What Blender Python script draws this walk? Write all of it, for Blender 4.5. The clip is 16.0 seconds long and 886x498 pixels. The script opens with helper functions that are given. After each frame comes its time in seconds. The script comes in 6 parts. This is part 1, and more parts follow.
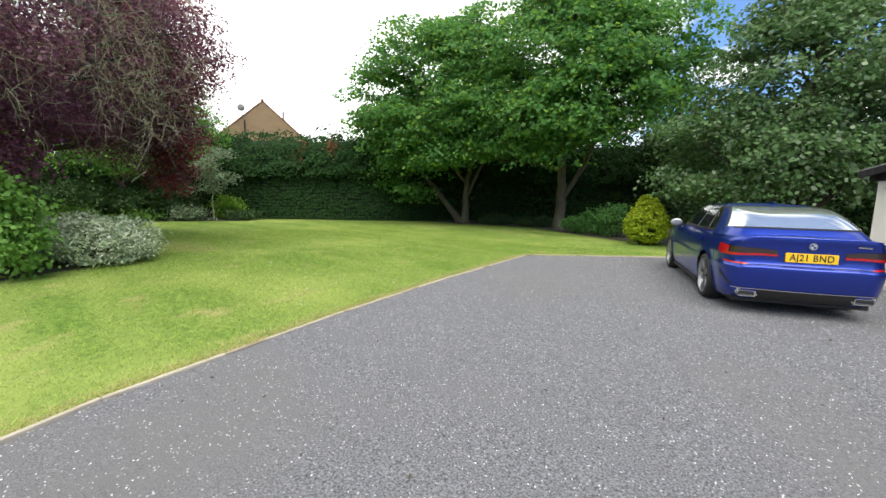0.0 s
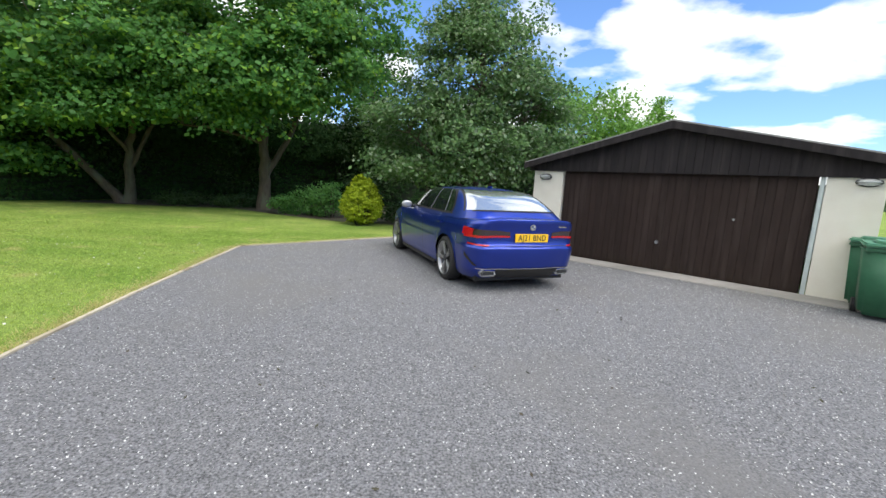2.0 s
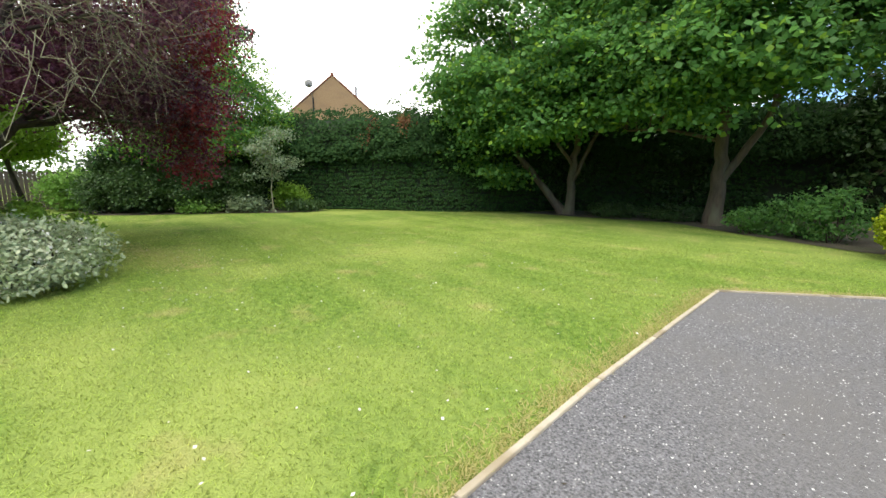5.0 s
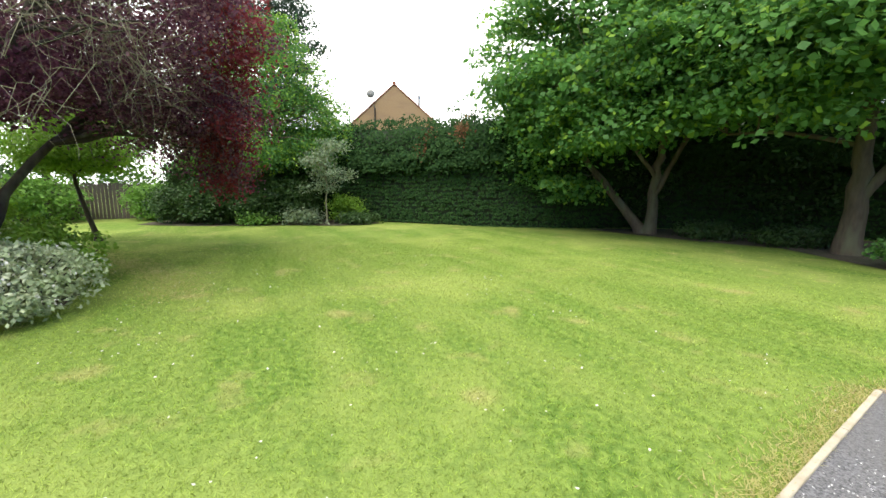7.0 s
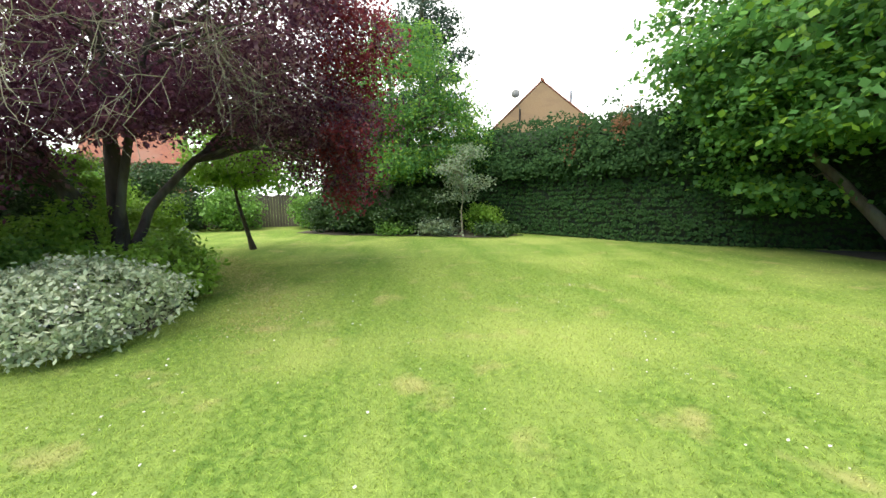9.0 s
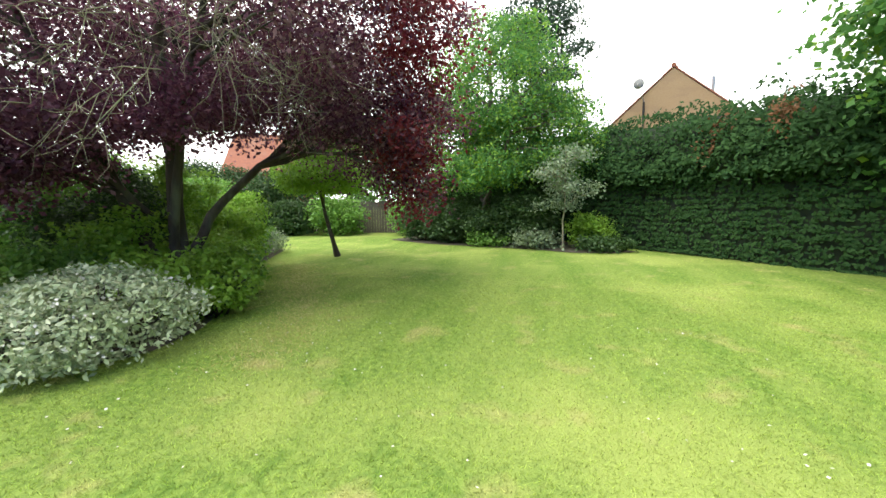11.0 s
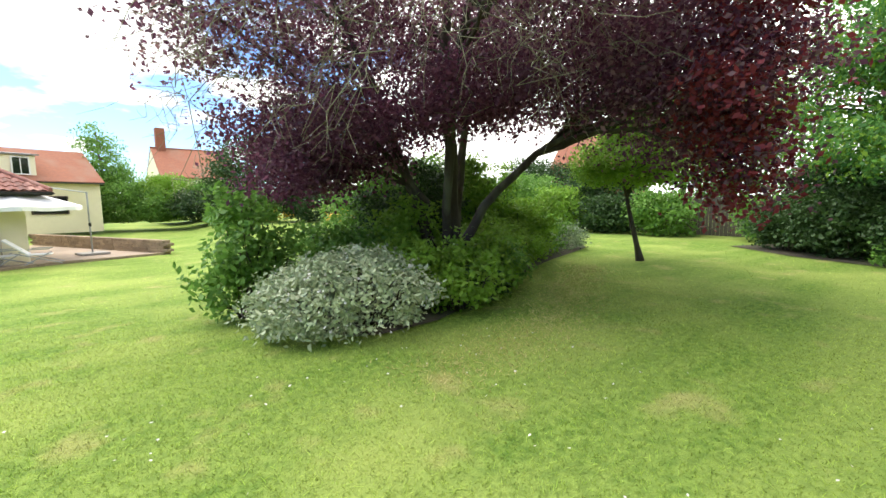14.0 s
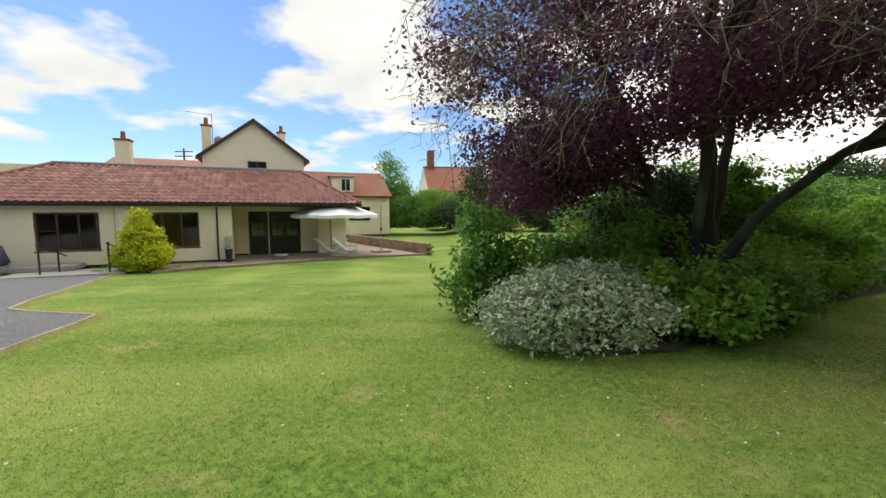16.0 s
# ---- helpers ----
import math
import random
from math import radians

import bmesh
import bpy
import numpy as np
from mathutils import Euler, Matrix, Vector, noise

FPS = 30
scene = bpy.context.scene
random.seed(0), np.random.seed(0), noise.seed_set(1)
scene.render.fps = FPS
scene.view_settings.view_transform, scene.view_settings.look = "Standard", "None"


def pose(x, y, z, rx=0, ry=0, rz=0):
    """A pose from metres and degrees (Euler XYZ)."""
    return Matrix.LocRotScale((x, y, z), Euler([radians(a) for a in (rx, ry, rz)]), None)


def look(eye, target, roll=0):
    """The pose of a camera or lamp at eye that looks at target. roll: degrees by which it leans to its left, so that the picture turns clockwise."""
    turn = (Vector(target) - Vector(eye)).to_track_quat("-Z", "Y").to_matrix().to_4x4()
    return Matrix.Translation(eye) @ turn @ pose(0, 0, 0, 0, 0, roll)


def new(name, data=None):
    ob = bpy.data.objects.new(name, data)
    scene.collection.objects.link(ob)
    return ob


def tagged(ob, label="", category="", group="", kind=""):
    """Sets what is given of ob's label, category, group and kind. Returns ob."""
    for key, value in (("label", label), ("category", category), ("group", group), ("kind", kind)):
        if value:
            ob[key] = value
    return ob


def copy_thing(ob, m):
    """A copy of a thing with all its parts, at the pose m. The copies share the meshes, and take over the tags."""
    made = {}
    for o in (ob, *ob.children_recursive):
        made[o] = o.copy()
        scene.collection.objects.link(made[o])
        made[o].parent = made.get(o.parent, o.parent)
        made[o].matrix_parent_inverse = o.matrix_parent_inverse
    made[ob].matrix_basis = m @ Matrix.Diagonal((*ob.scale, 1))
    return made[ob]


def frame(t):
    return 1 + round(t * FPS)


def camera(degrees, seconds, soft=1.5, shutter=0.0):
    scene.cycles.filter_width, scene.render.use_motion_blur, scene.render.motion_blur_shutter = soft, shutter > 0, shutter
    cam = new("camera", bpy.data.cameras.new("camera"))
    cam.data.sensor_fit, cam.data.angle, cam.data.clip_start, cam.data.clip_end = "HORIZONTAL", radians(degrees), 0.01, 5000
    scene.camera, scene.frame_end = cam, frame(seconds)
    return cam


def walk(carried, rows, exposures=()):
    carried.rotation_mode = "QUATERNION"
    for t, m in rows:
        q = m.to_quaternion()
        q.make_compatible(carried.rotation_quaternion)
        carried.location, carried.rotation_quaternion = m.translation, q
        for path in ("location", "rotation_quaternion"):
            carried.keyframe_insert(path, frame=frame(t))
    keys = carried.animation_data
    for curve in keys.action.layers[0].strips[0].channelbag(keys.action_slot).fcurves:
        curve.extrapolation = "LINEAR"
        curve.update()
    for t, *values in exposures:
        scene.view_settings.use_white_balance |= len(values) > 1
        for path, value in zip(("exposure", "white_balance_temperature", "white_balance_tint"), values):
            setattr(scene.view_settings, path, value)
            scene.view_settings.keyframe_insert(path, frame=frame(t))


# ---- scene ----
cam = camera(93.7, 16.0)
EXPOSURES = [(0, 1.37, 7000, 8), (2, 1.34, 6800, 8), (5, 1.5, 7300, 8), (9, 1.82, 7100, 8), (12.5, 1.9, 7100, 7), (14.5, 1.66, 7200, 7), (16, 0.86, 7300, 7)]
PATH = [
    (0, (0.154, 1.051, 1.458), (-1.198, 2.502, 1.2), 1.1),
    (0.5, (-0.132, 1.319, 1.466), (-1.007, 3.099, 1.208), 1.8),
    (1, (-0.407, 1.509, 1.467), (-0.83, 3.446, 1.204), 2.5),
    (1.5, (-0.702, 1.717, 1.47), (-0.831, 3.694, 1.192), 3.1),
    (2, (-0.965, 2.015, 1.463), (-1.042, 3.989, 1.149), 3.1),
    (2.5, (-1.29, 2.331, 1.438), (-1.525, 4.287, 1.09), 2.4),
    (3, (-1.64, 2.68, 1.451), (-2.169, 4.572, 1.076), 1.5),
    (3.5, (-1.983, 3.072, 1.453), (-2.844, 4.835, 1.066), 0.9),
    (4, (-2.317, 3.424, 1.44), (-3.493, 4.996, 1.056), 0.3),
    (4.5, (-2.686, 3.73, 1.423), (-4.121, 5.072, 1.052), 0.3),
    (5, (-3.047, 4.031, 1.436), (-4.667, 5.157, 1.103), 0.2),
    (7.5, (-4.265, 5.771, 1.653), (-6.127, 6.457, 1.398), 0.3),
    (8, (-4.757, 5.974, 1.675), (-6.69, 6.446, 1.478), 0.4),
    (8.5, (-5.207, 6.231, 1.665), (-7.177, 6.508, 1.454), -0.1),
    (9, (-5.607, 6.494, 1.678), (-7.586, 6.613, 1.414), -0.7),
    (9.5, (-6.049, 6.714, 1.691), (-8.031, 6.692, 1.423), -1.0),
    (10, (-6.473, 6.925, 1.702), (-8.447, 6.73, 1.454), -0.9),
    (12.5, (-8.103, 7.792, 1.675), (-9.897, 6.941, 1.43), -0.3),
    (13, (-8.476, 7.778, 1.623), (-10.13, 6.681, 1.373), -0.7),
    (13.5, (-8.725, 7.661, 1.557), (-10.122, 6.25, 1.315), -0.6),
    (14, (-8.944, 7.511, 1.59), (-10.015, 5.837, 1.355), -0.2),
    (14.5, (-9.021, 7.504, 1.616), (-9.75, 5.655, 1.392), -0.0),
    (15, (-9.006, 7.581, 1.64), (-9.421, 5.635, 1.433), -0.0),
    (15.5, (-8.963, 7.639, 1.645), (-9.136, 5.656, 1.452), 0.1),
    (16, (-9.001, 7.638, 1.64), (-9.023, 5.647, 1.453), 0.0),
]
walk(cam, [(t, look(eye, target, roll)) for t, eye, target, roll in PATH], EXPOSURES)

# ---- sky, sun ----
SUN_EL, SUN_AZ = 61.0, 130.0          # degrees; azimuth clockwise from +y
world = bpy.data.worlds.new("sky")
scene.world = world
world.use_nodes = True
wn, wl = world.node_tree.nodes, world.node_tree.links
wn.clear()
sky = wn.new("ShaderNodeTexSky")
sky.sky_type, sky.sun_disc = "NISHITA", False
sky.sun_elevation, sky.sun_rotation = radians(SUN_EL), radians(SUN_AZ)
sky.air_density, sky.dust_density, sky.ozone_density = 1.0, 0.6, 1.5
coord = wn.new("ShaderNodeTexCoord")
sep = wn.new("ShaderNodeSeparateXYZ")
wl.new(coord.outputs["Generated"], sep.inputs[0])


def wmath(op, a, b):
    n = wn.new("ShaderNodeMath")
    n.operation = op
    for i, v in enumerate((a, b)):
        if isinstance(v, (int, float)):
            n.inputs[i].default_value = v
        else:
            wl.new(v, n.inputs[i])
    return n.outputs[0]


# cumulus seen in perspective: the direction laid out on a level sheet
lift = wmath("ADD", wmath("MAXIMUM", sep.outputs[2], 0.0), 0.20)
flat = wn.new("ShaderNodeCombineXYZ")
wl.new(wmath("DIVIDE", sep.outputs[0], lift), flat.inputs[0])
wl.new(wmath("DIVIDE", sep.outputs[1], lift), flat.inputs[1])
wl.new(wmath("MULTIPLY", sep.outputs[2], 1.4), flat.inputs[2])
cl = wn.new("ShaderNodeTexNoise")
cl.inputs["Scale"].default_value, cl.inputs["Detail"].default_value = 1.75, 8.0
cl.inputs["Roughness"].default_value, cl.inputs["Lacunarity"].default_value = 0.46, 2.1
wl.new(flat.outputs[0], cl.inputs["Vector"])
# closed cloud towards the west
west = wmath("MINIMUM", wmath("MAXIMUM", wmath("SUBTRACT", wmath("MULTIPLY", sep.outputs[0], -1.0), 0.22), 0.0), 0.5)
cover = wmath("ADD", cl.outputs["Fac"], wmath("MULTIPLY", west, 0.9))
ramp = wn.new("ShaderNodeValToRGB")
ramp.color_ramp.elements[0].position, ramp.color_ramp.elements[1].position = 0.495, 0.575
wl.new(cover, ramp.inputs[0])
cl2 = wn.new("ShaderNodeTexNoise")
cl2.inputs["Scale"].default_value, cl2.inputs["Detail"].default_value = 2.3, 5.0
wl.new(flat.outputs[0], cl2.inputs["Vector"])
shade = wn.new("ShaderNodeMix")
shade.data_type = "RGBA"
shade.inputs[6].default_value, shade.inputs[7].default_value = (2.2, 2.45, 2.8, 1), (4.6, 4.7, 4.8, 1)
wl.new(cl2.outputs["Fac"], shade.inputs[0])
mixs = wn.new("ShaderNodeMix")
mixs.data_type = "RGBA"
wl.new(ramp.outputs[0], mixs.inputs[0])
deep = wn.new("ShaderNodeMix")
deep.data_type, deep.blend_type = "RGBA", "MULTIPLY"
deep.inputs[0].default_value, deep.inputs[7].default_value = 1.0, (0.37, 0.49, 0.68, 1)
wl.new(sky.outputs[0], deep.inputs[6])
wl.new(deep.outputs[2], mixs.inputs[6])
bright = wn.new("ShaderNodeVectorMath")                # thinner, brighter cloud in the west
bright.operation = "SCALE"
wl.new(shade.outputs[2], bright.inputs[0])
wl.new(wmath("ADD", wmath("MULTIPLY", west, 1.2), 1.0), bright.inputs["Scale"])
wl.new(bright.outputs[0], mixs.inputs[7])
bg = wn.new("ShaderNodeBackground")
bg.inputs[1].default_value = 0.15
wl.new(mixs.outputs[2], bg.inputs[0])
wout = wn.new("ShaderNodeOutputWorld")
wl.new(bg.outputs[0], wout.inputs[0])

sun = new("sun", bpy.data.lights.new("sun", "SUN"))
sun.data.energy, sun.data.angle, sun.data.color = 1.75, radians(65), (1.0, 0.96, 0.9)
az, el = radians(SUN_AZ), radians(SUN_EL)
sun.matrix_world = look((math.sin(az) * math.cos(el) * 60, math.cos(az) * math.cos(el) * 60, math.sin(el) * 60), (0, 0, 0))


# ---- materials ----
def nodes_of(name):
    m = bpy.data.materials.new(name)
    m.use_nodes = True
    return m, m.node_tree.nodes, m.node_tree.links


def mat(name, c1, c2=None, scale=8.0, rough=0.7, metal=0.0, c3=None, big=0.7, bump=0.2, bump_scale=None, island=0.0, coat=0.0, detail=5.0, spread=0.25, stretch=(1, 1, 1), spec=0.5, transmission=0.0):
    """Two-scale noise colour with relief: c1 to c2 at `scale`, patches of c3 at `big`, and a little lightness by piece."""
    m, n, l = nodes_of(name)
    b = n["Principled BSDF"]
    b.inputs["Roughness"].default_value, b.inputs["Metallic"].default_value = rough, metal
    b.inputs["Specular IOR Level"].default_value = spec
    b.inputs["Coat Weight"].default_value = coat
    b.inputs["Coat Roughness"].default_value = 0.04
    b.inputs["Transmission Weight"].default_value = transmission
    tc, mp = n.new("ShaderNodeTexCoord"), n.new("ShaderNodeMapping")
    mp.inputs["Scale"].default_value = stretch
    l.new(tc.outputs["Object"], mp.inputs[0])
    nz = n.new("ShaderNodeTexNoise")
    nz.inputs["Scale"].default_value, nz.inputs["Detail"].default_value = scale, detail
    l.new(mp.outputs[0], nz.inputs["Vector"])
    rp = n.new("ShaderNodeMapRange")
    rp.inputs[1].default_value, rp.inputs[2].default_value = 0.5 - spread, 0.5 + spread
    l.new(nz.outputs["Fac"], rp.inputs[0])
    mx = n.new("ShaderNodeMix")
    mx.data_type = "RGBA"
    mx.inputs[6].default_value = (*c1, 1)
    mx.inputs[7].default_value = (*(c2 or c1), 1)
    l.new(rp.outputs[0], mx.inputs[0])
    col = mx.outputs[2]
    if c3:
        nb = n.new("ShaderNodeTexNoise")
        nb.inputs["Scale"].default_value, nb.inputs["Detail"].default_value = big, 4.0
        l.new(mp.outputs[0], nb.inputs["Vector"])
        rb = n.new("ShaderNodeMapRange")
        rb.inputs[1].default_value, rb.inputs[2].default_value = 0.5, 0.68
        l.new(nb.outputs["Fac"], rb.inputs[0])
        m3 = n.new("ShaderNodeMix")
        m3.data_type = "RGBA"
        m3.inputs[7].default_value = (*c3, 1)
        l.new(rb.outputs[0], m3.inputs[0])
        l.new(col, m3.inputs[6])
        col = m3.outputs[2]
    if island:
        ob = n.new("ShaderNodeObjectInfo")
        geo = n.new("ShaderNodeNewGeometry")
        ad = n.new("ShaderNodeMath")
        ad.operation = "ADD"
        l.new(ob.outputs["Random"], ad.inputs[0])
        l.new(geo.outputs["Random Per Island"], ad.inputs[1])
        fr = n.new("ShaderNodeMath")
        fr.operation = "FRACT"
        l.new(ad.outputs[0], fr.inputs[0])
        hv = n.new("ShaderNodeHueSaturation")
        mr = n.new("ShaderNodeMapRange")
        mr.inputs[3].default_value, mr.inputs[4].default_value = 1 - island, 1 + island
        l.new(fr.outputs[0], mr.inputs[0])
        l.new(mr.outputs[0], hv.inputs["Value"])
        l.new(col, hv.inputs["Color"])
        col = hv.outputs[0]
    l.new(col, b.inputs["Base Color"])
    if bump:
        bz = n.new("ShaderNodeTexNoise")
        bz.inputs["Scale"].default_value, bz.inputs["Detail"].default_value = bump_scale or scale * 2, 4.0
        l.new(mp.outputs[0], bz.inputs["Vector"])
        bp = n.new("ShaderNodeBump")
        bp.inputs["Strength"].default_value, bp.inputs["Distance"].default_value = bump, 0.02
        l.new(bz.outputs["Fac"], bp.inputs["Height"])
        l.new(bp.outputs[0], b.inputs["Normal"])
    return m


def leaf_mat(name, c1, c2, c3=None, trans=0.45, rough=0.45, gloss=0.25):
    """Leaves: colour by leaf, patches through the crown, light shining through."""
    m, n, l = nodes_of(name)
    b, out = n["Principled BSDF"], n["Material Output"]
    b.inputs["Roughness"].default_value = rough
    b.inputs["Specular IOR Level"].default_value = gloss
    geo, tc = n.new("ShaderNodeNewGeometry"), n.new("ShaderNodeTexCoord")
    nz = n.new("ShaderNodeTexNoise")
    nz.inputs["Scale"].default_value, nz.inputs["Detail"].default_value = 0.9, 3.0
    l.new(tc.outputs["Object"], nz.inputs["Vector"])
    mx = n.new("ShaderNodeMix")
    mx.data_type = "RGBA"
    mx.inputs[6].default_value, mx.inputs[7].default_value = (*c1, 1), (*c2, 1)
    l.new(geo.outputs["Random Per Island"], mx.inputs[0])
    m3 = n.new("ShaderNodeMix")
    m3.data_type = "RGBA"
    m3.inputs[7].default_value = (*(c3 or c2), 1)
    rb = n.new("ShaderNodeMapRange")
    rb.inputs[1].default_value, rb.inputs[2].default_value = 0.45, 0.7
    l.new(nz.outputs["Fac"], rb.inputs[0])
    l.new(rb.outputs[0], m3.inputs[0])
    l.new(mx.outputs[2], m3.inputs[6])
    l.new(m3.outputs[2], b.inputs["Base Color"])
    tr = n.new("ShaderNodeBsdfTranslucent")
    l.new(m3.outputs[2], tr.inputs[0])
    ms = n.new("ShaderNodeMixShader")
    ms.inputs[0].default_value = trans
    l.new(b.outputs[0], ms.inputs[1])
    l.new(tr.outputs[0], ms.inputs[2])
    l.new(ms.outputs[0], out.inputs[0])
    return m


def glass_mat(name, tint, rough=0.02):
    m, n, l = nodes_of(name)
    b = n["Principled BSDF"]
    b.inputs["Base Color"].default_value = (*tint, 1)
    b.inputs["Roughness"].default_value = rough
    b.inputs["Transmission Weight"].default_value = 1.0
    b.inputs["IOR"].default_value = 1.45
    return m


def lawn_colour(n, l, dark, mid, light, dry):
    """Turf colour by place: broad lush and tired areas, palm-sized mottling, faint mowing bands, dry spots."""
    tc = n.new("ShaderNodeTexCoord")

    def noise_at(scale, detail, lo, hi, stretch=None):
        nz, rg = n.new("ShaderNodeTexNoise"), n.new("ShaderNodeMapRange")
        nz.inputs["Scale"].default_value, nz.inputs["Detail"].default_value = scale, detail
        rg.inputs[1].default_value, rg.inputs[2].default_value = lo, hi
        vec = tc.outputs["Object"]
        if stretch:
            mp = n.new("ShaderNodeMapping")
            mp.inputs["Scale"].default_value, mp.inputs["Rotation"].default_value = stretch, (0, 0, 0.62)
            l.new(vec, mp.inputs[0])
            vec = mp.outputs[0]
        l.new(vec, nz.inputs["Vector"])
        l.new(nz.outputs["Fac"], rg.inputs[0])
        return rg.outputs[0]

    def blend(f, a, b):
        mx = n.new("ShaderNodeMix")
        mx.data_type = "RGBA"
        l.new(f, mx.inputs[0])
        for k, v in ((6, a), (7, b)):
            if isinstance(v, tuple):
                mx.inputs[k].default_value = (*v, 1)
            else:
                l.new(v, mx.inputs[k])
        return mx.outputs[2]

    fine = blend(noise_at(13.0, 9.0, 0.38, 0.62), dark, mid)
    bands = blend(noise_at(0.9, 3.0, 0.38, 0.62, (0.25, 1.7, 1.0)), fine, light)
    half = n.new("ShaderNodeMix")
    half.data_type = "RGBA"
    half.inputs[0].default_value = 0.45
    l.new(fine, half.inputs[6])
    l.new(bands, half.inputs[7])
    broad = blend(noise_at(0.42, 8.0, 0.48, 0.66), half.outputs[2], light)
    return blend(noise_at(1.6, 9.0, 0.58, 0.76), broad, dry)


def lawn_mat(name, dark, mid, light, dry, trans):
    m, n, l = nodes_of(name)
    b, out = n["Principled BSDF"], n["Material Output"]
    b.inputs["Roughness"].default_value, b.inputs["Specular IOR Level"].default_value = 0.85, 0.06
    col = lawn_colour(n, l, dark, mid, light, dry)
    if trans:
        geo, hv, mr = n.new("ShaderNodeNewGeometry"), n.new("ShaderNodeHueSaturation"), n.new("ShaderNodeMapRange")
        mr.inputs[3].default_value, mr.inputs[4].default_value = 0.5, 1.5
        l.new(geo.outputs["Random Per Island"], mr.inputs[0])
        l.new(mr.outputs[0], hv.inputs["Value"])
        l.new(col, hv.inputs["Color"])
        col = hv.outputs[0]
        tr, ms = n.new("ShaderNodeBsdfTranslucent"), n.new("ShaderNodeMixShader")
        ms.inputs[0].default_value = trans
        l.new(col, tr.inputs[0])
        l.new(b.outputs[0], ms.inputs[1])
        l.new(tr.outputs[0], ms.inputs[2])
        l.new(ms.outputs[0], out.inputs[0])
    else:
        tc, bz, bp = n.new("ShaderNodeTexCoord"), n.new("ShaderNodeTexNoise"), n.new("ShaderNodeBump")
        bz.inputs["Scale"].default_value, bz.inputs["Detail"].default_value = 60.0, 5.0
        l.new(tc.outputs["Object"], bz.inputs["Vector"])
        bp.inputs["Strength"].default_value, bp.inputs["Distance"].default_value = 0.8, 0.02
        l.new(bz.outputs["Fac"], bp.inputs["Height"])
        l.new(bp.outputs[0], b.inputs["Normal"])
    l.new(col, b.inputs["Base Color"])
    return m


LAWN = lawn_mat("lawn_turf", (0.095, 0.170, 0.032), (0.190, 0.282, 0.058), (0.265, 0.330, 0.085), (0.33, 0.32, 0.12), 0.0)
GRASS = lawn_mat("grass_blade", (0.232, 0.352, 0.062), (0.342, 0.458, 0.104), (0.42, 0.50, 0.14), (0.49, 0.46, 0.19), 0.55)
STRAW = leaf_mat("dry_grass", (0.64, 0.55, 0.28), (0.48, 0.46, 0.18), None, 0.5, 0.8)
TARMAC = mat("tarmac", (0.070, 0.070, 0.074), (0.30, 0.30, 0.31), 75, 0.85, c3=(0.19, 0.185, 0.18), big=0.35, bump=1.0, bump_scale=120, detail=9, spread=0.19, spec=0.3)
CHIP = mat("pale_chipping", (0.62, 0.62, 0.61), (0.36, 0.35, 0.34), 4, 0.8, island=0.3, bump=0)
EDGING = mat("edging_timber", (0.50, 0.45, 0.36), (0.36, 0.31, 0.22), 10, 0.9, c3=(0.27, 0.22, 0.14), big=1.2, island=0.15)
CONCRETE = mat("concrete", (0.38, 0.36, 0.33), (0.30, 0.28, 0.26), 7, 0.9, c3=(0.24, 0.23, 0.21), big=0.8, bump=0.3, island=0.06)
SOIL = mat("bed_soil", (0.055, 0.045, 0.032), (0.09, 0.075, 0.05), 12, 0.95, c3=(0.05, 0.06, 0.025), bump=0.8)
RENDER_CREAM = mat("cream_render", (0.80, 0.72, 0.53), (0.75, 0.67, 0.49), 5, 0.9, c3=(0.71, 0.63, 0.46), big=0.4, bump=0.25, bump_scale=70)
RENDER_GABLE = mat("pale_cream_render", (0.77, 0.72, 0.57), (0.73, 0.67, 0.53), 5, 0.9, c3=(0.68, 0.62, 0.49), big=0.4, bump=0.2, bump_scale=70)
PLASTER_W = mat("garage_wall_paint", (0.74, 0.71, 0.62), (0.70, 0.66, 0.57), 5, 0.85, c3=(0.60, 0.56, 0.46), big=0.6, bump=0.25, bump_scale=60)
BOARD = mat("brown_stained_board", (0.020, 0.0125, 0.0105), (0.032, 0.0205, 0.017), 3, 0.7, c3=(0.040, 0.028, 0.024), big=1.1, stretch=(9, 9, 0.8), island=0.10, bump=0.3, spec=0.2)
BOARD_TOP = mat("dark_gable_board", (0.016, 0.0135, 0.015), (0.025, 0.021, 0.022), 3, 0.75, c3=(0.035, 0.03, 0.03), big=1.1, stretch=(9, 9, 0.8), island=0.10, bump=0.3, spec=0.2)
BLACK = mat("black_plastic", (0.014, 0.013, 0.013), (0.024, 0.022, 0.021), 20, 0.45, bump=0.05)
DARKWOOD = mat("dark_window_wood", (0.045, 0.022, 0.014), (0.075, 0.040, 0.026), 6, 0.5, stretch=(4, 4, 0.6))
FELT = mat("grey_roof_felt", (0.20, 0.20, 0.19), (0.28, 0.28, 0.27), 9, 0.95)
TILE = mat("red_brown_pantile", (0.235, 0.085, 0.062), (0.165, 0.062, 0.050), 6, 0.75, c3=(0.27, 0.135, 0.105), big=1.5, island=0.32, bump=0.3)
TILE_O = mat("orange_clay_tile", (0.34, 0.115, 0.058), (0.245, 0.085, 0.05), 7, 0.8, c3=(0.29, 0.135, 0.085), big=0.8, island=0.2, bump=0.4)
RIDGE = mat("grey_ridge_lead", (0.15, 0.14, 0.15), (0.21, 0.2, 0.2), 6, 0.6)
BRICK_T = mat("tan_brick", (0.36, 0.245, 0.135), (0.29, 0.19, 0.10), 14, 0.9, c3=(0.26, 0.17, 0.10), big=0.7, stretch=(1, 1, 3.0), bump=0.5)
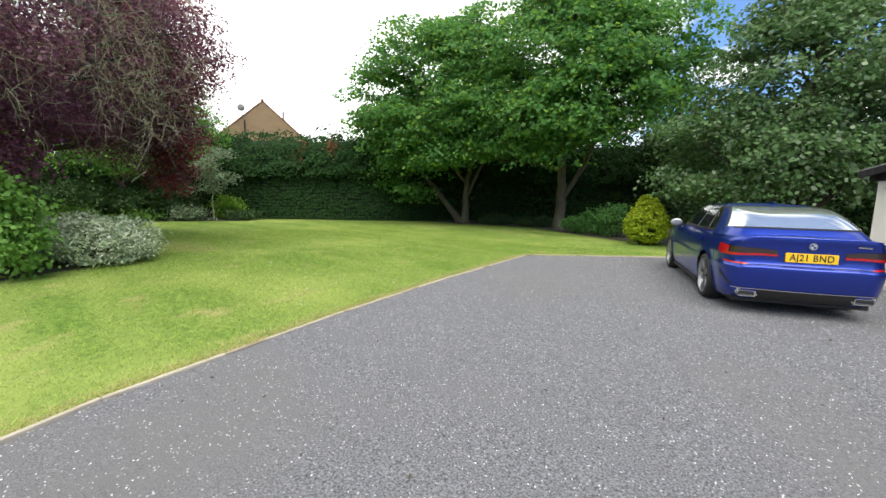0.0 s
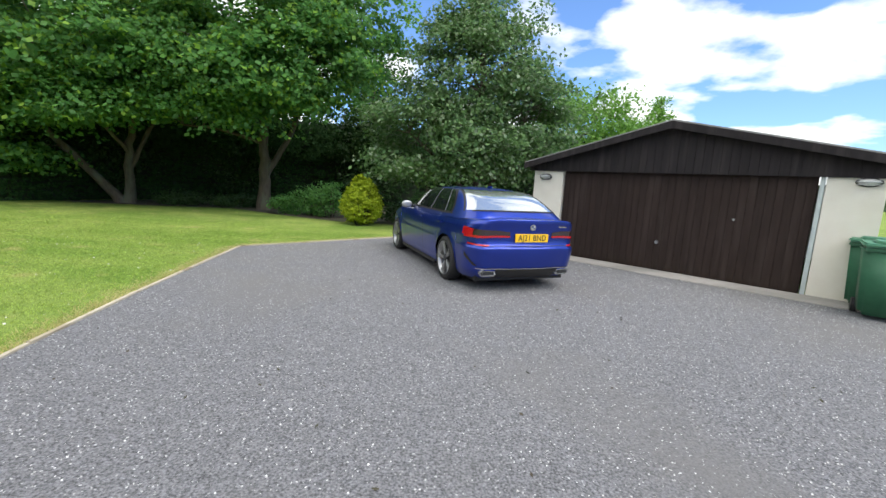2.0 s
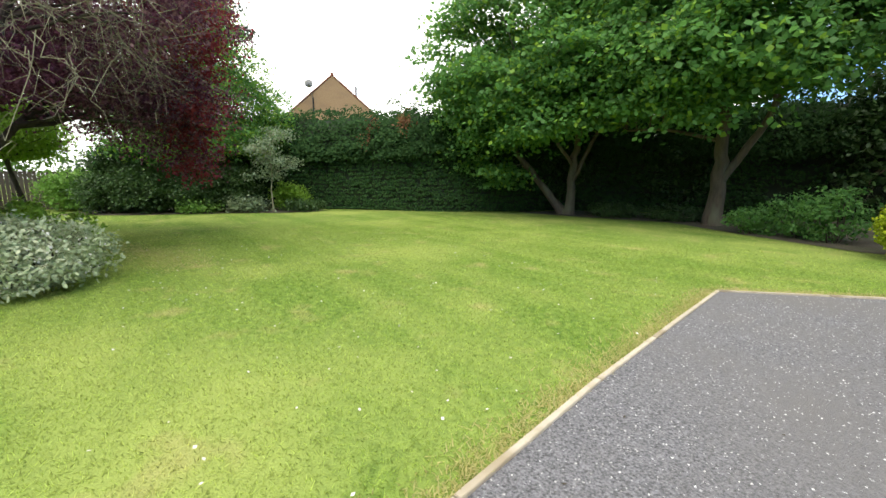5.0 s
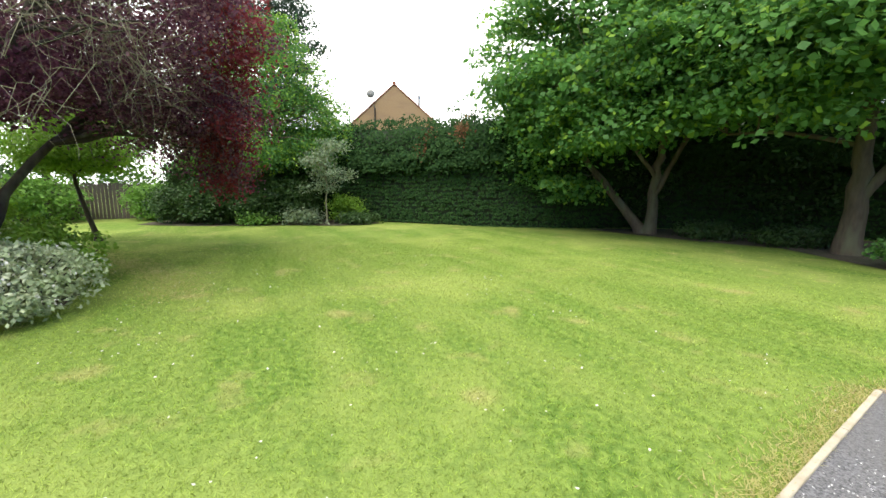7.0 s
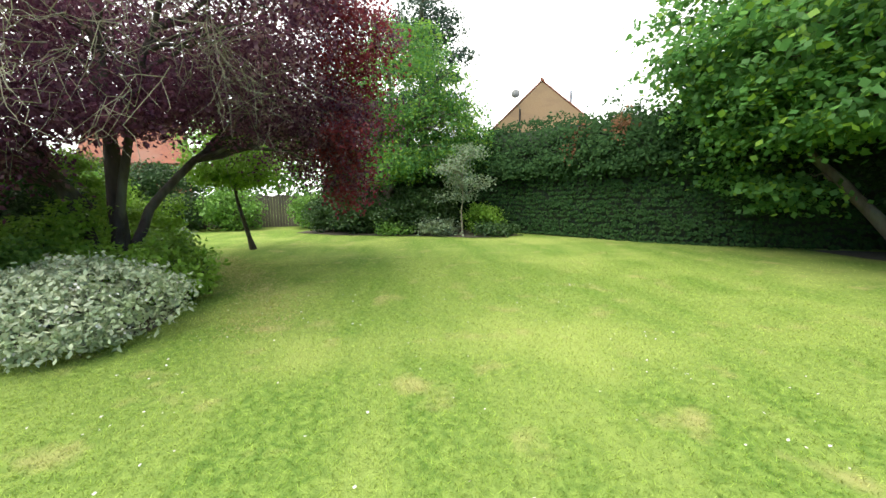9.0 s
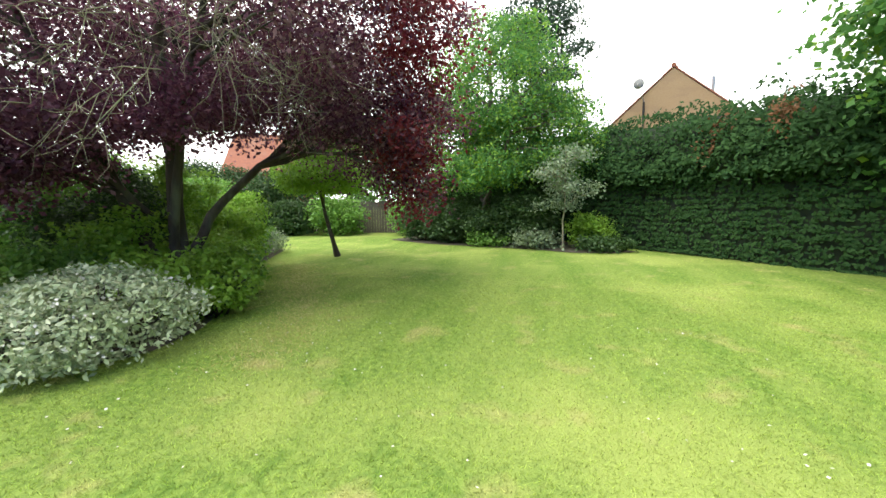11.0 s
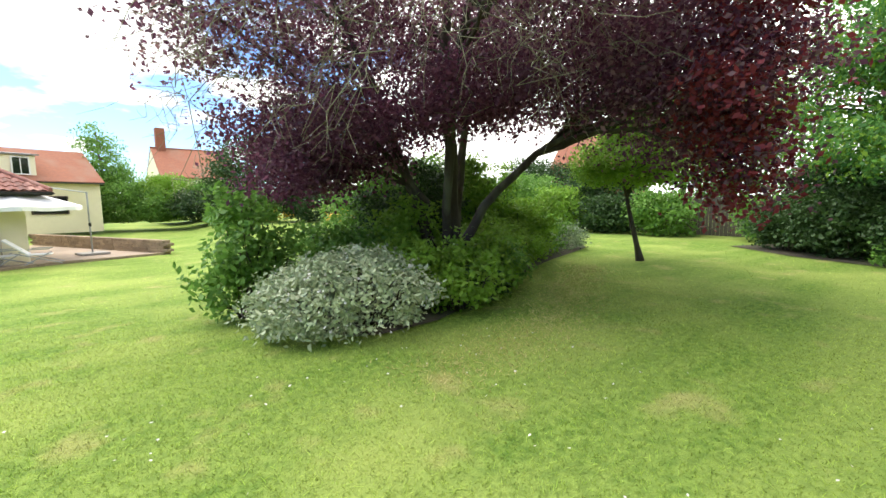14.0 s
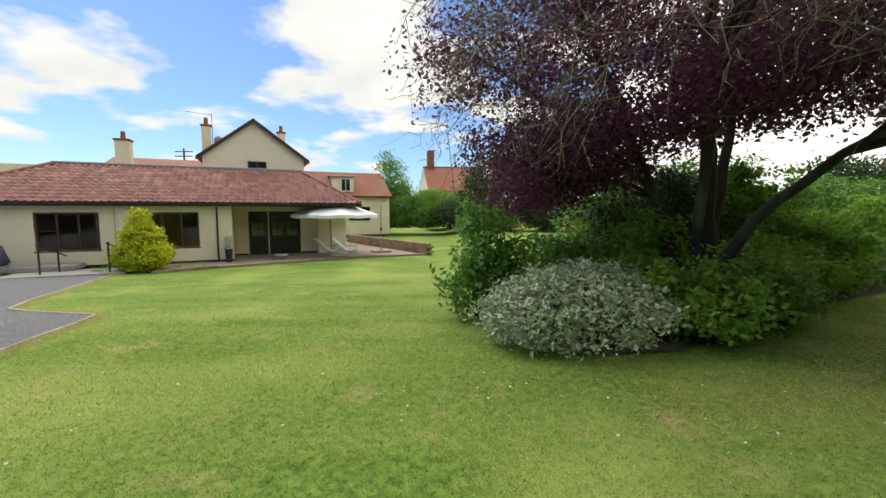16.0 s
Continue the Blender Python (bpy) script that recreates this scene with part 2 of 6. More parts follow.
BRICK_R = mat("red_brick", (0.33, 0.12, 0.07), (0.24, 0.085, 0.05), 12, 0.9, stretch=(1, 1, 3.0), bump=0.4)
BARK = mat("grey_brown_bark", (0.135, 0.105, 0.075), (0.075, 0.058, 0.042), 7, 0.95, c3=(0.14, 0.145, 0.09), big=1.3, stretch=(2, 2, 0.5), bump=0.9, bump_scale=9)
BARK_D = mat("dark_plum_bark", (0.075, 0.058, 0.046), (0.042, 0.032, 0.027), 7, 0.95, c3=(0.11, 0.11, 0.075), big=1.6, stretch=(2, 2, 0.6), bump=0.9, bump_scale=9)
LICHEN = mat("lichened_twig", (0.25, 0.235, 0.155), (0.155, 0.135, 0.09), 9, 0.95, c3=(0.30, 0.30, 0.19), big=2.0, bump=0)
L_MAPLE = leaf_mat("maple_leaf", (0.060, 0.175, 0.048), (0.165, 0.36, 0.090), (0.10, 0.25, 0.062), 0.55)
L_APPLE = leaf_mat("crab_apple_leaf", (0.070, 0.155, 0.050), (0.165, 0.275, 0.105), (0.11, 0.205, 0.062))
L_PURPLE = leaf_mat("plum_leaf", (0.085, 0.024, 0.050), (0.20, 0.078, 0.122), (0.13, 0.056, 0.086), 0.58)
# paler copy of the plum leaf, with the crown's sunlit highlights in its colour
L_MAUVE = leaf_mat("sunlit_plum_leaf", (0.19, 0.10, 0.12), (0.27, 0.15, 0.165), None, 0.4)
L_CRIMSON = leaf_mat("young_plum_leaf", (0.17, 0.020, 0.032), (0.26, 0.045, 0.055), None, 0.4)
L_HEDGE = leaf_mat("hedge_spray", (0.018, 0.050, 0.017), (0.042, 0.092, 0.027), (0.030, 0.07, 0.022), 0.15, 0.8, 0.08)
L_BRONZE = leaf_mat("scorched_spray", (0.20, 0.085, 0.035), (0.13, 0.07, 0.03), None, 0.2, 0.7)
L_GOLD = leaf_mat("golden_conifer_spray", (0.24, 0.33, 0.018), (0.42, 0.50, 0.03), (0.31, 0.41, 0.022), 0.25, 0.6)
L_GOLDEN = leaf_mat("yellow_conifer_spray", (0.46, 0.50, 0.025), (0.62, 0.64, 0.05), (0.36, 0.44, 0.03), 0.25, 0.6)
L_LIME = leaf_mat("lime_leaf", (0.16, 0.32, 0.036), (0.27, 0.44, 0.065), (0.20, 0.37, 0.05), 0.5)
L_GREEN = leaf_mat("mid_green_leaf", (0.105, 0.235, 0.042), (0.205, 0.38, 0.075), (0.15, 0.30, 0.06), 0.45)
L_DARK = leaf_mat("dark_green_leaf", (0.030, 0.070, 0.020), (0.062, 0.12, 0.032), (0.05, 0.1, 0.035), 0.3)
L_PINE = leaf_mat("pine_needle", (0.020, 0.048, 0.032), (0.042, 0.085, 0.052), None, 0.15)
L_SILVER = leaf_mat("silver_variegated_leaf", (0.25, 0.34, 0.19), (0.54, 0.58, 0.40), (0.33, 0.41, 0.22), 0.25, 0.55)
L_PALE = leaf_mat("pale_variegated_leaf", (0.13, 0.20, 0.11), (0.25, 0.32, 0.19), None, 0.35)
PETAL = leaf_mat("white_petal", (0.72, 0.68, 0.66), (0.80, 0.78, 0.74), None, 0.3)
PETAL_Y = leaf_mat("yellow_petal", (0.70, 0.48, 0.03), (0.80, 0.40, 0.05), None, 0.3)
PAINT = mat("blue_metallic_paint", (0.006, 0.028, 0.27), (0.009, 0.038, 0.33), 400, 0.36, metal=0.75, coat=0.8, bump=0, c3=None)
CARGLASS = mat("dark_car_glass", (0.012, 0.014, 0.016), None, 3, 0.03, bump=0, spec=0.9, coat=0.6)
# pale metallic base: the bright sky reflection is put into the pane's colour
REARGLASS = mat("sky_pale_rear_glass", (0.62, 0.66, 0.66), None, 3, 0.03, metal=0.75, bump=0, spec=1.0, coat=1.0)
TYRE = mat("tyre_rubber", (0.016, 0.016, 0.017), (0.026, 0.025, 0.025), 30, 0.8, bump=0.2)
ALLOY = mat("grey_alloy", (0.42, 0.42, 0.43), (0.36, 0.36, 0.37), 30, 0.3, metal=0.9, bump=0)
ALLOY_D = mat("dark_alloy", (0.07, 0.07, 0.075), (0.05, 0.05, 0.055), 30, 0.4, metal=0.6, bump=0)
CHROME = mat("satin_chrome", (0.62, 0.62, 0.63), None, 5, 0.2, metal=1.0, bump=0)
REDLENS = mat("red_lamp_lens", (0.50, 0.010, 0.016), (0.40, 0.006, 0.012), 30, 0.12, bump=0, coat=0.8)
SMOKE = mat("smoked_lamp_lens", (0.035, 0.022, 0.024), None, 30, 0.1, bump=0, coat=0.8)
PLATE_Y = mat("yellow_number_plate", (0.86, 0.52, 0.015), (0.82, 0.49, 0.015), 20, 0.45, bump=0)
INK = mat("black_ink", (0.012, 0.012, 0.012), None, 5, 0.6, bump=0)
WHITE = mat("white_plastic", (0.76, 0.76, 0.75), (0.70, 0.70, 0.69), 6, 0.5, bump=0.05)
CANVAS = mat("white_parasol_canvas", (0.80, 0.79, 0.78), (0.74, 0.73, 0.72), 3, 0.85, bump=0.1)
BIN = mat("green_bin_plastic", (0.020, 0.105, 0.052), (0.030, 0.13, 0.066), 12, 0.5, c3=(0.05, 0.15, 0.085), big=1.5, bump=0.1)
BIN_PALE = mat("faded_green_lid", (0.055, 0.19, 0.11), (0.085, 0.24, 0.15), 10, 0.6, bump=0.1)
STEEL = mat("grey_metal", (0.42, 0.43, 0.44), (0.34, 0.35, 0.36), 10, 0.4, metal=0.8, bump=0)
STONE = mat("buff_walling_stone", (0.33, 0.25, 0.165), (0.24, 0.175, 0.115), 9, 0.9, c3=(0.2, 0.15, 0.1), big=2, island=0.25, bump=0.5)
PAVING = mat("buff_paving", (0.40, 0.31, 0.235), (0.33, 0.25, 0.19), 5, 0.85, c3=(0.28, 0.22, 0.17), big=0.6, island=0.12, bump=0.2)
WOOD_F = mat("weathered_fence_wood", (0.105, 0.085, 0.066), (0.07, 0.058, 0.045), 5, 0.9, stretch=(3, 3, 0.5), island=0.2)
CLOTH_G = mat("grey_cover_cloth", (0.075, 0.085, 0.10), (0.055, 0.065, 0.078), 4, 0.8, bump=0.3)
INSIDE = mat("dim_interior_plaster", (0.42, 0.38, 0.31), (0.36, 0.32, 0.26), 3, 0.9, bump=0.1)
PANE = glass_mat("window_glass", (0.86, 0.9, 0.9))

# ---- building tools ----
def obj(name, me, material=None, parent=None, m=None, label="", category="", group="", kind=""):
    ob = new(name, me)
    if material is not None and me is not None:
        me.materials.append(material)
    if parent is not None:
        ob.parent = parent
    if m is not None:
        ob.matrix_basis = m
    return tagged(ob, label, category, group, kind)


def part(name, bm, material, parent, label=""):
    me = bpy.data.meshes.new(name)
    bm.to_mesh(me)
    bm.free()
    return obj(name, me, material, parent, None, label)


def smooth(ob):
    ob.data.polygons.foreach_set("use_smooth", [True] * len(ob.data.polygons))
    return ob


def empty(name, m, label, category, group="", kind=""):
    ob = new(name)
    ob.empty_display_size = 0.2
    ob.matrix_basis = m
    return tagged(ob, label, category, group, kind)


def box(bm, x0, x1, y0, y1, z0, z1, bevel=0.0):
    r = bmesh.ops.create_cube(bm, size=1, matrix=Matrix.Translation(((x0 + x1) / 2, (y0 + y1) / 2, (z0 + z1) / 2)) @ Matrix.Diagonal((abs(x1 - x0), abs(y1 - y0), abs(z1 - z0), 1)))
    if bevel:
        es = {e for v in r["verts"] for e in v.link_edges}
        bmesh.ops.bevel(bm, geom=list(es), offset=bevel, segments=2, affect="EDGES")
    return r["verts"]


def boxed(x0, x1, y0, y1, z0, z1, bevel=0.0):
    bm = bmesh.new()
    box(bm, x0, x1, y0, y1, z0, z1, bevel)
    return bm


def cyl(bm, p, q, r0, r1=None, seg=12):
    p, q = Vector(p), Vector(q)
    d = q - p
    m = Matrix.Translation((p + q) / 2) @ d.to_track_quat("Z", "Y").to_matrix().to_4x4()
    return bmesh.ops.create_cone(bm, cap_ends=True, segments=seg, radius1=r0, radius2=r0 if r1 is None else r1, depth=d.length, matrix=m)["verts"]


def cyled(p, q, r0, r1=None, seg=12):
    bm = bmesh.new()
    cyl(bm, p, q, r0, r1, seg)
    return bm


def grid_mesh(name, rows, close_u=False, close_v=False):
    """A mesh through rows of points."""
    a = np.array(rows, float)
    nv, nu = a.shape[:2]
    faces = []
    for j in range(nv if close_v else nv - 1):
        for i in range(nu if close_u else nu - 1):
            i2, j2 = (i + 1) % nu, (j + 1) % nv
            faces.append((j * nu + i, j * nu + i2, j2 * nu + i2, j2 * nu + i))
    me = bpy.data.meshes.new(name)
    me.from_pydata(a.reshape(-1, 3).tolist(), [], faces)
    me.update()
    return me


def quads_mesh(name, v):
    """A mesh of loose quads from an array (n, 4, 3)."""
    v = np.asarray(v, np.float32)
    n = len(v)
    me = bpy.data.meshes.new(name)
    me.vertices.add(4 * n)
    me.vertices.foreach_set("co", v.ravel())
    me.loops.add(4 * n)
    me.loops.foreach_set("vertex_index", np.arange(4 * n, dtype=np.int32))
    me.polygons.add(n)
    me.polygons.foreach_set("loop_start", np.arange(0, 4 * n, 4, dtype=np.int32))
    me.update(calc_edges=True)
    return me


def tris_mesh(name, v):
    v = np.asarray(v, np.float32)
    n = len(v)
    me = bpy.data.meshes.new(name)
    me.vertices.add(3 * n)
    me.vertices.foreach_set("co", v.ravel())
    me.loops.add(3 * n)
    me.loops.foreach_set("vertex_index", np.arange(3 * n, dtype=np.int32))
    me.polygons.add(n)
    me.polygons.foreach_set("loop_start", np.arange(0, 3 * n, 3, dtype=np.int32))
    me.update(calc_edges=True)
    return me


def unit(a):
    return a / np.maximum(np.linalg.norm(a, axis=-1, keepdims=True), 1e-6)


def leaves(rng, at, facing, size, aspect=0.62, fold=0.18, wild=0.8):
    """Folded leaf quads at points, roughly facing given ways."""
    n = len(at)
    nrm = unit(facing + rng.normal(0, wild, (n, 3)))
    along = unit(np.cross(nrm, rng.normal(0, 1, (n, 3))))
    side = np.cross(nrm, along)
    s = (size * rng.uniform(0.65, 1.35, n))[:, None]
    base, tip = at - along * s * 0.5, at + along * s * 0.5 - nrm * s * fold * 0.6
    mid = at + nrm * s * fold
    return np.stack([base, mid - side * s * aspect * 0.5 - nrm * s * fold * 1.5, tip, mid + side * s * aspect * 0.5 - nrm * s * fold * 1.5], 1)


def tube(pts, radii, seg=7):
    """Rings round a line: the vertices and faces of a tapering tube."""
    p = np.array(pts, float)
    d = unit(np.gradient(p, axis=0))
    ref = np.array((0.31, 0.17, 0.93)) if abs(d[0][2]) < 0.9 else np.array((0.93, 0.2, 0.1))
    u = unit(np.cross(d, ref))
    w = np.cross(d, u)
    a = np.linspace(0, 2 * np.pi, seg, endpoint=False)
    ring = p[:, None] + np.array(radii)[:, None, None] * (u[:, None] * np.cos(a)[None, :, None] + w[:, None] * np.sin(a)[None, :, None])
    f = []
    for j in range(len(p) - 1):
        for i in range(seg):
            k = (i + 1) % seg
            f.append((j * seg + i, j * seg + k, (j + 1) * seg + k, (j + 1) * seg + i))
    return ring.reshape(-1, 3), f


def tubes_mesh(name, lines, seg=7):
    vs, fs, o = [], [], 0
    for pts, radii in lines:
        v, f = tube(pts, radii, seg)
        vs.append(v)
        fs += [tuple(i + o for i in q) for q in f]
        o += len(v)
    me = bpy.data.meshes.new(name)
    me.from_pydata(np.concatenate(vs).tolist(), [], fs)
    me.update()
    me.polygons.foreach_set("use_smooth", [True] * len(me.polygons))
    return me


def bow(rng, p, q, sag=0.0, n=6, wob=0.06):
    """A wandering line from p to q."""
    p, q = np.array(p, float), np.array(q, float)
    t = np.linspace(0, 1, n)[:, None]
    ln = np.linalg.norm(q - p)
    out = p + (q - p) * t + rng.normal(0, wob * ln, (n, 3)) * (t * (1 - t) * 3)
    out[:, 2] += sag * ln * (t * (1 - t) * 4)[:, 0]
    return out


def in_blobs(rng, blobs, n, shell=0.55):
    """Points in a union of ellipsoids (x, y, z, rx, ry, rz), more towards their skins."""
    b = np.array(blobs, float)
    vol = (b[:, 3] * b[:, 4] * b[:, 5]) ** (2 / 3)
    k = rng.choice(len(b), n, p=vol / vol.sum())
    d = unit(rng.normal(0, 1, (n, 3)))
    r = rng.uniform(shell ** 3, 1, n) ** (1 / 3)
    return b[k, :3] + d * r[:, None] * b[k, 3:], d


def foliage(rng, blobs, clumps, per, clump_r, size, shell=0.5, flat=0.5, droop=0.0, up=0.6, wild=0.7, gaps=0.0, aspect=0.62):
    """Leaf quads in clumps through a crown, with gaps between the clumps. Also returns the clumps' centres."""
    c, d = in_blobs(rng, blobs, clumps, shell)
    if gaps:
        keep = np.array([noise.noise(Vector(p * 0.55)) > -gaps_level(gaps) for p in c])
        c, d = c[keep], d[keep]
    n = len(c)
    off = np.clip(rng.normal(0, 1, (n, per, 3)), -1.6, 1.6) * np.array((1, 1, flat)) * (clump_r * rng.uniform(0.6, 1.3, n))[:, None, None]
    off[..., 2] -= droop * np.linalg.norm(off[..., :2], axis=-1)
    at = (c[:, None] + off).reshape(-1, 3)
    face = np.repeat(d * (1 - up) + np.array((0, 0, up)), per, 0)
    return leaves(rng, at, face, size, aspect, wild=wild), c


def gaps_level(g):
    return 0.45 - g


def smoothstep(a, b, v):
    t = min(1.0, max(0.0, (v - a) / (b - a)))
    return t * t * (3 - 2 * t)


def gz(x, y):
    """Height of the ground: the garden falls gently towards the house."""
    return -0.55 * smoothstep(4, -8, y) * smoothstep(-12.5, -9, x)


def from_polygon(name, outline, lift, step=0.6):
    """A ground-hugging sheet that fills an outline."""
    from mathutils.geometry import delaunay_2d_cdt
    o = [Vector(p) for p in outline]
    xs, ys = [p.x for p in o], [p.y for p in o]
    pts = list(o)
    for i in range(int((max(xs) - min(xs)) / step) + 1):
        for j in range(int((max(ys) - min(ys)) / step) + 1):
            pts.append(Vector((min(xs) + i * step + 0.013, min(ys) + j * step + 0.017)))
    n = len(o)
    v, e, f, *_ = delaunay_2d_cdt(pts, [(i, (i + 1) % n) for i in range(n)], [list(range(n))], 1, 1e-4)
    me = bpy.data.meshes.new(name)
    me.from_pydata([(p.x, p.y, gz(p.x, p.y) + lift) for p in v], [], [list(q) for q in f])
    me.update()
    if len(me.polygons) and me.polygons[0].normal.z < 0:
        me.flip_normals()
    return me


def inside(poly, x, y):
    """Which of the points lie in the outline."""
    x, y = np.asarray(x), np.asarray(y)
    hit = np.zeros(x.shape, bool)
    for (x0, y0), (x1, y1) in zip(poly, poly[1:] + poly[:1]):
        if y0 != y1:
            hit ^= ((y0 > y) != (y1 > y)) & (x < (x1 - x0) * (y - y0) / (y1 - y0) + x0)
    return hit


def curve_through(pts, step=0.5):
    """Evenly stepped points on a smooth line through pts."""
    p = np.array(pts, float)
    out = []
    for i in range(len(p) - 1):
        a, b, c, d = p[max(i - 1, 0)], p[i], p[i + 1], p[min(i + 2, len(p) - 1)]
        for t in np.linspace(0, 1, max(2, int(np.linalg.norm(c - b) / step) + 1))[:-1]:
            out.append(0.5 * (2 * b + (c - a) * t + (2 * a - 5 * b + 4 * c - d) * t * t + (3 * b - a - 3 * c + d) * t ** 3))
    out.append(p[-1])
    return [tuple(q) for q in out]


def wall_mesh(name, length, z0, z1, thick, openings=()):
    """A wall along x from 0, outer face at y=0 and body at y>0, with openings (x0, x1, z0, z1) right through it."""
    xs = sorted({0, length, *[o[0] for o in openings], *[o[1] for o in openings]})
    zs = sorted({z0, z1, *[o[2] for o in openings], *[o[3] for o in openings]})
    solid = {}
    for i in range(len(xs) - 1):
        for j in range(len(zs) - 1):
            cx, cz = (xs[i] + xs[i + 1]) / 2, (zs[j] + zs[j + 1]) / 2
            solid[i, j] = not any(o[0] < cx < o[1] and o[2] < cz < o[3] for o in openings)
    v, f, idx = [], [], {}

    def vert(x, y, z):
        if (x, y, z) not in idx:
            idx[x, y, z] = len(v)
            v.append((x, y, z))
        return idx[x, y, z]

    for (i, j), s in solid.items():
        if not s:
            continue
        xa, xb, za, zb = xs[i], xs[i + 1], zs[j], zs[j + 1]
        f.append([vert(xa, 0, za), vert(xb, 0, za), vert(xb, 0, zb), vert(xa, 0, zb)])
        f.append([vert(xb, thick, za), vert(xa, thick, za), vert(xa, thick, zb), vert(xb, thick, zb)])
        for di, dj, a, b in ((-1, 0, (xa, zb), (xa, za)), (1, 0, (xb, za), (xb, zb)), (0, -1, (xa, za), (xb, za)), (0, 1, (xb, zb), (xa, zb))):
            if not solid.get((i + di, j + dj), False):
                f.append([vert(a[0], 0, a[1]), vert(a[0], thick, a[1]), vert(b[0], thick, b[1]), vert(b[0], 0, b[1])])
    me = bpy.data.meshes.new(name)
    me.from_pydata(v, [], f)
    me.update()
    return me


def boxed_me(name, *dims):
    bm = boxed(*dims)
    me = bpy.data.meshes.new(name)
    bm.to_mesh(me)
    bm.free()
    return me


def prism(outline, y0, y1):
    """An outline in x, z drawn out along y."""
    bm = bmesh.new()
    a = [bm.verts.new((x, y0, z)) for x, z in outline]
    b = [bm.verts.new((x, y1, z)) for x, z in outline]
    n = len(outline)
    bm.faces.new(a)
    bm.faces.new(b[::-1])
    for i in range(n):
        bm.faces.new((a[i], b[i], b[(i + 1) % n], a[(i + 1) % n]))
    bmesh.ops.recalc_face_normals(bm, faces=bm.faces)
    return bm


def prism_x(outline, x0, x1):
    """An outline in y, z drawn out along x."""
    bm = prism(outline, x0, x1)
    for v in bm.verts:
        v.co = (v.co.y, v.co.x, v.co.z)
    bmesh.ops.recalc_face_normals(bm, faces=bm.faces)
    return bm

# ---- ground ----
KERB = [(-2.6, 12.62), (-5.31, 9.96), (-4.70, 6.55), (-4.37, 5.03), (-4.10, 3.85), (-3.74, 2.36), (-3.56, 1.45), (-3.36, 0.86), (-2.5, 0.66), (-1.4, 0.34), (-0.75, -0.7), (-0.21, -1.75), (0.75, -3.7), (1.6, -5.5), (2.0, -6.5)]
KERB_LINE = [KERB[0]] + curve_through(KERB[1:], 0.4)
DRIVE = KERB_LINE + [(3.2, -6.9), (9.0, -7.2), (16.0, -6.0), (18.0, 4.0), (9.0, 4.6), (4.75, 8.2), (1.05, 11.35), (-0.2, 13.0), (-1.2, 13.1)]
BED = curve_through([(-9.6, 1.0), (-9.95, 2.0), (-10.4, 2.85), (-10.9, 3.1), (-11.75, 2.98), (-13.2, 2.2), (-16.5, 0.25), (-20.4, -1.5), (-21.0, -2.3), (-19.0, -3.4), (-15.0, -2.9), (-11.5, -1.2), (-9.8, 0.2)], 0.6)
HEDGE = [(-27.5, 6.2), (-22.4, 10.9), (-18.3, 14.6), (-16.6, 17.4), (-15.2, 20.6), (-9.0, 23.6), (-1.0, 25.5), (8.0, 27.0)]
NORTH_BED = [(-16.4, 17.2), (-14.8, 17.2), (-12.4, 17.6), (-10.2, 18.3), (-7.2, 16.6), (-5.0, 15.6), (-3.4, 15.7), (-1.3, 13.9), (-0.4, 13.3), (1.2, 12.8), (4.0, 16.0), (6.0, 24.0), (-3.0, 25.0), (-9.0, 23.2), (-15.0, 20.4)]
WEST_BED = [(-24.6, 1.0), (-23.2, 3.1), (-22.5, 5.3), (-22.0, 7.1), (-21.2, 8.5), (-21.2, 9.6), (-21.8, 10.6), (-23.5, 9.8), (-27.2, 6.3), (-28.2, 2.0)]
TERRACE = [(0.85, -6.55), (-0.67, -7.95), (-2.54, -9.4), (-5.44, -11.4), (-8.45, -12.5), (-3.2, -19.8), (6.0, -17.0), (3.2, -8.6), (2.1, -7.6)]

gx = sorted({*np.arange(-44, 30.1, 0.8).tolist(), -700, -300, -150, -90, -60, 45, 80, 150, 300, 700})
gy = sorted({*np.arange(-50, 34.1, 0.8).tolist(), -700, -300, -150, -90, -65, 45, 80, 150, 300, 700})
ground = obj("ground", grid_mesh("ground", [[(x, y, gz(x, y) - (0.02 if inside(DRIVE, [x], [y])[0] else 0)) for x in gx] for y in gy]), LAWN, kind="structure", label="mown garden lawn with pale dry patches", category="lawn")
smooth(ground)
drive = obj("road", from_polygon("road", DRIVE, 0.006, 0.9), TARMAC, kind="structure", label="grey tarmac driveway with pale chippings", category="driveway")
for nm, outl, lb in (("ground_bed", BED, "dark soil of the island flower bed"), ("ground_bed", NORTH_BED, "shaded bare soil under the garden trees"), ("ground_bed", WEST_BED, "dark soil of the border by the hedge")):
    obj(nm, from_polygon(nm, outl, 0.016, 0.8), SOIL, kind="structure", label=lb, category="flower bed")

# timber edging between lawn and drive, in lengths
edging = empty("trim", Matrix(), "weathered pale edging along the drive", "edging", kind="structure")
long_kerb = [KERB[0]] + curve_through(KERB[1:], 0.9)
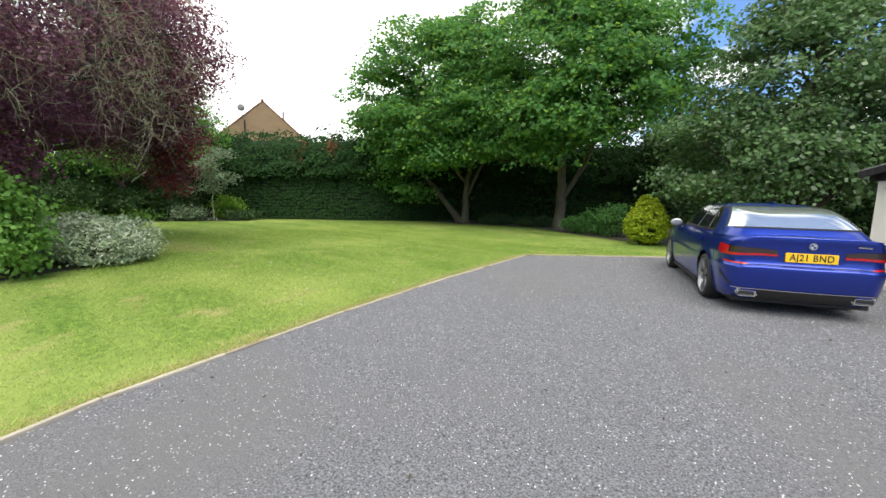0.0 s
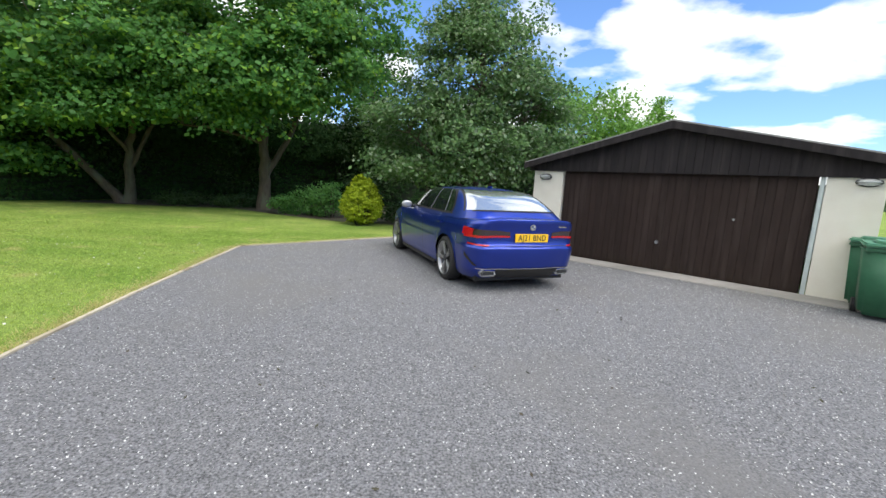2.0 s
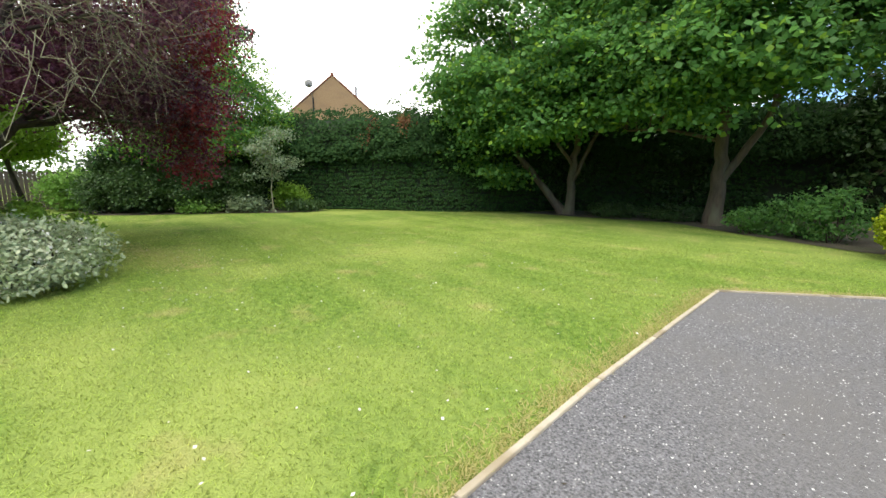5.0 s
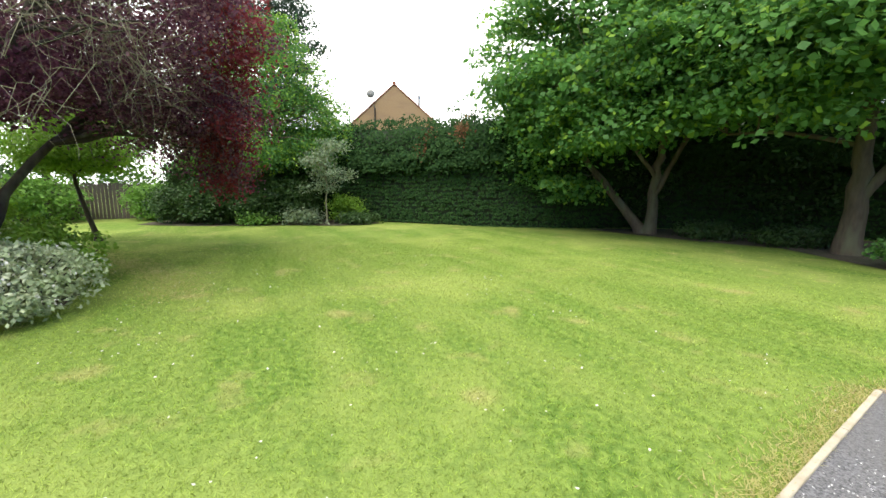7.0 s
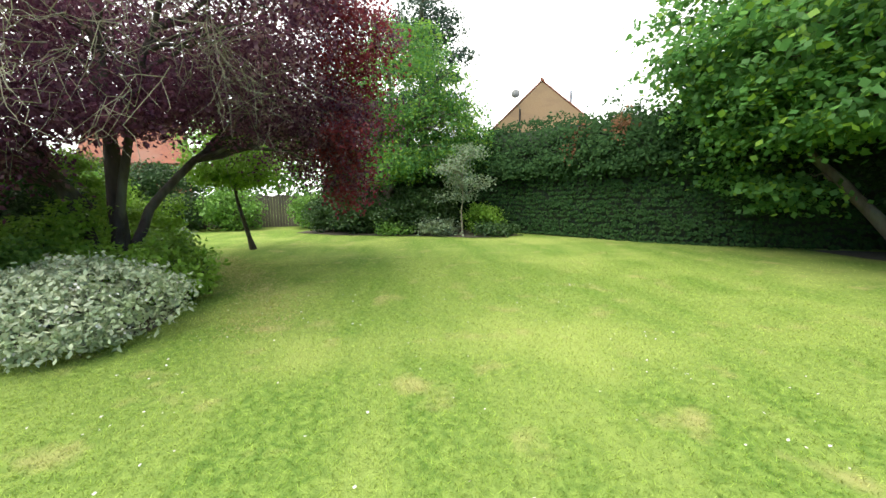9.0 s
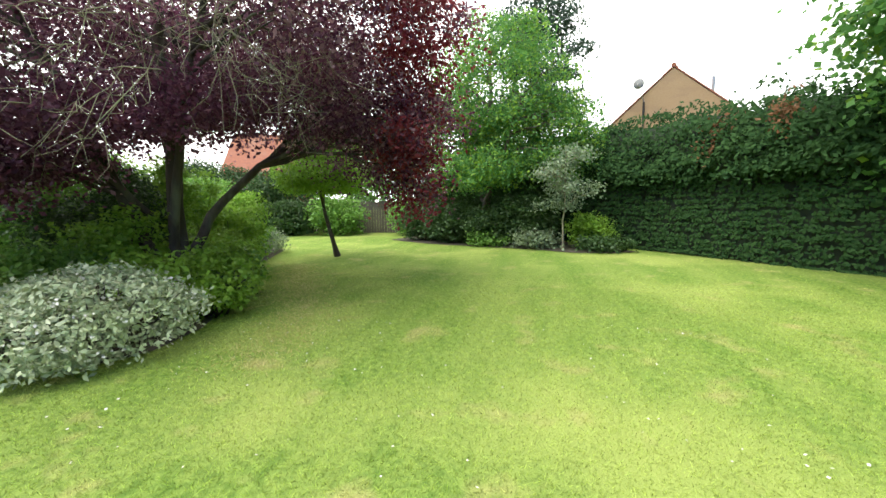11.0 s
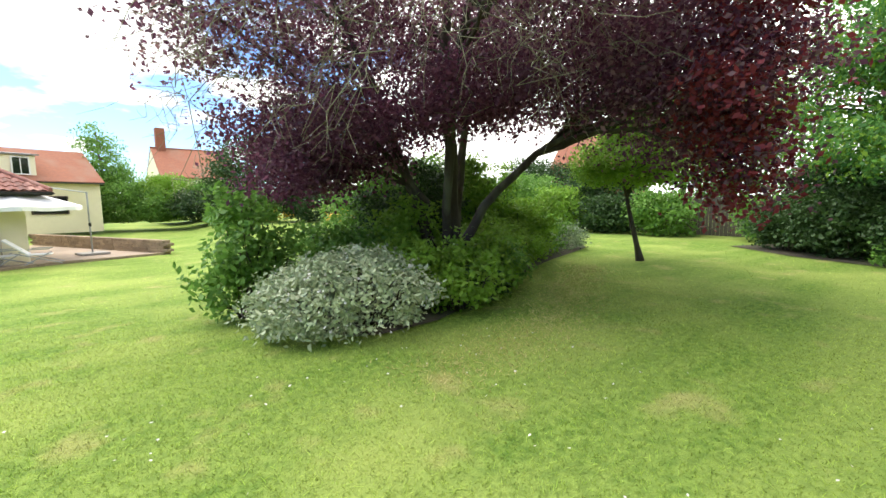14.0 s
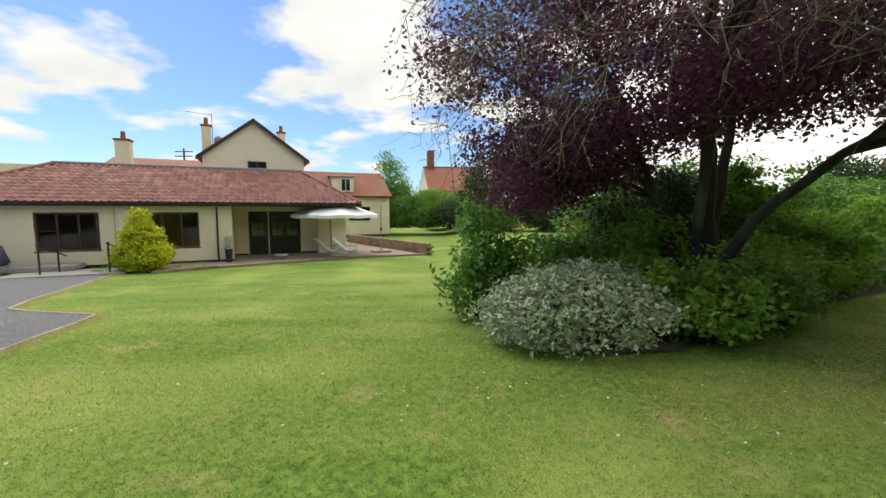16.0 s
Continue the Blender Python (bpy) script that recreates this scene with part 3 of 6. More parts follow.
for (x0, y0), (x1, y1) in zip(long_kerb[:-1], long_kerb[1:]):
    ln = math.hypot(x1 - x0, y1 - y0)
    cuts = max(1, round(ln / 1.1))
    for c in range(cuts):
        a, b = c / cuts, (c + 1) / cuts
        p = Vector((x0 + (x1 - x0) * a, y0 + (y1 - y0) * a, 0))
        q = Vector((x0 + (x1 - x0) * b, y0 + (y1 - y0) * b, 0))
        p.z, q.z = gz(p.x, p.y), gz(q.x, q.y)
        bm = boxed(0.004, (q - p).length - 0.004, -0.022, 0.022, -0.05, 0.024 + random.uniform(-0.004, 0.006), 0.004)
        ob = part("edging_board", bm, EDGING, edging)
        ob.matrix_basis = Matrix.Translation(p) @ (q - p).to_track_quat("X", "Z").to_matrix().to_4x4()

# grass blades along the walked stretch, thinner further out
rng = np.random.default_rng(5)


def blades(n, x0, x1, y0, y1, h, w, keep=None, fade=0.01):
    x, y = rng.uniform(x0, x1, n), rng.uniform(y0, y1, n)
    edge = np.minimum(np.minimum(x - x0, x1 - x), np.minimum(y - y0, y1 - y)) / fade
    ok = (rng.uniform(0, 1, n) < edge) & ~inside(DRIVE, x, y) & ~inside(BED, x, y) & ~inside(NORTH_BED, x, y) & ~inside(WEST_BED, x, y) & ~inside(TERRACE, x, y)
    if keep is not None:
        ok &= keep(x, y)
    x, y = x[ok], y[ok]
    n = len(x)
    z = np.array([gz(a, b) for a, b in zip(x, y)])
    a = rng.uniform(0, 2 * np.pi, n)
    dx, dy = np.cos(a) * w, np.sin(a) * w
    hh = h * rng.uniform(0.5, 1.3, n)
    lx, ly = rng.normal(0, 1.0, n) * hh, rng.normal(0, 1.0, n) * hh
    return np.stack([np.stack([x - dx, y - dy, z], 1), np.stack([x + dx, y + dy, z], 1), np.stack([x + lx, y + ly, z + hh], 1)], 1)


turf = np.concatenate([blades(560000, -17.5, -1.0, -0.5, 14.5, 0.022, 0.0032, None, 3.5), blades(150000, -26, 4, -14, 19, 0.022, 0.0048, None, 4.0)])
obj("grass", tris_mesh("grass", turf), GRASS, kind="stuff", label="short mown green grass blades of the lawn", category="grass")
kl = np.array(KERB_LINE)
mids, sp = [], []
for a, b in zip(kl[:-1], kl[1:]):
    ln = np.linalg.norm(b - a)
    k = int(ln * 900)
    t = rng.uniform(0, 1, (k, 1))
    nrm = np.array((-(b - a)[1], (b - a)[0])) / max(ln, 1e-6)
    mids.append(a + (b - a) * t - nrm * np.abs(rng.normal(0.03, 0.12, (k, 1))))
mids = np.concatenate(mids)
mids = mids[~inside(DRIVE, mids[:, 0], mids[:, 1])]
z = np.array([gz(a, b) for a, b in mids])
a = rng.uniform(0, 2 * np.pi, len(mids))
hh = rng.uniform(0.012, 0.042, len(mids))
dr = np.stack([np.stack([mids[:, 0] - np.cos(a) * 0.005, mids[:, 1] - np.sin(a) * 0.005, z], 1), np.stack([mids[:, 0] + np.cos(a) * 0.005, mids[:, 1] + np.sin(a) * 0.005, z], 1), np.stack([mids[:, 0] + rng.normal(0, 0.03, len(mids)), mids[:, 1] + rng.normal(0, 0.03, len(mids)), z + hh], 1)], 1)
obj("dry_grass", tris_mesh("dry_grass", dr), STRAW, kind="stuff", label="straw-coloured dry grass along the drive edging", category="grass")
# worn strip of dry grass that follows the island bed
worn = np.array(curve_through([(-10.9, 4.35), (-12.2, 4.1), (-13.6, 3.4), (-15.2, 2.35), (-17.0, 1.2)], 0.2))
wi = rng.integers(0, len(worn), 5200)
wp = worn[wi] + rng.normal(0, 0.28, (5200, 2))
wa, wh = rng.uniform(0, 2 * np.pi, 5200), rng.uniform(0.01, 0.03, 5200)
dw3 = np.stack([np.stack([wp[:, 0] - np.cos(wa) * 0.006, wp[:, 1] - np.sin(wa) * 0.006, wh * 0 + 0.004], 1), np.stack([wp[:, 0] + np.cos(wa) * 0.006, wp[:, 1] + np.sin(wa) * 0.006, wh * 0 + 0.004], 1), np.stack([wp[:, 0] + rng.normal(0, 0.04, 5200), wp[:, 1] + rng.normal(0, 0.04, 5200), wh + 0.012], 1)], 1)
obj("dry_grass", tris_mesh("dry_grass", dw3), STRAW, kind="stuff", label="worn straw-coloured grass beside the island bed", category="grass")
# daisies and fallen petals on the lawn
fx, fy = rng.uniform(-13, -4.6, 260), rng.uniform(3.6, 10, 260)
ok = ~inside(DRIVE, fx, fy) & ~inside(BED, fx, fy)
fp = np.stack([fx[ok], fy[ok], np.full(ok.sum(), 0.045)], 1)
obj("daisies", quads_mesh("daisies", leaves(rng, fp, np.array((0, 0, 1.0)), 0.022, 0.9, 0.05, 0.3)), PETAL, kind="stuff", label="tiny white daisies and petals in the lawn", category="flowers")
# loose pale chippings on the tarmac
cx, cy = rng.uniform(-5, 7, 52000), rng.uniform(0, 11.5, 52000)
ok = inside(DRIVE, cx, cy)
cp = np.stack([cx[ok], cy[ok], np.array([gz(p, q) + 0.009 for p, q in zip(cx[ok], cy[ok])])], 1)
obj("chippings", quads_mesh("chippings", leaves(rng, cp, np.array((0, 0, 1.0)), 0.0125, 0.8, 0.2, 0.3)), CHIP, kind="stuff", label="loose pale stone chippings on the tarmac", category="chippings")

# terrace in front of the house, with kerb stones and slabs
terrace = obj("pavement", from_polygon("pavement", TERRACE, 0.05, 0.7), PAVING, kind="structure", label="buff paved terrace before the bungalow", category="terrace")
front = [(0.85, -6.55), (-0.67, -7.95), (-2.54, -9.4), (-5.44, -11.4), (-8.45, -12.5)]
for (x0, y0), (x1, y1) in zip(front[:-1], front[1:]):
    ln = math.hypot(x1 - x0, y1 - y0)
    cuts = round(ln / 0.6)
    for c in range(cuts):
        p = Vector((x0 + (x1 - x0) * c / cuts, y0 + (y1 - y0) * c / cuts, gz(x0, y0)))
        q = Vector((x0 + (x1 - x0) * (c + 1) / cuts, y0 + (y1 - y0) * (c + 1) / cuts, gz(x0, y0)))
        ob = part("kerb_stone", boxed(0.006, ln / cuts - 0.006, -0.10, 0.10, -0.06, 0.085 + random.uniform(-0.006, 0.006), 0.01), STONE, terrace)
        ob.matrix_basis = Matrix.Translation(p) @ (q - p).to_track_quat("X", "Z").to_matrix().to_4x4()

# retaining wall of coursed stone at the end of the terrace
C0, C1 = Vector((-8.5, -12.55, -0.55)), Vector((-3.2, -19.9, -0.55))
wall_len = (C1 - C0).length
rwall = empty("wall_garden", Matrix.Translation(C0) @ (C1 - C0).to_track_quat("X", "Z").to_matrix().to_4x4(), "low buff stone retaining wall by the terrace", "garden wall", kind="structure")
for c in range(5):
    x = -0.1 - 0.2 * (c % 2)
    while x < wall_len:
        w = random.uniform(0.3, 0.62)
        part("stone", boxed(x + 0.006, x + w - 0.006, -0.14 + random.uniform(-0.012, 0.012), 0.16, c * 0.115 + 0.005, c * 0.115 + 0.11, 0.012), STONE, rwall)
        x += w

# ---- garage ----
GM = pose(1.25, 11.5, 0, 0, 0, -40.24)          # x along the front, y into the garage
GL, GR, GAPEX, GE, GB = -0.72, 5.0, 2.14, 2.0, 2.74
garage = empty("garage", GM, "detached cream garage with dark boarded gable and door", "garage")
GD = 6.2
part("front_wall", boxed(GL, 0.0, 0.0, 0.2, -0.05, 1.93), PLASTER_W, garage, "cream painted rendered wall")
part("front_wall", boxed(4.34, GR, 0.0, 0.2, -0.05, 1.93), PLASTER_W, garage, "cream painted rendered wall")
part("side_wall", boxed(GL, GL + 0.2, 0.202, GD, -0.05, 1.93), PLASTER_W, garage)
part("side_wall", boxed(GR - 0.2, GR, 0.202, GD, -0.05, 1.93), PLASTER_W, garage)
part("rear_wall", boxed(GL + 0.202, GR - 0.202, GD - 0.2, GD, -0.05, 1.93), PLASTER_W, garage)
# gable of upright boards
x = GL - 0.12
while x < GR + 0.12:
    w = 0.135
    top = min(GE + 0.02 + (GB - GE) * (1 - abs(x + w / 2 - GAPEX) / (GAPEX - GL + 0.1)), GB)
    if x + w / 2 > GAPEX:
        top = GE + 0.10 + (GB - GE - 0.10) * (1 - (x + w / 2 - GAPEX) / (GR - GAPEX + 0.1))
    if top > 1.89:
        part("board", boxed(x + 0.0015, x + w - 0.0015, -0.05 + random.uniform(-0.002, 0.002), -0.028, 1.86, top - 0.01, 0.003), BOARD_TOP, garage)
    x += w
part("gable_backing", prism([(GL - 0.1, 1.86), (GR + 0.1, 1.86), (GR + 0.1, GE + 0.07), (GAPEX, GB - 0.02), (GL - 0.1, GE - 0.02)], -0.026, -0.003), BOARD_TOP, garage)
# low-pitched roof with barge boards
for sx, ex in ((GL - 0.16, GE), (GR + 0.2, GE + 0.09)):
    bm = bmesh.new()
    for y0, y1 in ((-0.22, GD + 0.2),):
        vs = [bm.verts.new(p) for p in ((sx, y0, ex), (GAPEX, y0, GB + 0.03), (GAPEX, y1, GB + 0.03), (sx, y1, ex), (sx, y0, ex + 0.05), (GAPEX, y0, GB + 0.08), (GAPEX, y1, GB + 0.08), (sx, y1, ex + 0.05))]
        for f in ((0, 1, 2, 3), (7, 6, 5, 4), (0, 4, 5, 1), (1, 5, 6, 2), (2, 6, 7, 3), (3, 7, 4, 0)):
            bm.faces.new([vs[i] for i in f])
    bmesh.ops.recalc_face_normals(bm, faces=bm.faces)
    part("roof", bm, FELT, garage, "thin grey felted roof sheet")
    bm = bmesh.new()
    vs = [bm.verts.new(p) for y in (-0.24, -0.205) for p in ((sx, y, ex - 0.10), (GAPEX, y, GB - 0.08), (GAPEX, y, GB + 0.05), (sx, y, ex + 0.025))]
    for f in ((0, 1, 2, 3), (7, 6, 5, 4), (0, 4, 5, 1), (1, 5, 6, 2), (2, 6, 7, 3), (3, 7, 4, 0)):
        bm.faces.new([vs[i] for i in f])
    bmesh.ops.recalc_face_normals(bm, faces=bm.faces)
    part("barge_board", bm, BOARD_TOP, garage, "dark barge board")
# double-width boarded door
gdoor = part("door", boxed(0.02, 4.25, 0.09, 0.12, 0.0, 1.9), BOARD, garage, "dark brown boarded up-and-over door")
n = 34
for i in range(n):
    a = 0.02 + 4.23 * i / n
    part("board", boxed(a + 0.0012, a + 4.23 / n - 0.0012, 0.060 + random.uniform(-0.002, 0.002), 0.092, 0.015, 1.89, 0.004), BOARD, gdoor)
kn = part("handle", cyled((2.06, 0.055, 0.55), (2.06, 0.02, 0.55), 0.035, 0.028), STEEL, gdoor, "round metal handle")
part("lock", cyled((3.24, 0.058, 1.10), (3.24, 0.045, 1.10), 0.02), STEEL, gdoor)
part("door_jamb", boxed(4.27, 4.33, -0.008, 0.13, -0.02, 1.9, 0.004), mat("pale_jamb", (0.5, 0.56, 0.55), (0.42, 0.48, 0.47), 8, 0.7), garage, "pale grey-green door jamb")
apron = obj("pavement_apron", boxed_me("pavement_apron", -0.75, 5.05, -0.62, -0.03, -0.1, 0.022, 0.01), CONCRETE, None, GM, "narrow concrete apron before the garage door", "apron", kind="structure")


def bulkhead(x, z):
    lamp = empty("wall_lamp", GM @ pose(x, -0.002, z), "grey oval bulkhead lamp on the garage wall", "lamp", "garage lamps")
    bm = bmesh.new()
    bmesh.ops.create_uvsphere(bm, u_segments=20, v_segments=10, radius=1, matrix=pose(0, -0.02, 0) @ Matrix.Diagonal((0.125, 0.065, 0.052, 1)))
    smooth(part("diffuser", bm, WHITE, lamp, "frosted glass cover"))
    bm = bmesh.new()
    for z2 in (-0.035, 0.0, 0.035):
        box(bm, -0.135, 0.135, -0.10 if z2 == 0 else -0.07, 0.0, z2 - 0.006, z2 + 0.006, 0.003)
    part("guard", bm, STEEL, lamp)
    bm = bmesh.new()
    bmesh.ops.create_cone(bm, cap_ends=True, segments=24, radius1=1, radius2=0.95, depth=1, matrix=pose(0, -0.012, 0, 90) @ Matrix.Diagonal((0.15, 0.07, 0.03, 1)))
    part("base", bm, BLACK, lamp)


bulkhead(-0.42, 1.73)
bulkhead(4.80, 1.80)


# ---- wheelie bins ----
def wheelie_bin(m, label):
    b = empty("wheelie_bin", m, label, "bin", "bins by the garage")
    bm = bmesh.new()
    vs = box(bm, -0.24, 0.24, -0.25, 0.25, 0.06, 0.93)
    for v in vs:
        if v.co.z > 0.5:
            v.co.x *= 1.2
            v.co.y = v.co.y * 1.2
    bmesh.ops.bevel(bm, geom=bm.edges[:], offset=0.05, segments=3, affect="EDGES")
    smooth(part("body", bm, BIN, b))
    part("rim", boxed(-0.305, 0.305, -0.315, 0.315, 0.885, 0.945, 0.02), BIN, b)
    lid = part("lid", boxed(-0.315, 0.315, -0.34, 0.34, 0.948, 1.0, 0.022), BIN_PALE, b, "faded lighter green lid")
    part("lid_ridge", boxed(-0.20, 0.20, -0.22, 0.22, 0.998, 1.03, 0.02), BIN_PALE, lid)
    part("handle", cyled((-0.2, 0.36, 0.93), (0.2, 0.36, 0.93), 0.018), BIN, b)
    for s in (-1, 1):
        part("bracket", boxed(s * 0.2 - 0.015, s * 0.2 + 0.015, 0.28, 0.37, 0.91, 0.95, 0.005), BIN, b)
        part("wheel", cyled((s * 0.22, 0.24, 0.10), (s * 0.28, 0.24, 0.10), 0.1, seg=20), BLACK, b)
    part("sticker", boxed(-0.05, 0.05, -0.304, -0.3015, 0.74, 0.84), WHITE, b, "small white label")
    return b


bin1 = wheelie_bin(pose(4.62, 7.55, gz(4.6, 7.5), 0, 0, -38), "green wheelie bin with a faded lid beside the garage")
bin2 = copy_thing(bin1, pose(5.0, 8.15, 0, 0, 0, -43))

# ---- parked saloon car ----
CARM = pose(-0.38, 8.64, 0, 0, 0, 23.6)
car = empty("car", CARM, "metallic blue four-door saloon parked by the garage", "car")
WHEEL_Y, WHEEL_R = (0.0, 2.85), 0.335
# heights against: how far back the tail reaches, half the width, how far forward the nose reaches
CAR_Z = (0.19, 0.26, 0.32, 0.38, 0.50, 0.60, 0.630, 0.648, 0.68, 0.76, 0.88, 0.96, 1.0)
CAR_TAIL = (-0.84, -0.94, -0.985, -1.005, -1.035, -1.046, -1.042, -1.012, -0.992, -0.990, -1.002, -1.024, -1.022)
CAR_HALF = (0.845, 0.872, 0.882, 0.888, 0.900, 0.906, 0.908, 0.906, 0.904, 0.906, 0.892, 0.862, 0.815)
CAR_NOSE = (3.40, 3.52, 3.58, 3.61, 3.64, 3.65, 3.65, 3.65, 3.64, 3.60, 3.50, 3.36, 3.20)
TAIL_W, CORNER, SIDE_END = 0.58, 0.50, 4.0


def sq(c, e):
    return math.copysign(abs(c) ** e, c)


def car_top(x, y):
    """Height of the body's upper edge along the car."""
    if y > 2.0:
        return 0.985 - 0.25 * ((y - 2.0) / 1.66) ** 1.6
    if y < -0.55:
        return 0.992 + 0.034 * (1 - smoothstep(0.45, 0.82, abs(x)))
    return 0.985 + 0.007 * smoothstep(0.4, -0.55, y)


def car_skin(s, zn, out=0.0):
    """A point of the lower body: s in metres round half the plan from the middle of the tail, zn the nominal height."""
    yb, half, yf = (float(np.interp(zn, CAR_Z, t)) for t in (CAR_TAIL, CAR_HALF, CAR_NOSE))
    rear = half * 0.955
    if s <= TAIL_W:
        x, y, nx, ny = s, yb + 0.05 * (s / TAIL_W) ** 2, 0.15 * s / TAIL_W, -1.0
    elif s <= TAIL_W + CORNER:
        a = (s - TAIL_W) / CORNER * math.pi / 2
        x, y = TAIL_W + (rear - TAIL_W) * math.sin(a) ** 0.95, yb + 0.05 + 0.44 * (1 - math.cos(a)) ** 1.1
        nx, ny = math.sin(a), -math.cos(a)
    elif s <= SIDE_END:
        k = (s - TAIL_W - CORNER) / (SIDE_END - TAIL_W - CORNER)
        y0, y1 = yb + 0.49, yf - 0.62
        y = y0 + (y1 - y0) * k
        x = half * (1 - 0.045 * (1 - smoothstep(-0.55, 0.75, y)) - 0.05 * smoothstep(2.2, 3.2, y))
        nx, ny = 1.0, 0.0
    else:
        a = (s - SIDE_END) * math.pi / 2
        x, y = half * 0.95 * math.cos(a) ** 0.62, yf - 0.62 + 0.62 * math.sin(a)
        nx, ny = math.cos(a), math.sin(a)
    z0 = 0.19
    for wy in WHEEL_Y:
        if abs(y - wy) < 0.372 and x > 0.6:
            z0 = max(z0, 0.335 + math.sqrt(max(0, 0.372 ** 2 - (y - wy) ** 2)))
    z = z0 + (zn - 0.19) / 0.81 * (car_top(x, y) - z0)
    if z0 > 0.2:
        x = x / half * float(np.interp(z, CAR_Z, CAR_HALF)) + 0.012 * max(0, 1 - (z - z0) / 0.09)
    return x + nx * out, y + ny * out, z


levels = [0.19, 0.21, 0.24, 0.28, 0.32, 0.36, 0.42, 0.48, 0.54, 0.59, 0.615, 0.630, 0.639, 0.648, 0.664, 0.69, 0.73, 0.78, 0.83, 0.88, 0.915, 0.94, 0.96, 0.975, 0.99, 1.0]
half_s = [TAIL_W * i / 14 for i in range(14)] + [TAIL_W + CORNER * i / 16 for i in range(16)] + [TAIL_W + CORNER + (SIDE_END - TAIL_W - CORNER) * i / 170 for i in range(170)] + [SIDE_END + i / 24 for i in range(25)]
rows = []
for zn in levels:
    right = [car_skin(s, zn) for s in half_s]
    rows.append(right + [(-x, y, z) for x, y, z in right[-2:0:-1]])
edge = rows[-1]


def spine(y):
    return 1.036 if y < 0 else 1.03 - 0.19 * smoothstep(1.9, 3.6, y)


for r in (0.985, 0.95, 0.88, 0.76, 0.6, 0.4, 0.2, 0.03):
    ring = []
    for x, y, z in edge:
        yt = min(max(y, -0.86), 3.0)
        yy = yt + (y - yt) * r
        ring.append((x * r, yy, z + (spine(yy) - z) * math.sin((1 - r) * math.pi / 2) ** 0.8))
    rows.append(ring)
smooth(obj("body", grid_mesh("body", rows, close_u=True), PAINT, car))


def green(th, v, out=0.0):
    """A point of the cabin: th round the plan, v from belt (0) to roof edge (1)."""
    e = 0.32
    c, s = math.cos(th), math.sin(th)
    b0, b1 = -0.74, 2.34
    t0, t1 = 0.34, 1.40
    k = v
    ya, yb = b0 + (t0 - b0) * (0.82 * k + 0.18 * k * k), b1 + (t1 - b1) * k
    w = 0.572 + 0.235 * (1 - k) ** 1.12 + 0.045 * (1 - k) ** 7
    x, y = w * sq(c, e), (ya + yb) / 2 + (yb - ya) / 2 * sq(s, e)
    z = 0.962 + 0.418 * math.sin(k * math.pi / 2) ** 0.92
    if s < 0:
        z += 0.05 * (1 - k) * abs(s)
    return x + out * sq(c, e), y + out * sq(s, e), z + out * 0.5


def even_angles(e, n_side, n_end):
    """Angles that lay the points evenly along the sides and the ends of a squared-off plan."""
    a = []
    for t in np.linspace(-0.99, 0.99, n_side):
        s = math.asin(math.copysign(abs(t) ** (1 / e), t))
        a += [s, math.pi - s]
    for t in np.linspace(-0.99, 0.99, n_end):
        c = math.acos(math.copysign(abs(t) ** (1 / e), t))
        a += [c, -c]
    return sorted({round(v % (2 * math.pi), 6) for v in a})


vv = [0, 0.05, 0.1, 0.2, 0.3, 0.4, 0.5, 0.6, 0.7, 0.8, 0.88, 0.95, 1.0]
ths_g = even_angles(0.32, 70, 34)
rows = [[green(th, v) for th in ths_g] for v in vv]
rt = rows[-1]
for r in (0.92, 0.8, 0.6, 0.35, 0.08):
    rows.append([(x * r, 0.80 + (y - 0.80) * r, z + 0.05 * (1 - r * r) ** 0.8) for x, y, z in rt])
smooth(obj("roof", grid_mesh("roof", rows, close_u=True), PAINT, car))


def th_of_y(y, v, sgn):
    """The angle at which the cabin's side has that y."""
    ya, yb = -0.74 + 1.08 * (0.82 * v + 0.18 * v * v), 2.34 - 0.94 * v
    s = max(-0.999, min(0.999, (y - (ya + yb) / 2) / ((yb - ya) / 2)))
    a = math.asin(math.copysign(abs(s) ** (1 / 0.32), s))
    return a if sgn > 0 else math.pi - a


def side_pane(name, base, top, v0, v1, sgn, mt, out=0.006, label="", round_back=0.0):
    rws = []
    for j in range(10):
        t = j / 9
        v = v0 + (v1 - v0) * t
        ya, yb = base[0] + (top[0] - base[0]) * t, base[1] + (top[1] - base[1]) * t
        ya += round_back * (2 * t - 1) ** 4
        rws.append([green(th_of_y(ya + (yb - ya) * i / 12, v, sgn), v, out) for i in range(13)])
    return smooth(obj(name, grid_mesh(name, rws), mt, car, None, label))


for sgn in (-1, 1):
    side_pane("window_trim", (-0.10, 2.08), (0.30, 1.40), 0.065, 0.93, sgn, INK, 0.004, "black window surround", 0.05)
    side_pane("window", (-0.05, 0.22), (0.36, 0.46), 0.10, 0.88, sgn, CARGLASS, 0.010, "", 0.07)
    side_pane("window", (0.25, 0.86), (0.485, 0.83), 0.10, 0.90, sgn, CARGLASS, 0.010)
    side_pane("window", (0.93, 1.98), (0.88, 1.35), 0.10, 0.90, sgn, CARGLASS, 0.010)
    side_pane("pillar_trim", (0.222, 0.248), (0.462, 0.483), 0.09, 0.90, sgn, STEEL, 0.012, "slim bright window divider")
    side_pane("pillar_trim", (0.885, 0.915), (0.845, 0.868), 0.09, 0.90, sgn, STEEL, 0.012, "slim bright window divider")
    side_pane("belt_moulding", (-0.10, 2.06), (-0.09, 2.04), 0.055, 0.075, sgn, BLACK, 0.012)


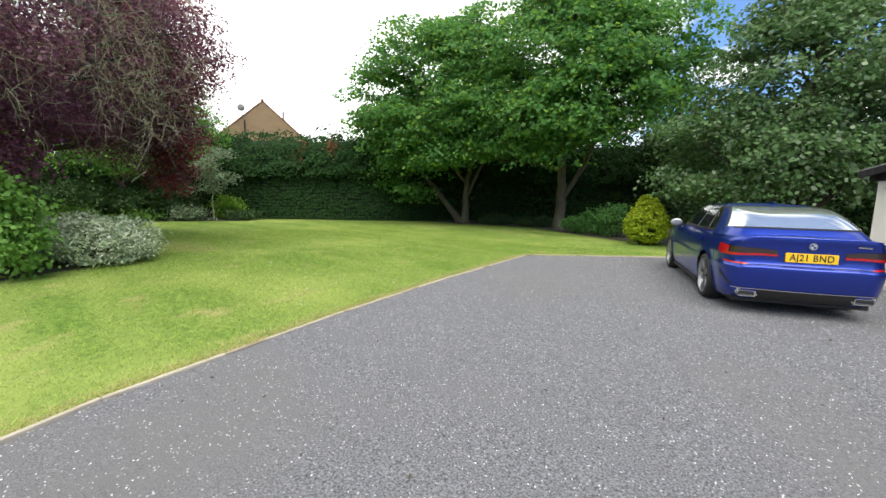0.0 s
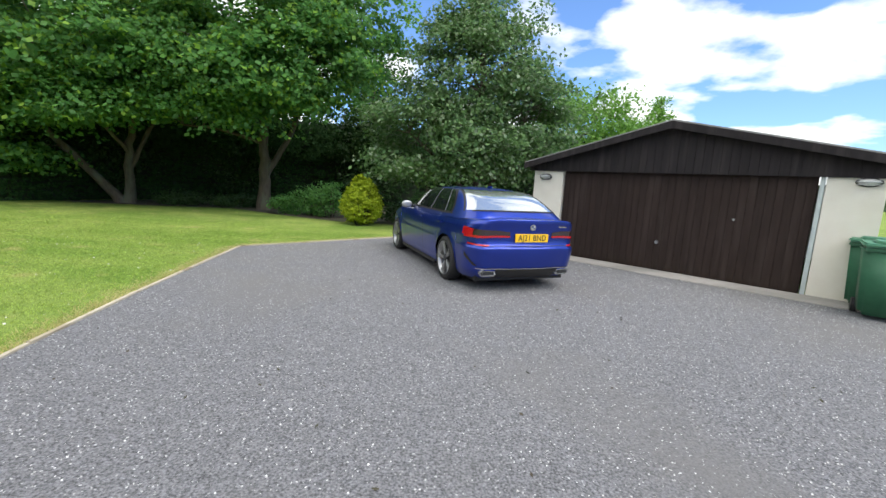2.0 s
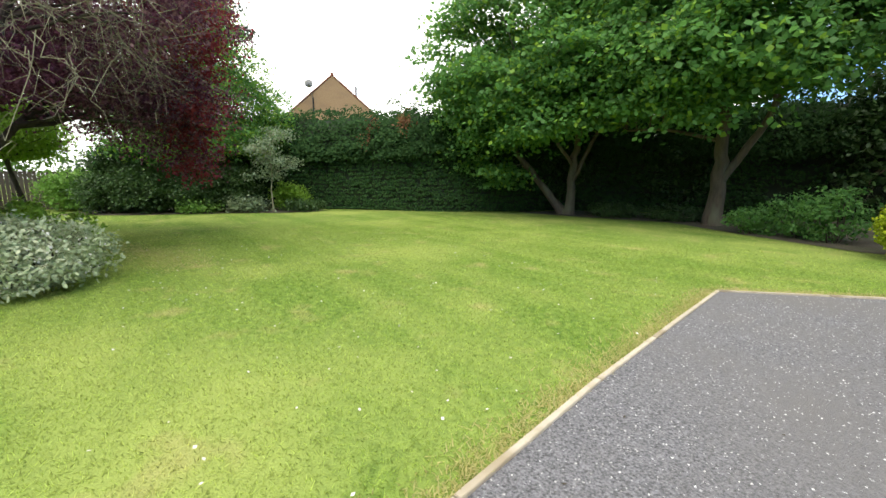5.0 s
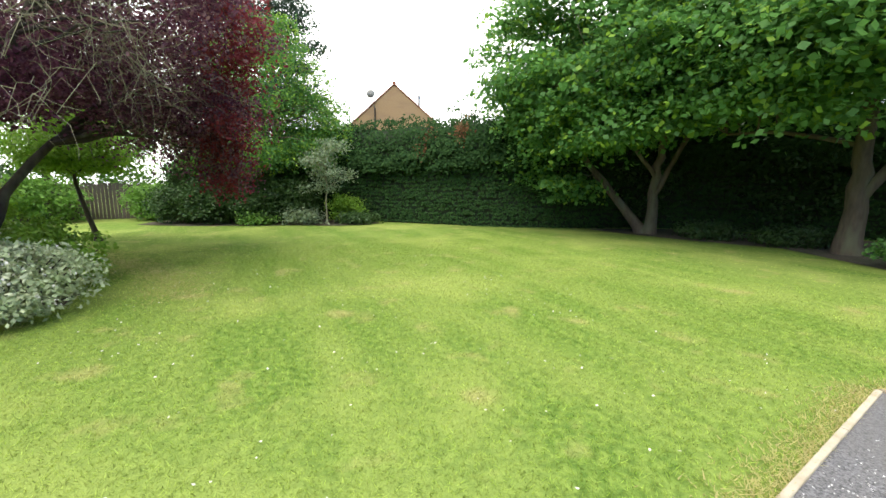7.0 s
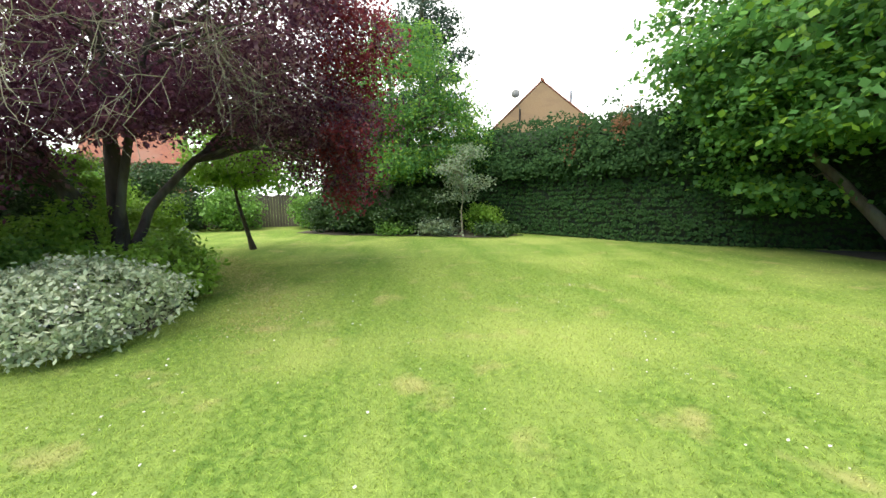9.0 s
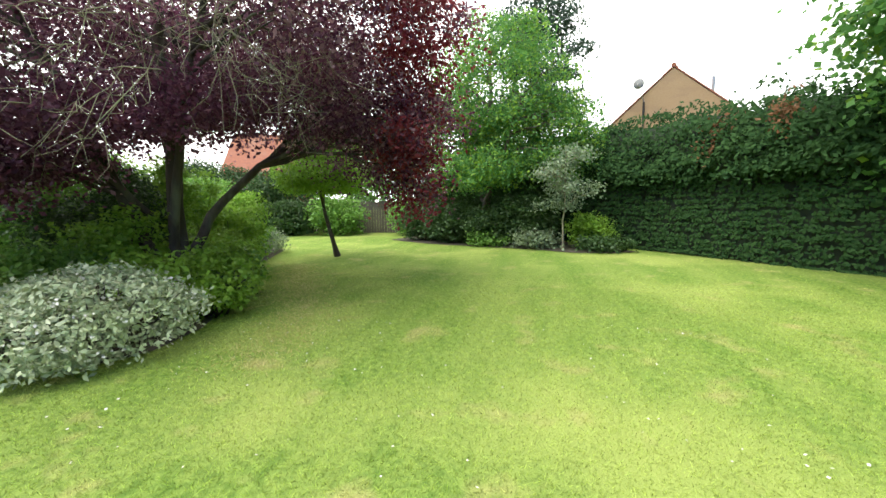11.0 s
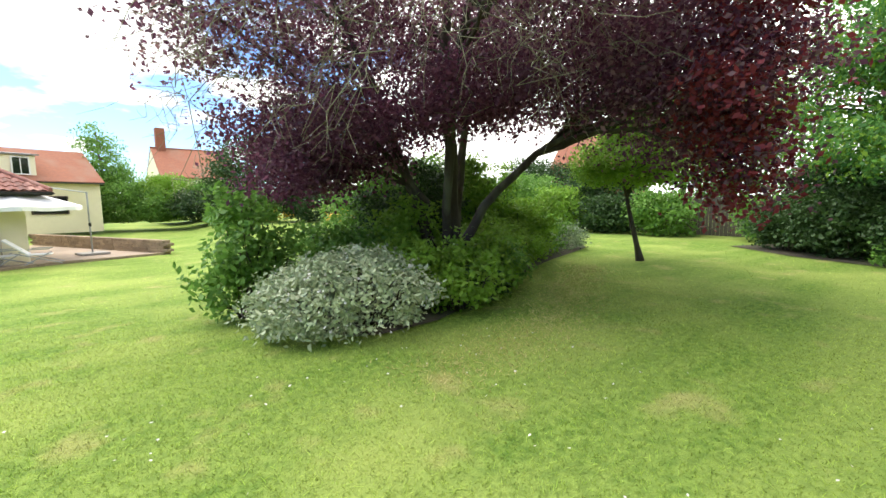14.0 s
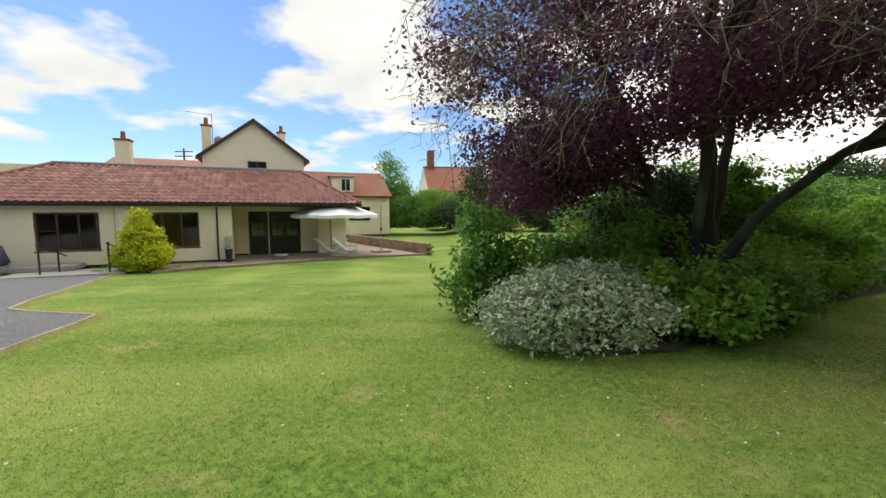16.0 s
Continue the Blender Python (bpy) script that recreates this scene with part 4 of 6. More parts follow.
def screen(name, sgn, v0, v1, w0, w1, mt, out, label=""):
    rws = []
    for j in range(10):
        v = v0 + (v1 - v0) * j / 9
        rws.append([])
        for i in range(19):
            u = -1 + 2 * i / 18
            wid = w0 + (w1 - w0) * (j / 9)
            c = math.copysign(abs(u * wid) ** (1 / 0.32), u)
            rws[-1].append(green(sgn * math.acos(max(-1, min(1, c))), v, out))
    return smooth(obj(name, grid_mesh(name, rws), mt, car, None, label))


screen("screen_surround", -1, 0.13, 0.97, 0.955, 0.93, INK, 0.004, "black edge of the rear screen")
screen("rear_window", -1, 0.155, 0.935, 0.93, 0.89, REARGLASS, 0.009, "rear screen that mirrors the sky")
screen("windscreen", 1, 0.1, 0.92, 0.9, 0.9, CARGLASS, 0.007)


def skin_patch(name, s0, s1, lo, hi, mt, out, label="", nx=22, nz=6, parent=None, side=1):
    """A patch of the skin between two distances round the plan; lo and hi are heights at its two ends."""
    rws = []
    for j in range(nz):
        rws.append([])
        for i in range(nx):
            k = i / (nx - 1)
            a, b = lo[0] + (lo[1] - lo[0]) * k, hi[0] + (hi[1] - hi[0]) * k
            s = s0 + (s1 - s0) * k
            x, y, z = car_skin(abs(s), a + (b - a) * j / (nz - 1), out)
            rws[-1].append((x * (side if s >= 0 else -side), y, z))
    return smooth(obj(name, grid_mesh(name, rws), mt, parent or car, None, label))


for sg in (-1, 1):
    tl = skin_patch("tail_light", 0.33, 0.98, (0.765, 0.775), (0.835, 0.905), SMOKE, 0.008, "smoked lens with red L-shaped light", side=sg)
    skin_patch("light_bar", 0.33, 0.985, (0.762, 0.770), (0.786, 0.805), REDLENS, 0.014, "red light bar", parent=tl, side=sg)
    skin_patch("light_block", 0.86, 1.02, (0.785, 0.80), (0.885, 0.910), REDLENS, 0.015, "red light block", parent=tl, side=sg)
    skin_patch("reflector", 0.62, 0.93, (0.655, 0.672), (0.672, 0.696), REDLENS, 0.006, "slim red reflector", side=sg)
    skin_patch("corner_blade", 0.86, 1.00, (0.40, 0.50), (0.43, 0.56), BLACK, 0.005, "black corner air blade", nx=8, side=sg)
    skin_patch("corner_blade", 0.80, 0.87, (0.375, 0.40), (0.395, 0.435), BLACK, 0.005, nx=6, side=sg)
    ty = car_skin(0.58, 0.29)[1]
    bm = boxed(sg * 0.60 - 0.125, sg * 0.60 + 0.125, ty - 0.03, -0.76, 0.238, 0.335, 0.02)
    for v in bm.verts:
        if v.co.z < 0.28:
            v.co.x += -sg * 0.022 if (v.co.x - sg * 0.60) * sg > 0 else 0
    ex = part("exhaust", bm, CHROME, car, "trapezoid chrome exhaust tip")
    part("bore", boxed(sg * 0.597 - 0.100, sg * 0.597 + 0.092, ty - 0.034, -0.90, 0.252, 0.322, 0.012), INK, ex)
    # mirror, handles, sill
    bm = bmesh.new()
    bmesh.ops.create_uvsphere(bm, u_segments=16, v_segments=10, radius=1, matrix=pose(sg * 0.985, 1.80, 1.035) @ Matrix.Diagonal((0.105, 0.06, 0.07, 1)))
    for v in bm.verts:
        v.co.y = max(v.co.y, 1.762)
    mir = smooth(part("mirror", bm, STEEL, car, "silver door mirror"))
    part("mirror_arm", boxed(sg * 0.82, sg * 0.92, 1.78, 1.84, 0.975, 1.0, 0.006), BLACK, mir)
    for hy, x0 in ((0.16, 0.895), (1.12, 0.897)):
        part("door_handle", boxed(sg * (x0 - 0.02), sg * (x0 + 0.022), hy, hy + 0.21, 0.855, 0.882, 0.010), PAINT, car)
    for sy in (0.06, 1.02, 2.10):
        seam = []
        for zq in np.linspace(0.22, 0.975, 14):
            k0 = [next(s for s in half_s if car_skin(s, zq)[1] > sy + (0.30 * smoothstep(0.75, 0.3, zq) if sy < 0.1 else 0) and s > 1.0) + d for d in (-0.004, 0.004)]
            seam.append([(p[0] * sg, p[1], p[2]) for p in (car_skin(q, zq, 0.002) for q in k0)])
        obj("door_seam", grid_mesh("door_seam", seam), INK, car)
    part("sill", boxed(sg * 0.80, sg * 0.872, 0.44, 2.40, 0.165, 0.222, 0.012), BLACK, car, "black side skirt")
skin_patch("diffuser", -0.50, 0.50, (0.195, 0.195), (0.335, 0.335), BLACK, 0.006, "black rear diffuser", nx=30)
skin_patch("diffuser_trim", -0.80, 0.80, (0.340, 0.340), (0.352, 0.352), CHROME, 0.010, "thin bright trim line", nx=40, nz=2)
skin_patch("boot_seam", -0.72, 0.72, (0.652, 0.652), (0.660, 0.660), INK, 0.003, nx=40, nz=2)
skin_patch("plate_recess", -0.33, 0.33, (0.705, 0.705), (0.855, 0.855), PAINT, 0.003, nx=12, nz=3)
part("underbody", boxed(-0.72, 0.72, -0.78, 3.3, 0.15, 0.42), INK, car)
part("wheel_well", boxed(-0.80, 0.80, -0.36, 0.36, 0.2, 0.68), INK, car)
part("wheel_well", boxed(-0.80, 0.80, 2.49, 3.21, 0.2, 0.68), INK, car)
part("aerial_fin", boxed(-0.018, 0.018, 0.28, 0.42, 1.41, 1.452, 0.012), PAINT, car)
plate = part("number_plate", boxed(-0.26, 0.26, -1.018, -0.995, 0.722, 0.835, 0.004), PLATE_Y, car, "yellow number plate reading AJ21 BND")
txt = bpy.data.curves.new("plate_text", "FONT")
txt.body, txt.size, txt.align_x, txt.align_y, txt.extrude = "AJ21 BND", 0.112, "CENTER", "CENTER", 0.001
txt.space_character, txt.offset = 1.08, 0.0012
txt.materials.append(INK)
tob = new("plate_text", txt)
tob.parent = plate
tob.matrix_basis = pose(0, -1.0195, 0.779, 90)
tob.scale = (0.86, 1.0, 1)
badge = part("badge", cyled((0, -0.99, 0.925), (0, -1.024, 0.925), 0.041, seg=28), STEEL, car, "round silver and blue badge")
for k in range(4):
    bm = bmesh.new()
    a0 = k * math.pi / 2
    c0 = bm.verts.new((0, -1.0255, 0.925))
    ring = [bm.verts.new((0.026 * math.cos(a0 + i * math.pi / 12), -1.0255, 0.925 + 0.026 * math.sin(a0 + i * math.pi / 12))) for i in range(7)]
    for p, q in zip(ring[:-1], ring[1:]):
        bm.faces.new((c0, p, q))
    bmesh.ops.solidify(bm, geom=bm.faces[:], thickness=0.001)
    part("quarter", bm, PAINT if k % 2 else WHITE, badge)
skin_patch("model_script", 0.44, 0.58, (0.905, 0.905), (0.922, 0.922), CHROME, 0.006, nx=6, nz=2)


def car_wheel(y, sg):
    w = empty("wheel", pose(sg * 0.782, y, WHEEL_R, 0, 0, 0 if sg > 0 else 180), "five-twin-spoke grey alloy wheel", "")
    w.parent = car
    prof = [(-0.115, 0.255), (-0.11, 0.305), (-0.09, 0.327), (-0.05, 0.335), (0.05, 0.335), (0.09, 0.327), (0.112, 0.305), (0.115, 0.27), (0.108, 0.256)]
    smooth(obj("tyre", grid_mesh("tyre", [[(x, r * math.cos(a), r * math.sin(a)) for a in np.linspace(0, 2 * np.pi, 48, endpoint=False)] for x, r in prof], close_u=True), TYRE, w))
    prof = [(0.110, 0.260), (0.104, 0.246), (0.06, 0.235), (-0.05, 0.205), (-0.1, 0.2)]
    smooth(obj("rim", grid_mesh("rim", [[(x, r * math.cos(a), r * math.sin(a)) for a in np.linspace(0, 2 * np.pi, 48, endpoint=False)] for x, r in prof], close_u=True), ALLOY, w))
    part("brake_disc", cyled((0.0, 0, 0), (0.02, 0, 0), 0.165, seg=32), ALLOY_D, w)
    part("well_back", cyled((-0.10, 0, 0), (-0.09, 0, 0), 0.21, seg=32), INK, w)
    for k in range(5):
        for d in (-0.17, 0.17):
            a = k * 2 * math.pi / 5 + 0.3
            bm = bmesh.new()
            vs = box(bm, 0.052, 0.082, -0.016, 0.016, 0.045, 0.246)
            for v in vs:
                if v.co.z > 0.1:
                    v.co.x += 0.016
                    v.co.y *= 0.9
            bmesh.ops.bevel(bm, geom=bm.edges[:], offset=0.004, segments=1, affect="EDGES")
            bmesh.ops.rotate(bm, verts=bm.verts, cent=(0, 0, 0.05), matrix=Matrix.Rotation(d, 3, "X"))
            bmesh.ops.rotate(bm, verts=bm.verts, cent=(0, 0, 0), matrix=Matrix.Rotation(a, 3, "X"))
            part("spoke", bm, ALLOY, w)
    part("hub", cyled((0.04, 0, 0), (0.088, 0, 0), 0.062, 0.05, seg=20), ALLOY_D, w)


for wy in WHEEL_Y:
    for sg in (-1, 1):
        car_wheel(wy, sg)

# ---- bungalow ----
HM = pose(0.19, -9.71, 0, 0, 0, 203.5)      # x along the front, y into the house
house = empty("bungalow", HM @ pose(0, 0, -0.55), "cream rendered bungalow with a red pantile roof and loggia", "house")
HI = HM @ pose(0, 0, -0.55)
Z0 = 0.55                                    # house heights below are given from its floor


def hpart(name, me, material, label="", parent=None, m=None):
    return obj(name, me, material, parent or house, m, label)


EV, X0, X1 = 2.36, -9.0, 0.56
WINS = [(-5.79, -3.90, 0.69, 2.10), (-2.51, -0.64, 0.69, 2.10)]
hpart("front_wall", wall_mesh("front_wall", X1 - X0, 0.0, EV, 0.25, [(a - X0, b - X0, c, d) for a, b, c, d in WINS]), RENDER_CREAM, "cream rendered wall", None, pose(X0, 0, 0))
part("plinth", boxed(X0, X1 + 0.02, -0.03, 0.0, -0.1, 0.13, 0.005), BLACK, house, "black painted plinth")
part("loggia_side_wall", boxed(X1 - 0.25, X1, 0.252, 2.3, 0.0, EV), RENDER_CREAM, house)
part("side_wall", boxed(X0, X0 + 0.25, 0.252, 6.6, 0.0, EV), RENDER_CREAM, house)
part("rear_wall", boxed(X0 + 0.252, 5.6, 6.4, 6.65, 0.0, EV), RENDER_CREAM, house)
DOORS = [(1.15, 2.0, 0.0, 2.12), (2.06, 3.5, 0.0, 2.12)]
hpart("loggia_rear_wall", wall_mesh("loggia_rear_wall", 5.6 - X1 - 0.002, 0.0, EV, 0.25, [(a - X1, b - X1, c, d) for a, b, c, d in DOORS]), RENDER_CREAM, "cream loggia wall", None, pose(X1 + 0.002, 2.302, 0))
part("plinth", boxed(3.55, 5.4, 2.27, 2.30, 0.0, 0.12, 0.004), BLACK, house)
part("plinth", boxed(X1 + 0.004, 1.1, 2.27, 2.30, 0.0, 0.12, 0.004), BLACK, house)
part("side_wall", boxed(5.35, 5.6, 2.56, 6.39, 0.0, EV), RENDER_CREAM, house)
part("pillar", boxed(4.66, 5.30, 0.0, 0.5, 0.0, EV, 0.01), RENDER_CREAM, house, "square cream loggia pillar")
part("pillar", boxed(4.3, 5.34, 1.9, 2.29, 0.0, EV - 0.02, 0.01), RENDER_CREAM, house, "square cream pillar")
part("loggia_ceiling", boxed(X1 + 0.01, 5.6, 0.05, 2.29, EV + 0.005, EV + 0.04), INSIDE, house)
# dim room behind the doors and windows
part("room_floor", boxed(X0 + 0.26, 5.34, 2.56, 6.39, -0.05, 0.0), PAVING, house)
part("room_floor", boxed(X0 + 0.26, X1 - 0.26, 0.26, 2.55, -0.05, 0.0), PAVING, house)
part("room_ceiling", boxed(X0 + 0.26, 5.34, 2.57, 6.39, EV + 0.005, EV + 0.04), INSIDE, house)
part("room_ceiling", boxed(X0 + 0.26, X1 - 0.26, 0.26, 2.55, EV + 0.005, EV + 0.04), INSIDE, house)
part("room_wall", boxed(-3.3, -3.15, 0.26, 6.38, 0.0, EV), INSIDE, house)


def window(a, b, c, d, y, lights, transom=None, name="window"):
    """A dark wooden casement with its panes."""
    w = part(name, frame_bm(a, b, c, d, y - 0.02, y + 0.07, 0.065), DARKWOOD, house, "dark brown wooden window")
    n = lights
    for i in range(1, n):
        x = a + (b - a) * i / n
        part("mullion", boxed(x - 0.035, x + 0.035, y - 0.012, y + 0.06, c + 0.066, d - 0.066, 0.005), DARKWOOD, w)
    if transom:
        for i in range(n):
            xa, xb = a + (b - a) * i / n + 0.066, a + (b - a) * (i + 1) / n - 0.066
            if i != 1 or name != "window":
                part("glazing_bar", boxed(xa, xb, y + 0.005, y + 0.035, transom - 0.014, transom + 0.014, 0.003), DARKWOOD, w)
    for i in range(n):
        xa, xb = a + (b - a) * i / n + 0.05, a + (b - a) * (i + 1) / n - 0.05
        pn = part("pane", boxed(xa, xb, y + 0.018, y + 0.024, c + 0.055, d - 0.055), PANE, w, "clear window pane")
        pn.visible_shadow = False
    part("sill", boxed(a - 0.05, b + 0.05, y - 0.10, y + 0.0, c - 0.045, c - 0.002, 0.006), DARKWOOD, w)
    return w


def frame_bm(a, b, c, d, y0, y1, t):
    bm = bmesh.new()
    box(bm, a, a + t, y0, y1, c, d, 0.006)
    box(bm, b - t, b, y0, y1, c, d, 0.006)
    box(bm, a + t + 0.001, b - t - 0.001, y0 + 0.002, y1 - 0.002, c, c + t, 0.006)
    box(bm, a + t + 0.001, b - t - 0.001, y0 + 0.002, y1 - 0.002, d - t, d, 0.006)
    return bm


for a, b, c, d in WINS:
    window(a, b, c, d, 0.08, 3, 1.42)
# French doors: a single leaf and a pair, with glazed upper halves
for a, b, leaves_n in ((1.15, 2.0, 1), (2.06, 3.5, 2)):
    dw = part("door", frame_bm(a, b, 0.0, 2.12, 2.36, 2.46, 0.06), BLACK, house, "dark stained glazed garden door")
    for i in range(leaves_n):
        xa, xb = a + 0.062 + (b - a - 0.124) * i / leaves_n, a + 0.062 + (b - a - 0.124) * (i + 1) / leaves_n
        part("lower_panel", boxed(xa + 0.003, xb - 0.003, 2.385, 2.425, 0.062, 0.85, 0.006), BLACK, dw)
        part("leaf_frame", frame_bm(xa + 0.003, xb - 0.003, 0.86, 2.055, 2.38, 2.43, 0.08), BLACK, dw)
        for k in (1, 2):
            part("glazing_bar", boxed(xa + 0.085, xb - 0.085, 2.39, 2.42, 0.9 + 0.38 * k, 0.925 + 0.38 * k, 0.003), BLACK, dw)
        part("glazing_bar", boxed((xa + xb) / 2 - 0.012, (xa + xb) / 2 + 0.012, 2.391, 2.419, 0.942, 1.974, 0.003), BLACK, dw)
        pn = part("pane", boxed(xa + 0.07, xb - 0.07, 2.402, 2.408, 0.93, 1.985), PANE, dw)
        pn.visible_shadow = False
    part("handle", cyled((b - 0.12, 2.37, 1.02), (b - 0.12, 2.33, 1.02), 0.015), STEEL, dw)
part("downpipe", cyled((0.02, -0.06, -0.1), (0.02, -0.06, EV - 0.05), 0.036), BLACK, house, "black downpipe")
part("cable", cyled((-3.42, -0.012, 0.55), (-3.42, -0.012, 2.3), 0.007, seg=6), BLACK, house)
part("gutter", boxed(X0 - 0.4, 6.0, -0.50, -0.38, EV + 0.005, EV + 0.095, 0.03), BLACK, house, "black gutter")
part("fascia", boxed(X0 - 0.38, 5.95, -0.378, -0.35, EV - 0.02, EV + 0.12, 0.003), BLACK, house)
part("soffit", boxed(X0 - 0.38, 5.95, -0.349, -0.002, EV + 0.006, EV + 0.03), BLACK, house)

# roof: hipped, 4.15 m to the ridge, pantiled
RZ, EZ, EY, RY = 4.14, EV + 0.12, -0.40, 3.25
HL, HR = (-9.4, -6.15), (6.0, 3.68)          # eave and ridge ends
bm = bmesh.new()
ev = [bm.verts.new(p) for p in ((HL[0], EY, EZ - 0.02), (HR[0], EY, EZ - 0.02), (HR[0], 6.9, EZ - 0.02), (HL[0], 6.9, EZ - 0.02), (HL[1], RY, RZ - 0.03), (HR[1], RY, RZ - 0.03))]
for f in ((0, 1, 5, 4), (1, 2, 5), (2, 3, 4, 5), (3, 0, 4), (3, 2, 1, 0)):
    bm.faces.new([ev[i] for i in f])
roof = part("roof", bm, TILE, house, "red-brown pantile roof")
slope = math.hypot(RZ - EZ, RY - EY)
tilt = math.atan2(RZ - EZ, RY - EY)


def pantile(w, h):
    """One S-shaped tile, lying on xy, its lower edge at y=0."""
    n = 8
    rows = []
    for j, y in enumerate((0.0, h)):
        rows.append([])
        for i in range(n + 1):
            u = i / n
            rows[-1].append((u * w * 1.04, y, 0.016 + 0.026 * math.sin(u * 2 * math.pi - 0.6) + (0.022 if j == 0 else 0.0)))
    lip = [(x, y + 0.002, z - 0.022) for x, y, z in rows[0]]
    me = grid_mesh("tile", [lip] + rows)
    me.materials.append(TILE)
    return me


TW, NR = 0.235, 12
TH = slope / NR
tile_me = pantile(TW, TH * 1.06)
tile_v = np.array([tuple(v.co) for v in tile_me.vertices])
tile_f = [tuple(p.vertices) for p in tile_me.polygons]
R3 = np.array(Matrix.Rotation(tilt, 3, "X"))
rest_v, rest_f = [], []
for r in range(NR):
    fa = (r + 0.5) / NR
    xa, xb = HL[0] + (HL[1] - HL[0]) * fa, HR[0] + (HR[1] - HR[0]) * fa
    base = np.array((0, EY + (RY - EY) * r / NR, EZ + (RZ - EZ) * r / NR))
    k = math.floor(xa / TW) + 1
    while (k + 1) * TW < xb:
        at = base + np.array((k * TW, 0, 0.004))
        if r < 5 and -8.5 < k * TW < 5.2:
            ob = obj("tile", tile_me, None, roof)
            ob.matrix_basis = Matrix.Translation(at) @ Matrix.Rotation(tilt + random.uniform(-0.012, 0.012), 4, "X")
        else:
            o = len(rest_v) * len(tile_v)
            rest_v.append(tile_v @ R3.T + at)
            rest_f += [tuple(i + o for i in f) for f in tile_f]
        k += 1
me = bpy.data.meshes.new("upper_tiles")
me.from_pydata(np.concatenate(rest_v).tolist(), [], rest_f)
obj("upper_tiles", me, TILE, roof, kind="stuff")
for p, q in (((HL[1] - 0.1, RY, RZ + 0.03), (HR[1] + 0.1, RY, RZ + 0.03)), ((HL[0] + 0.1, EY + 0.1, EZ + 0.05), (HL[1], RY, RZ + 0.02)), ((HR[0] - 0.06, EY + 0.1, EZ + 0.05), (HR[1], RY, RZ + 0.02))):
    part("ridge", cyled(p, q, 0.085, seg=10), RIDGE if p[2] > 3 else TILE, roof, "capping of the ridge")

# two-storey gable wing behind
part("gable_wall", prism([(-0.85, 0), (3.99, 0), (3.99, 4.9), (1.55, 6.72), (-0.85, 4.9)], 4.6, 4.85), RENDER_GABLE, house, "cream rendered gable wall")
part("wing_side_wall", boxed(-0.85, -0.6, 4.852, 12.0, 0, 4.9), RENDER_GABLE, house)
part("wing_side_wall", boxed(3.74, 3.99, 4.852, 12.0, 0, 4.9), RENDER_GABLE, house)
for s, (xa, za) in ((-1, (-1.12, 4.78)), (1, (4.26, 4.78))):
    part("gable_roof", prism([(xa, za - 0.02), (1.55, 6.80), (1.55, 6.90), (xa, za + 0.10)], 4.42, 12.2), TILE_O, house, "clay tiled gable roof")
    part("barge_board", prism([(xa, za - 0.12), (1.55, 6.70), (1.55, 6.86), (xa, za + 0.06)], 4.36, 4.415), BLACK, house, "dark barge board")
gw = part("window", frame_bm(1.20, 2.10, 4.0, 4.72, 4.56, 4.64, 0.05), DARKWOOD, house, "small dark gable window")
part("pane", boxed(1.24, 2.06, 4.585, 4.592, 4.04, 4.68), CARGLASS, gw)
part("mullion", boxed(1.62, 1.68, 4.565, 4.63, 4.051, 4.669, 0.003), DARKWOOD, gw)


def chimney(x, y, w, z0, z1, label, pot=True):
    c = part("chimney", boxed(x - w / 2, x + w / 2, y, y + w, z0, z1, 0.01), RENDER_CREAM, house, label)
    part("chimney_cap", boxed(x - w / 2 - 0.05, x + w / 2 + 0.05, y - 0.05, y + w + 0.05, z1, z1 + 0.09, 0.02), BRICK_R, c)
    if pot:
        part("chimney_pot", cyled((x, y + w / 2, z1 + 0.09), (x, y + w / 2, z1 + 0.45), 0.11, 0.09, 14), BRICK_R, c)


chimney(-4.05, 4.4, 0.58, 2.5, 5.4, "cream chimney stack with a red pot")
chimney(-0.70, 5.4, 0.42, 4.0, 6.5, "cream chimney stack with a clay pot")
chimney(3.05, 7.5, 0.42, 4.5, 6.75, "cream chimney stack with a pot")
mast = part("aerial", cyled((-0.42, 5.6, 5.2), (-0.42, 5.6, 7.2), 0.02, seg=8), STEEL, house, "television aerial on a mast")
part("boom", cyled((-0.42, 5.6, 7.12), (-1.6, 5.6, 7.2), 0.012, seg=6), STEEL, mast)
for k in range(8):
    part("element", cyled((-0.55 - k * 0.14, 5.45, 7.13 + k * 0.01), (-0.55 - k * 0.14, 5.75, 7.13 + k * 0.01), 0.006, seg=5), STEEL, mast)


def dish(parent, m, r):
    """A satellite dish with its arm."""
    rows = [[(math.cos(a) * r * k, -0.02 + 0.35 * r * k * k - 0.3 * r, math.sin(a) * r * k) for a in np.linspace(0, 2 * np.pi, 24, endpoint=False)] for k in (0.01, 0.4, 0.7, 1.0)]
    rows += [[(x * 0.98, y + 0.015, z * 0.98) for x, y, z in rw] for rw in rows[::-1]]
    d = smooth(obj("satellite_dish", grid_mesh("satellite_dish", rows, close_u=True), FELT, parent, m, "grey satellite dish"))
    part("dish_arm", cyled((0, 0.0, -r * 0.95), (0, -r * 1.0, -r * 0.2), 0.012, seg=6), STEEL, d)
    return d


dish(house, pose(-0.12, 5.2, 5.72, 0, 0, 40), 0.28)
# long clay roof further back, and the wing with a dormer
part("rear_wall_far", boxed(-12.0, -0.9, 9.0, 9.25, 0, 4.55), RENDER_CREAM, house)
part("rear_roof", prism_x([(8.8, 4.5), (11.6, 5.35), (14.4, 4.5)], -6.2, -1.15), TILE_O, house, "orange clay roof ridge behind")
wing = part("dormer_wing", boxed(4.8, 11.65, 14.0, 14.25, 0.2, 3.30), RENDER_CREAM, house, "cream rear wing with dormer window")
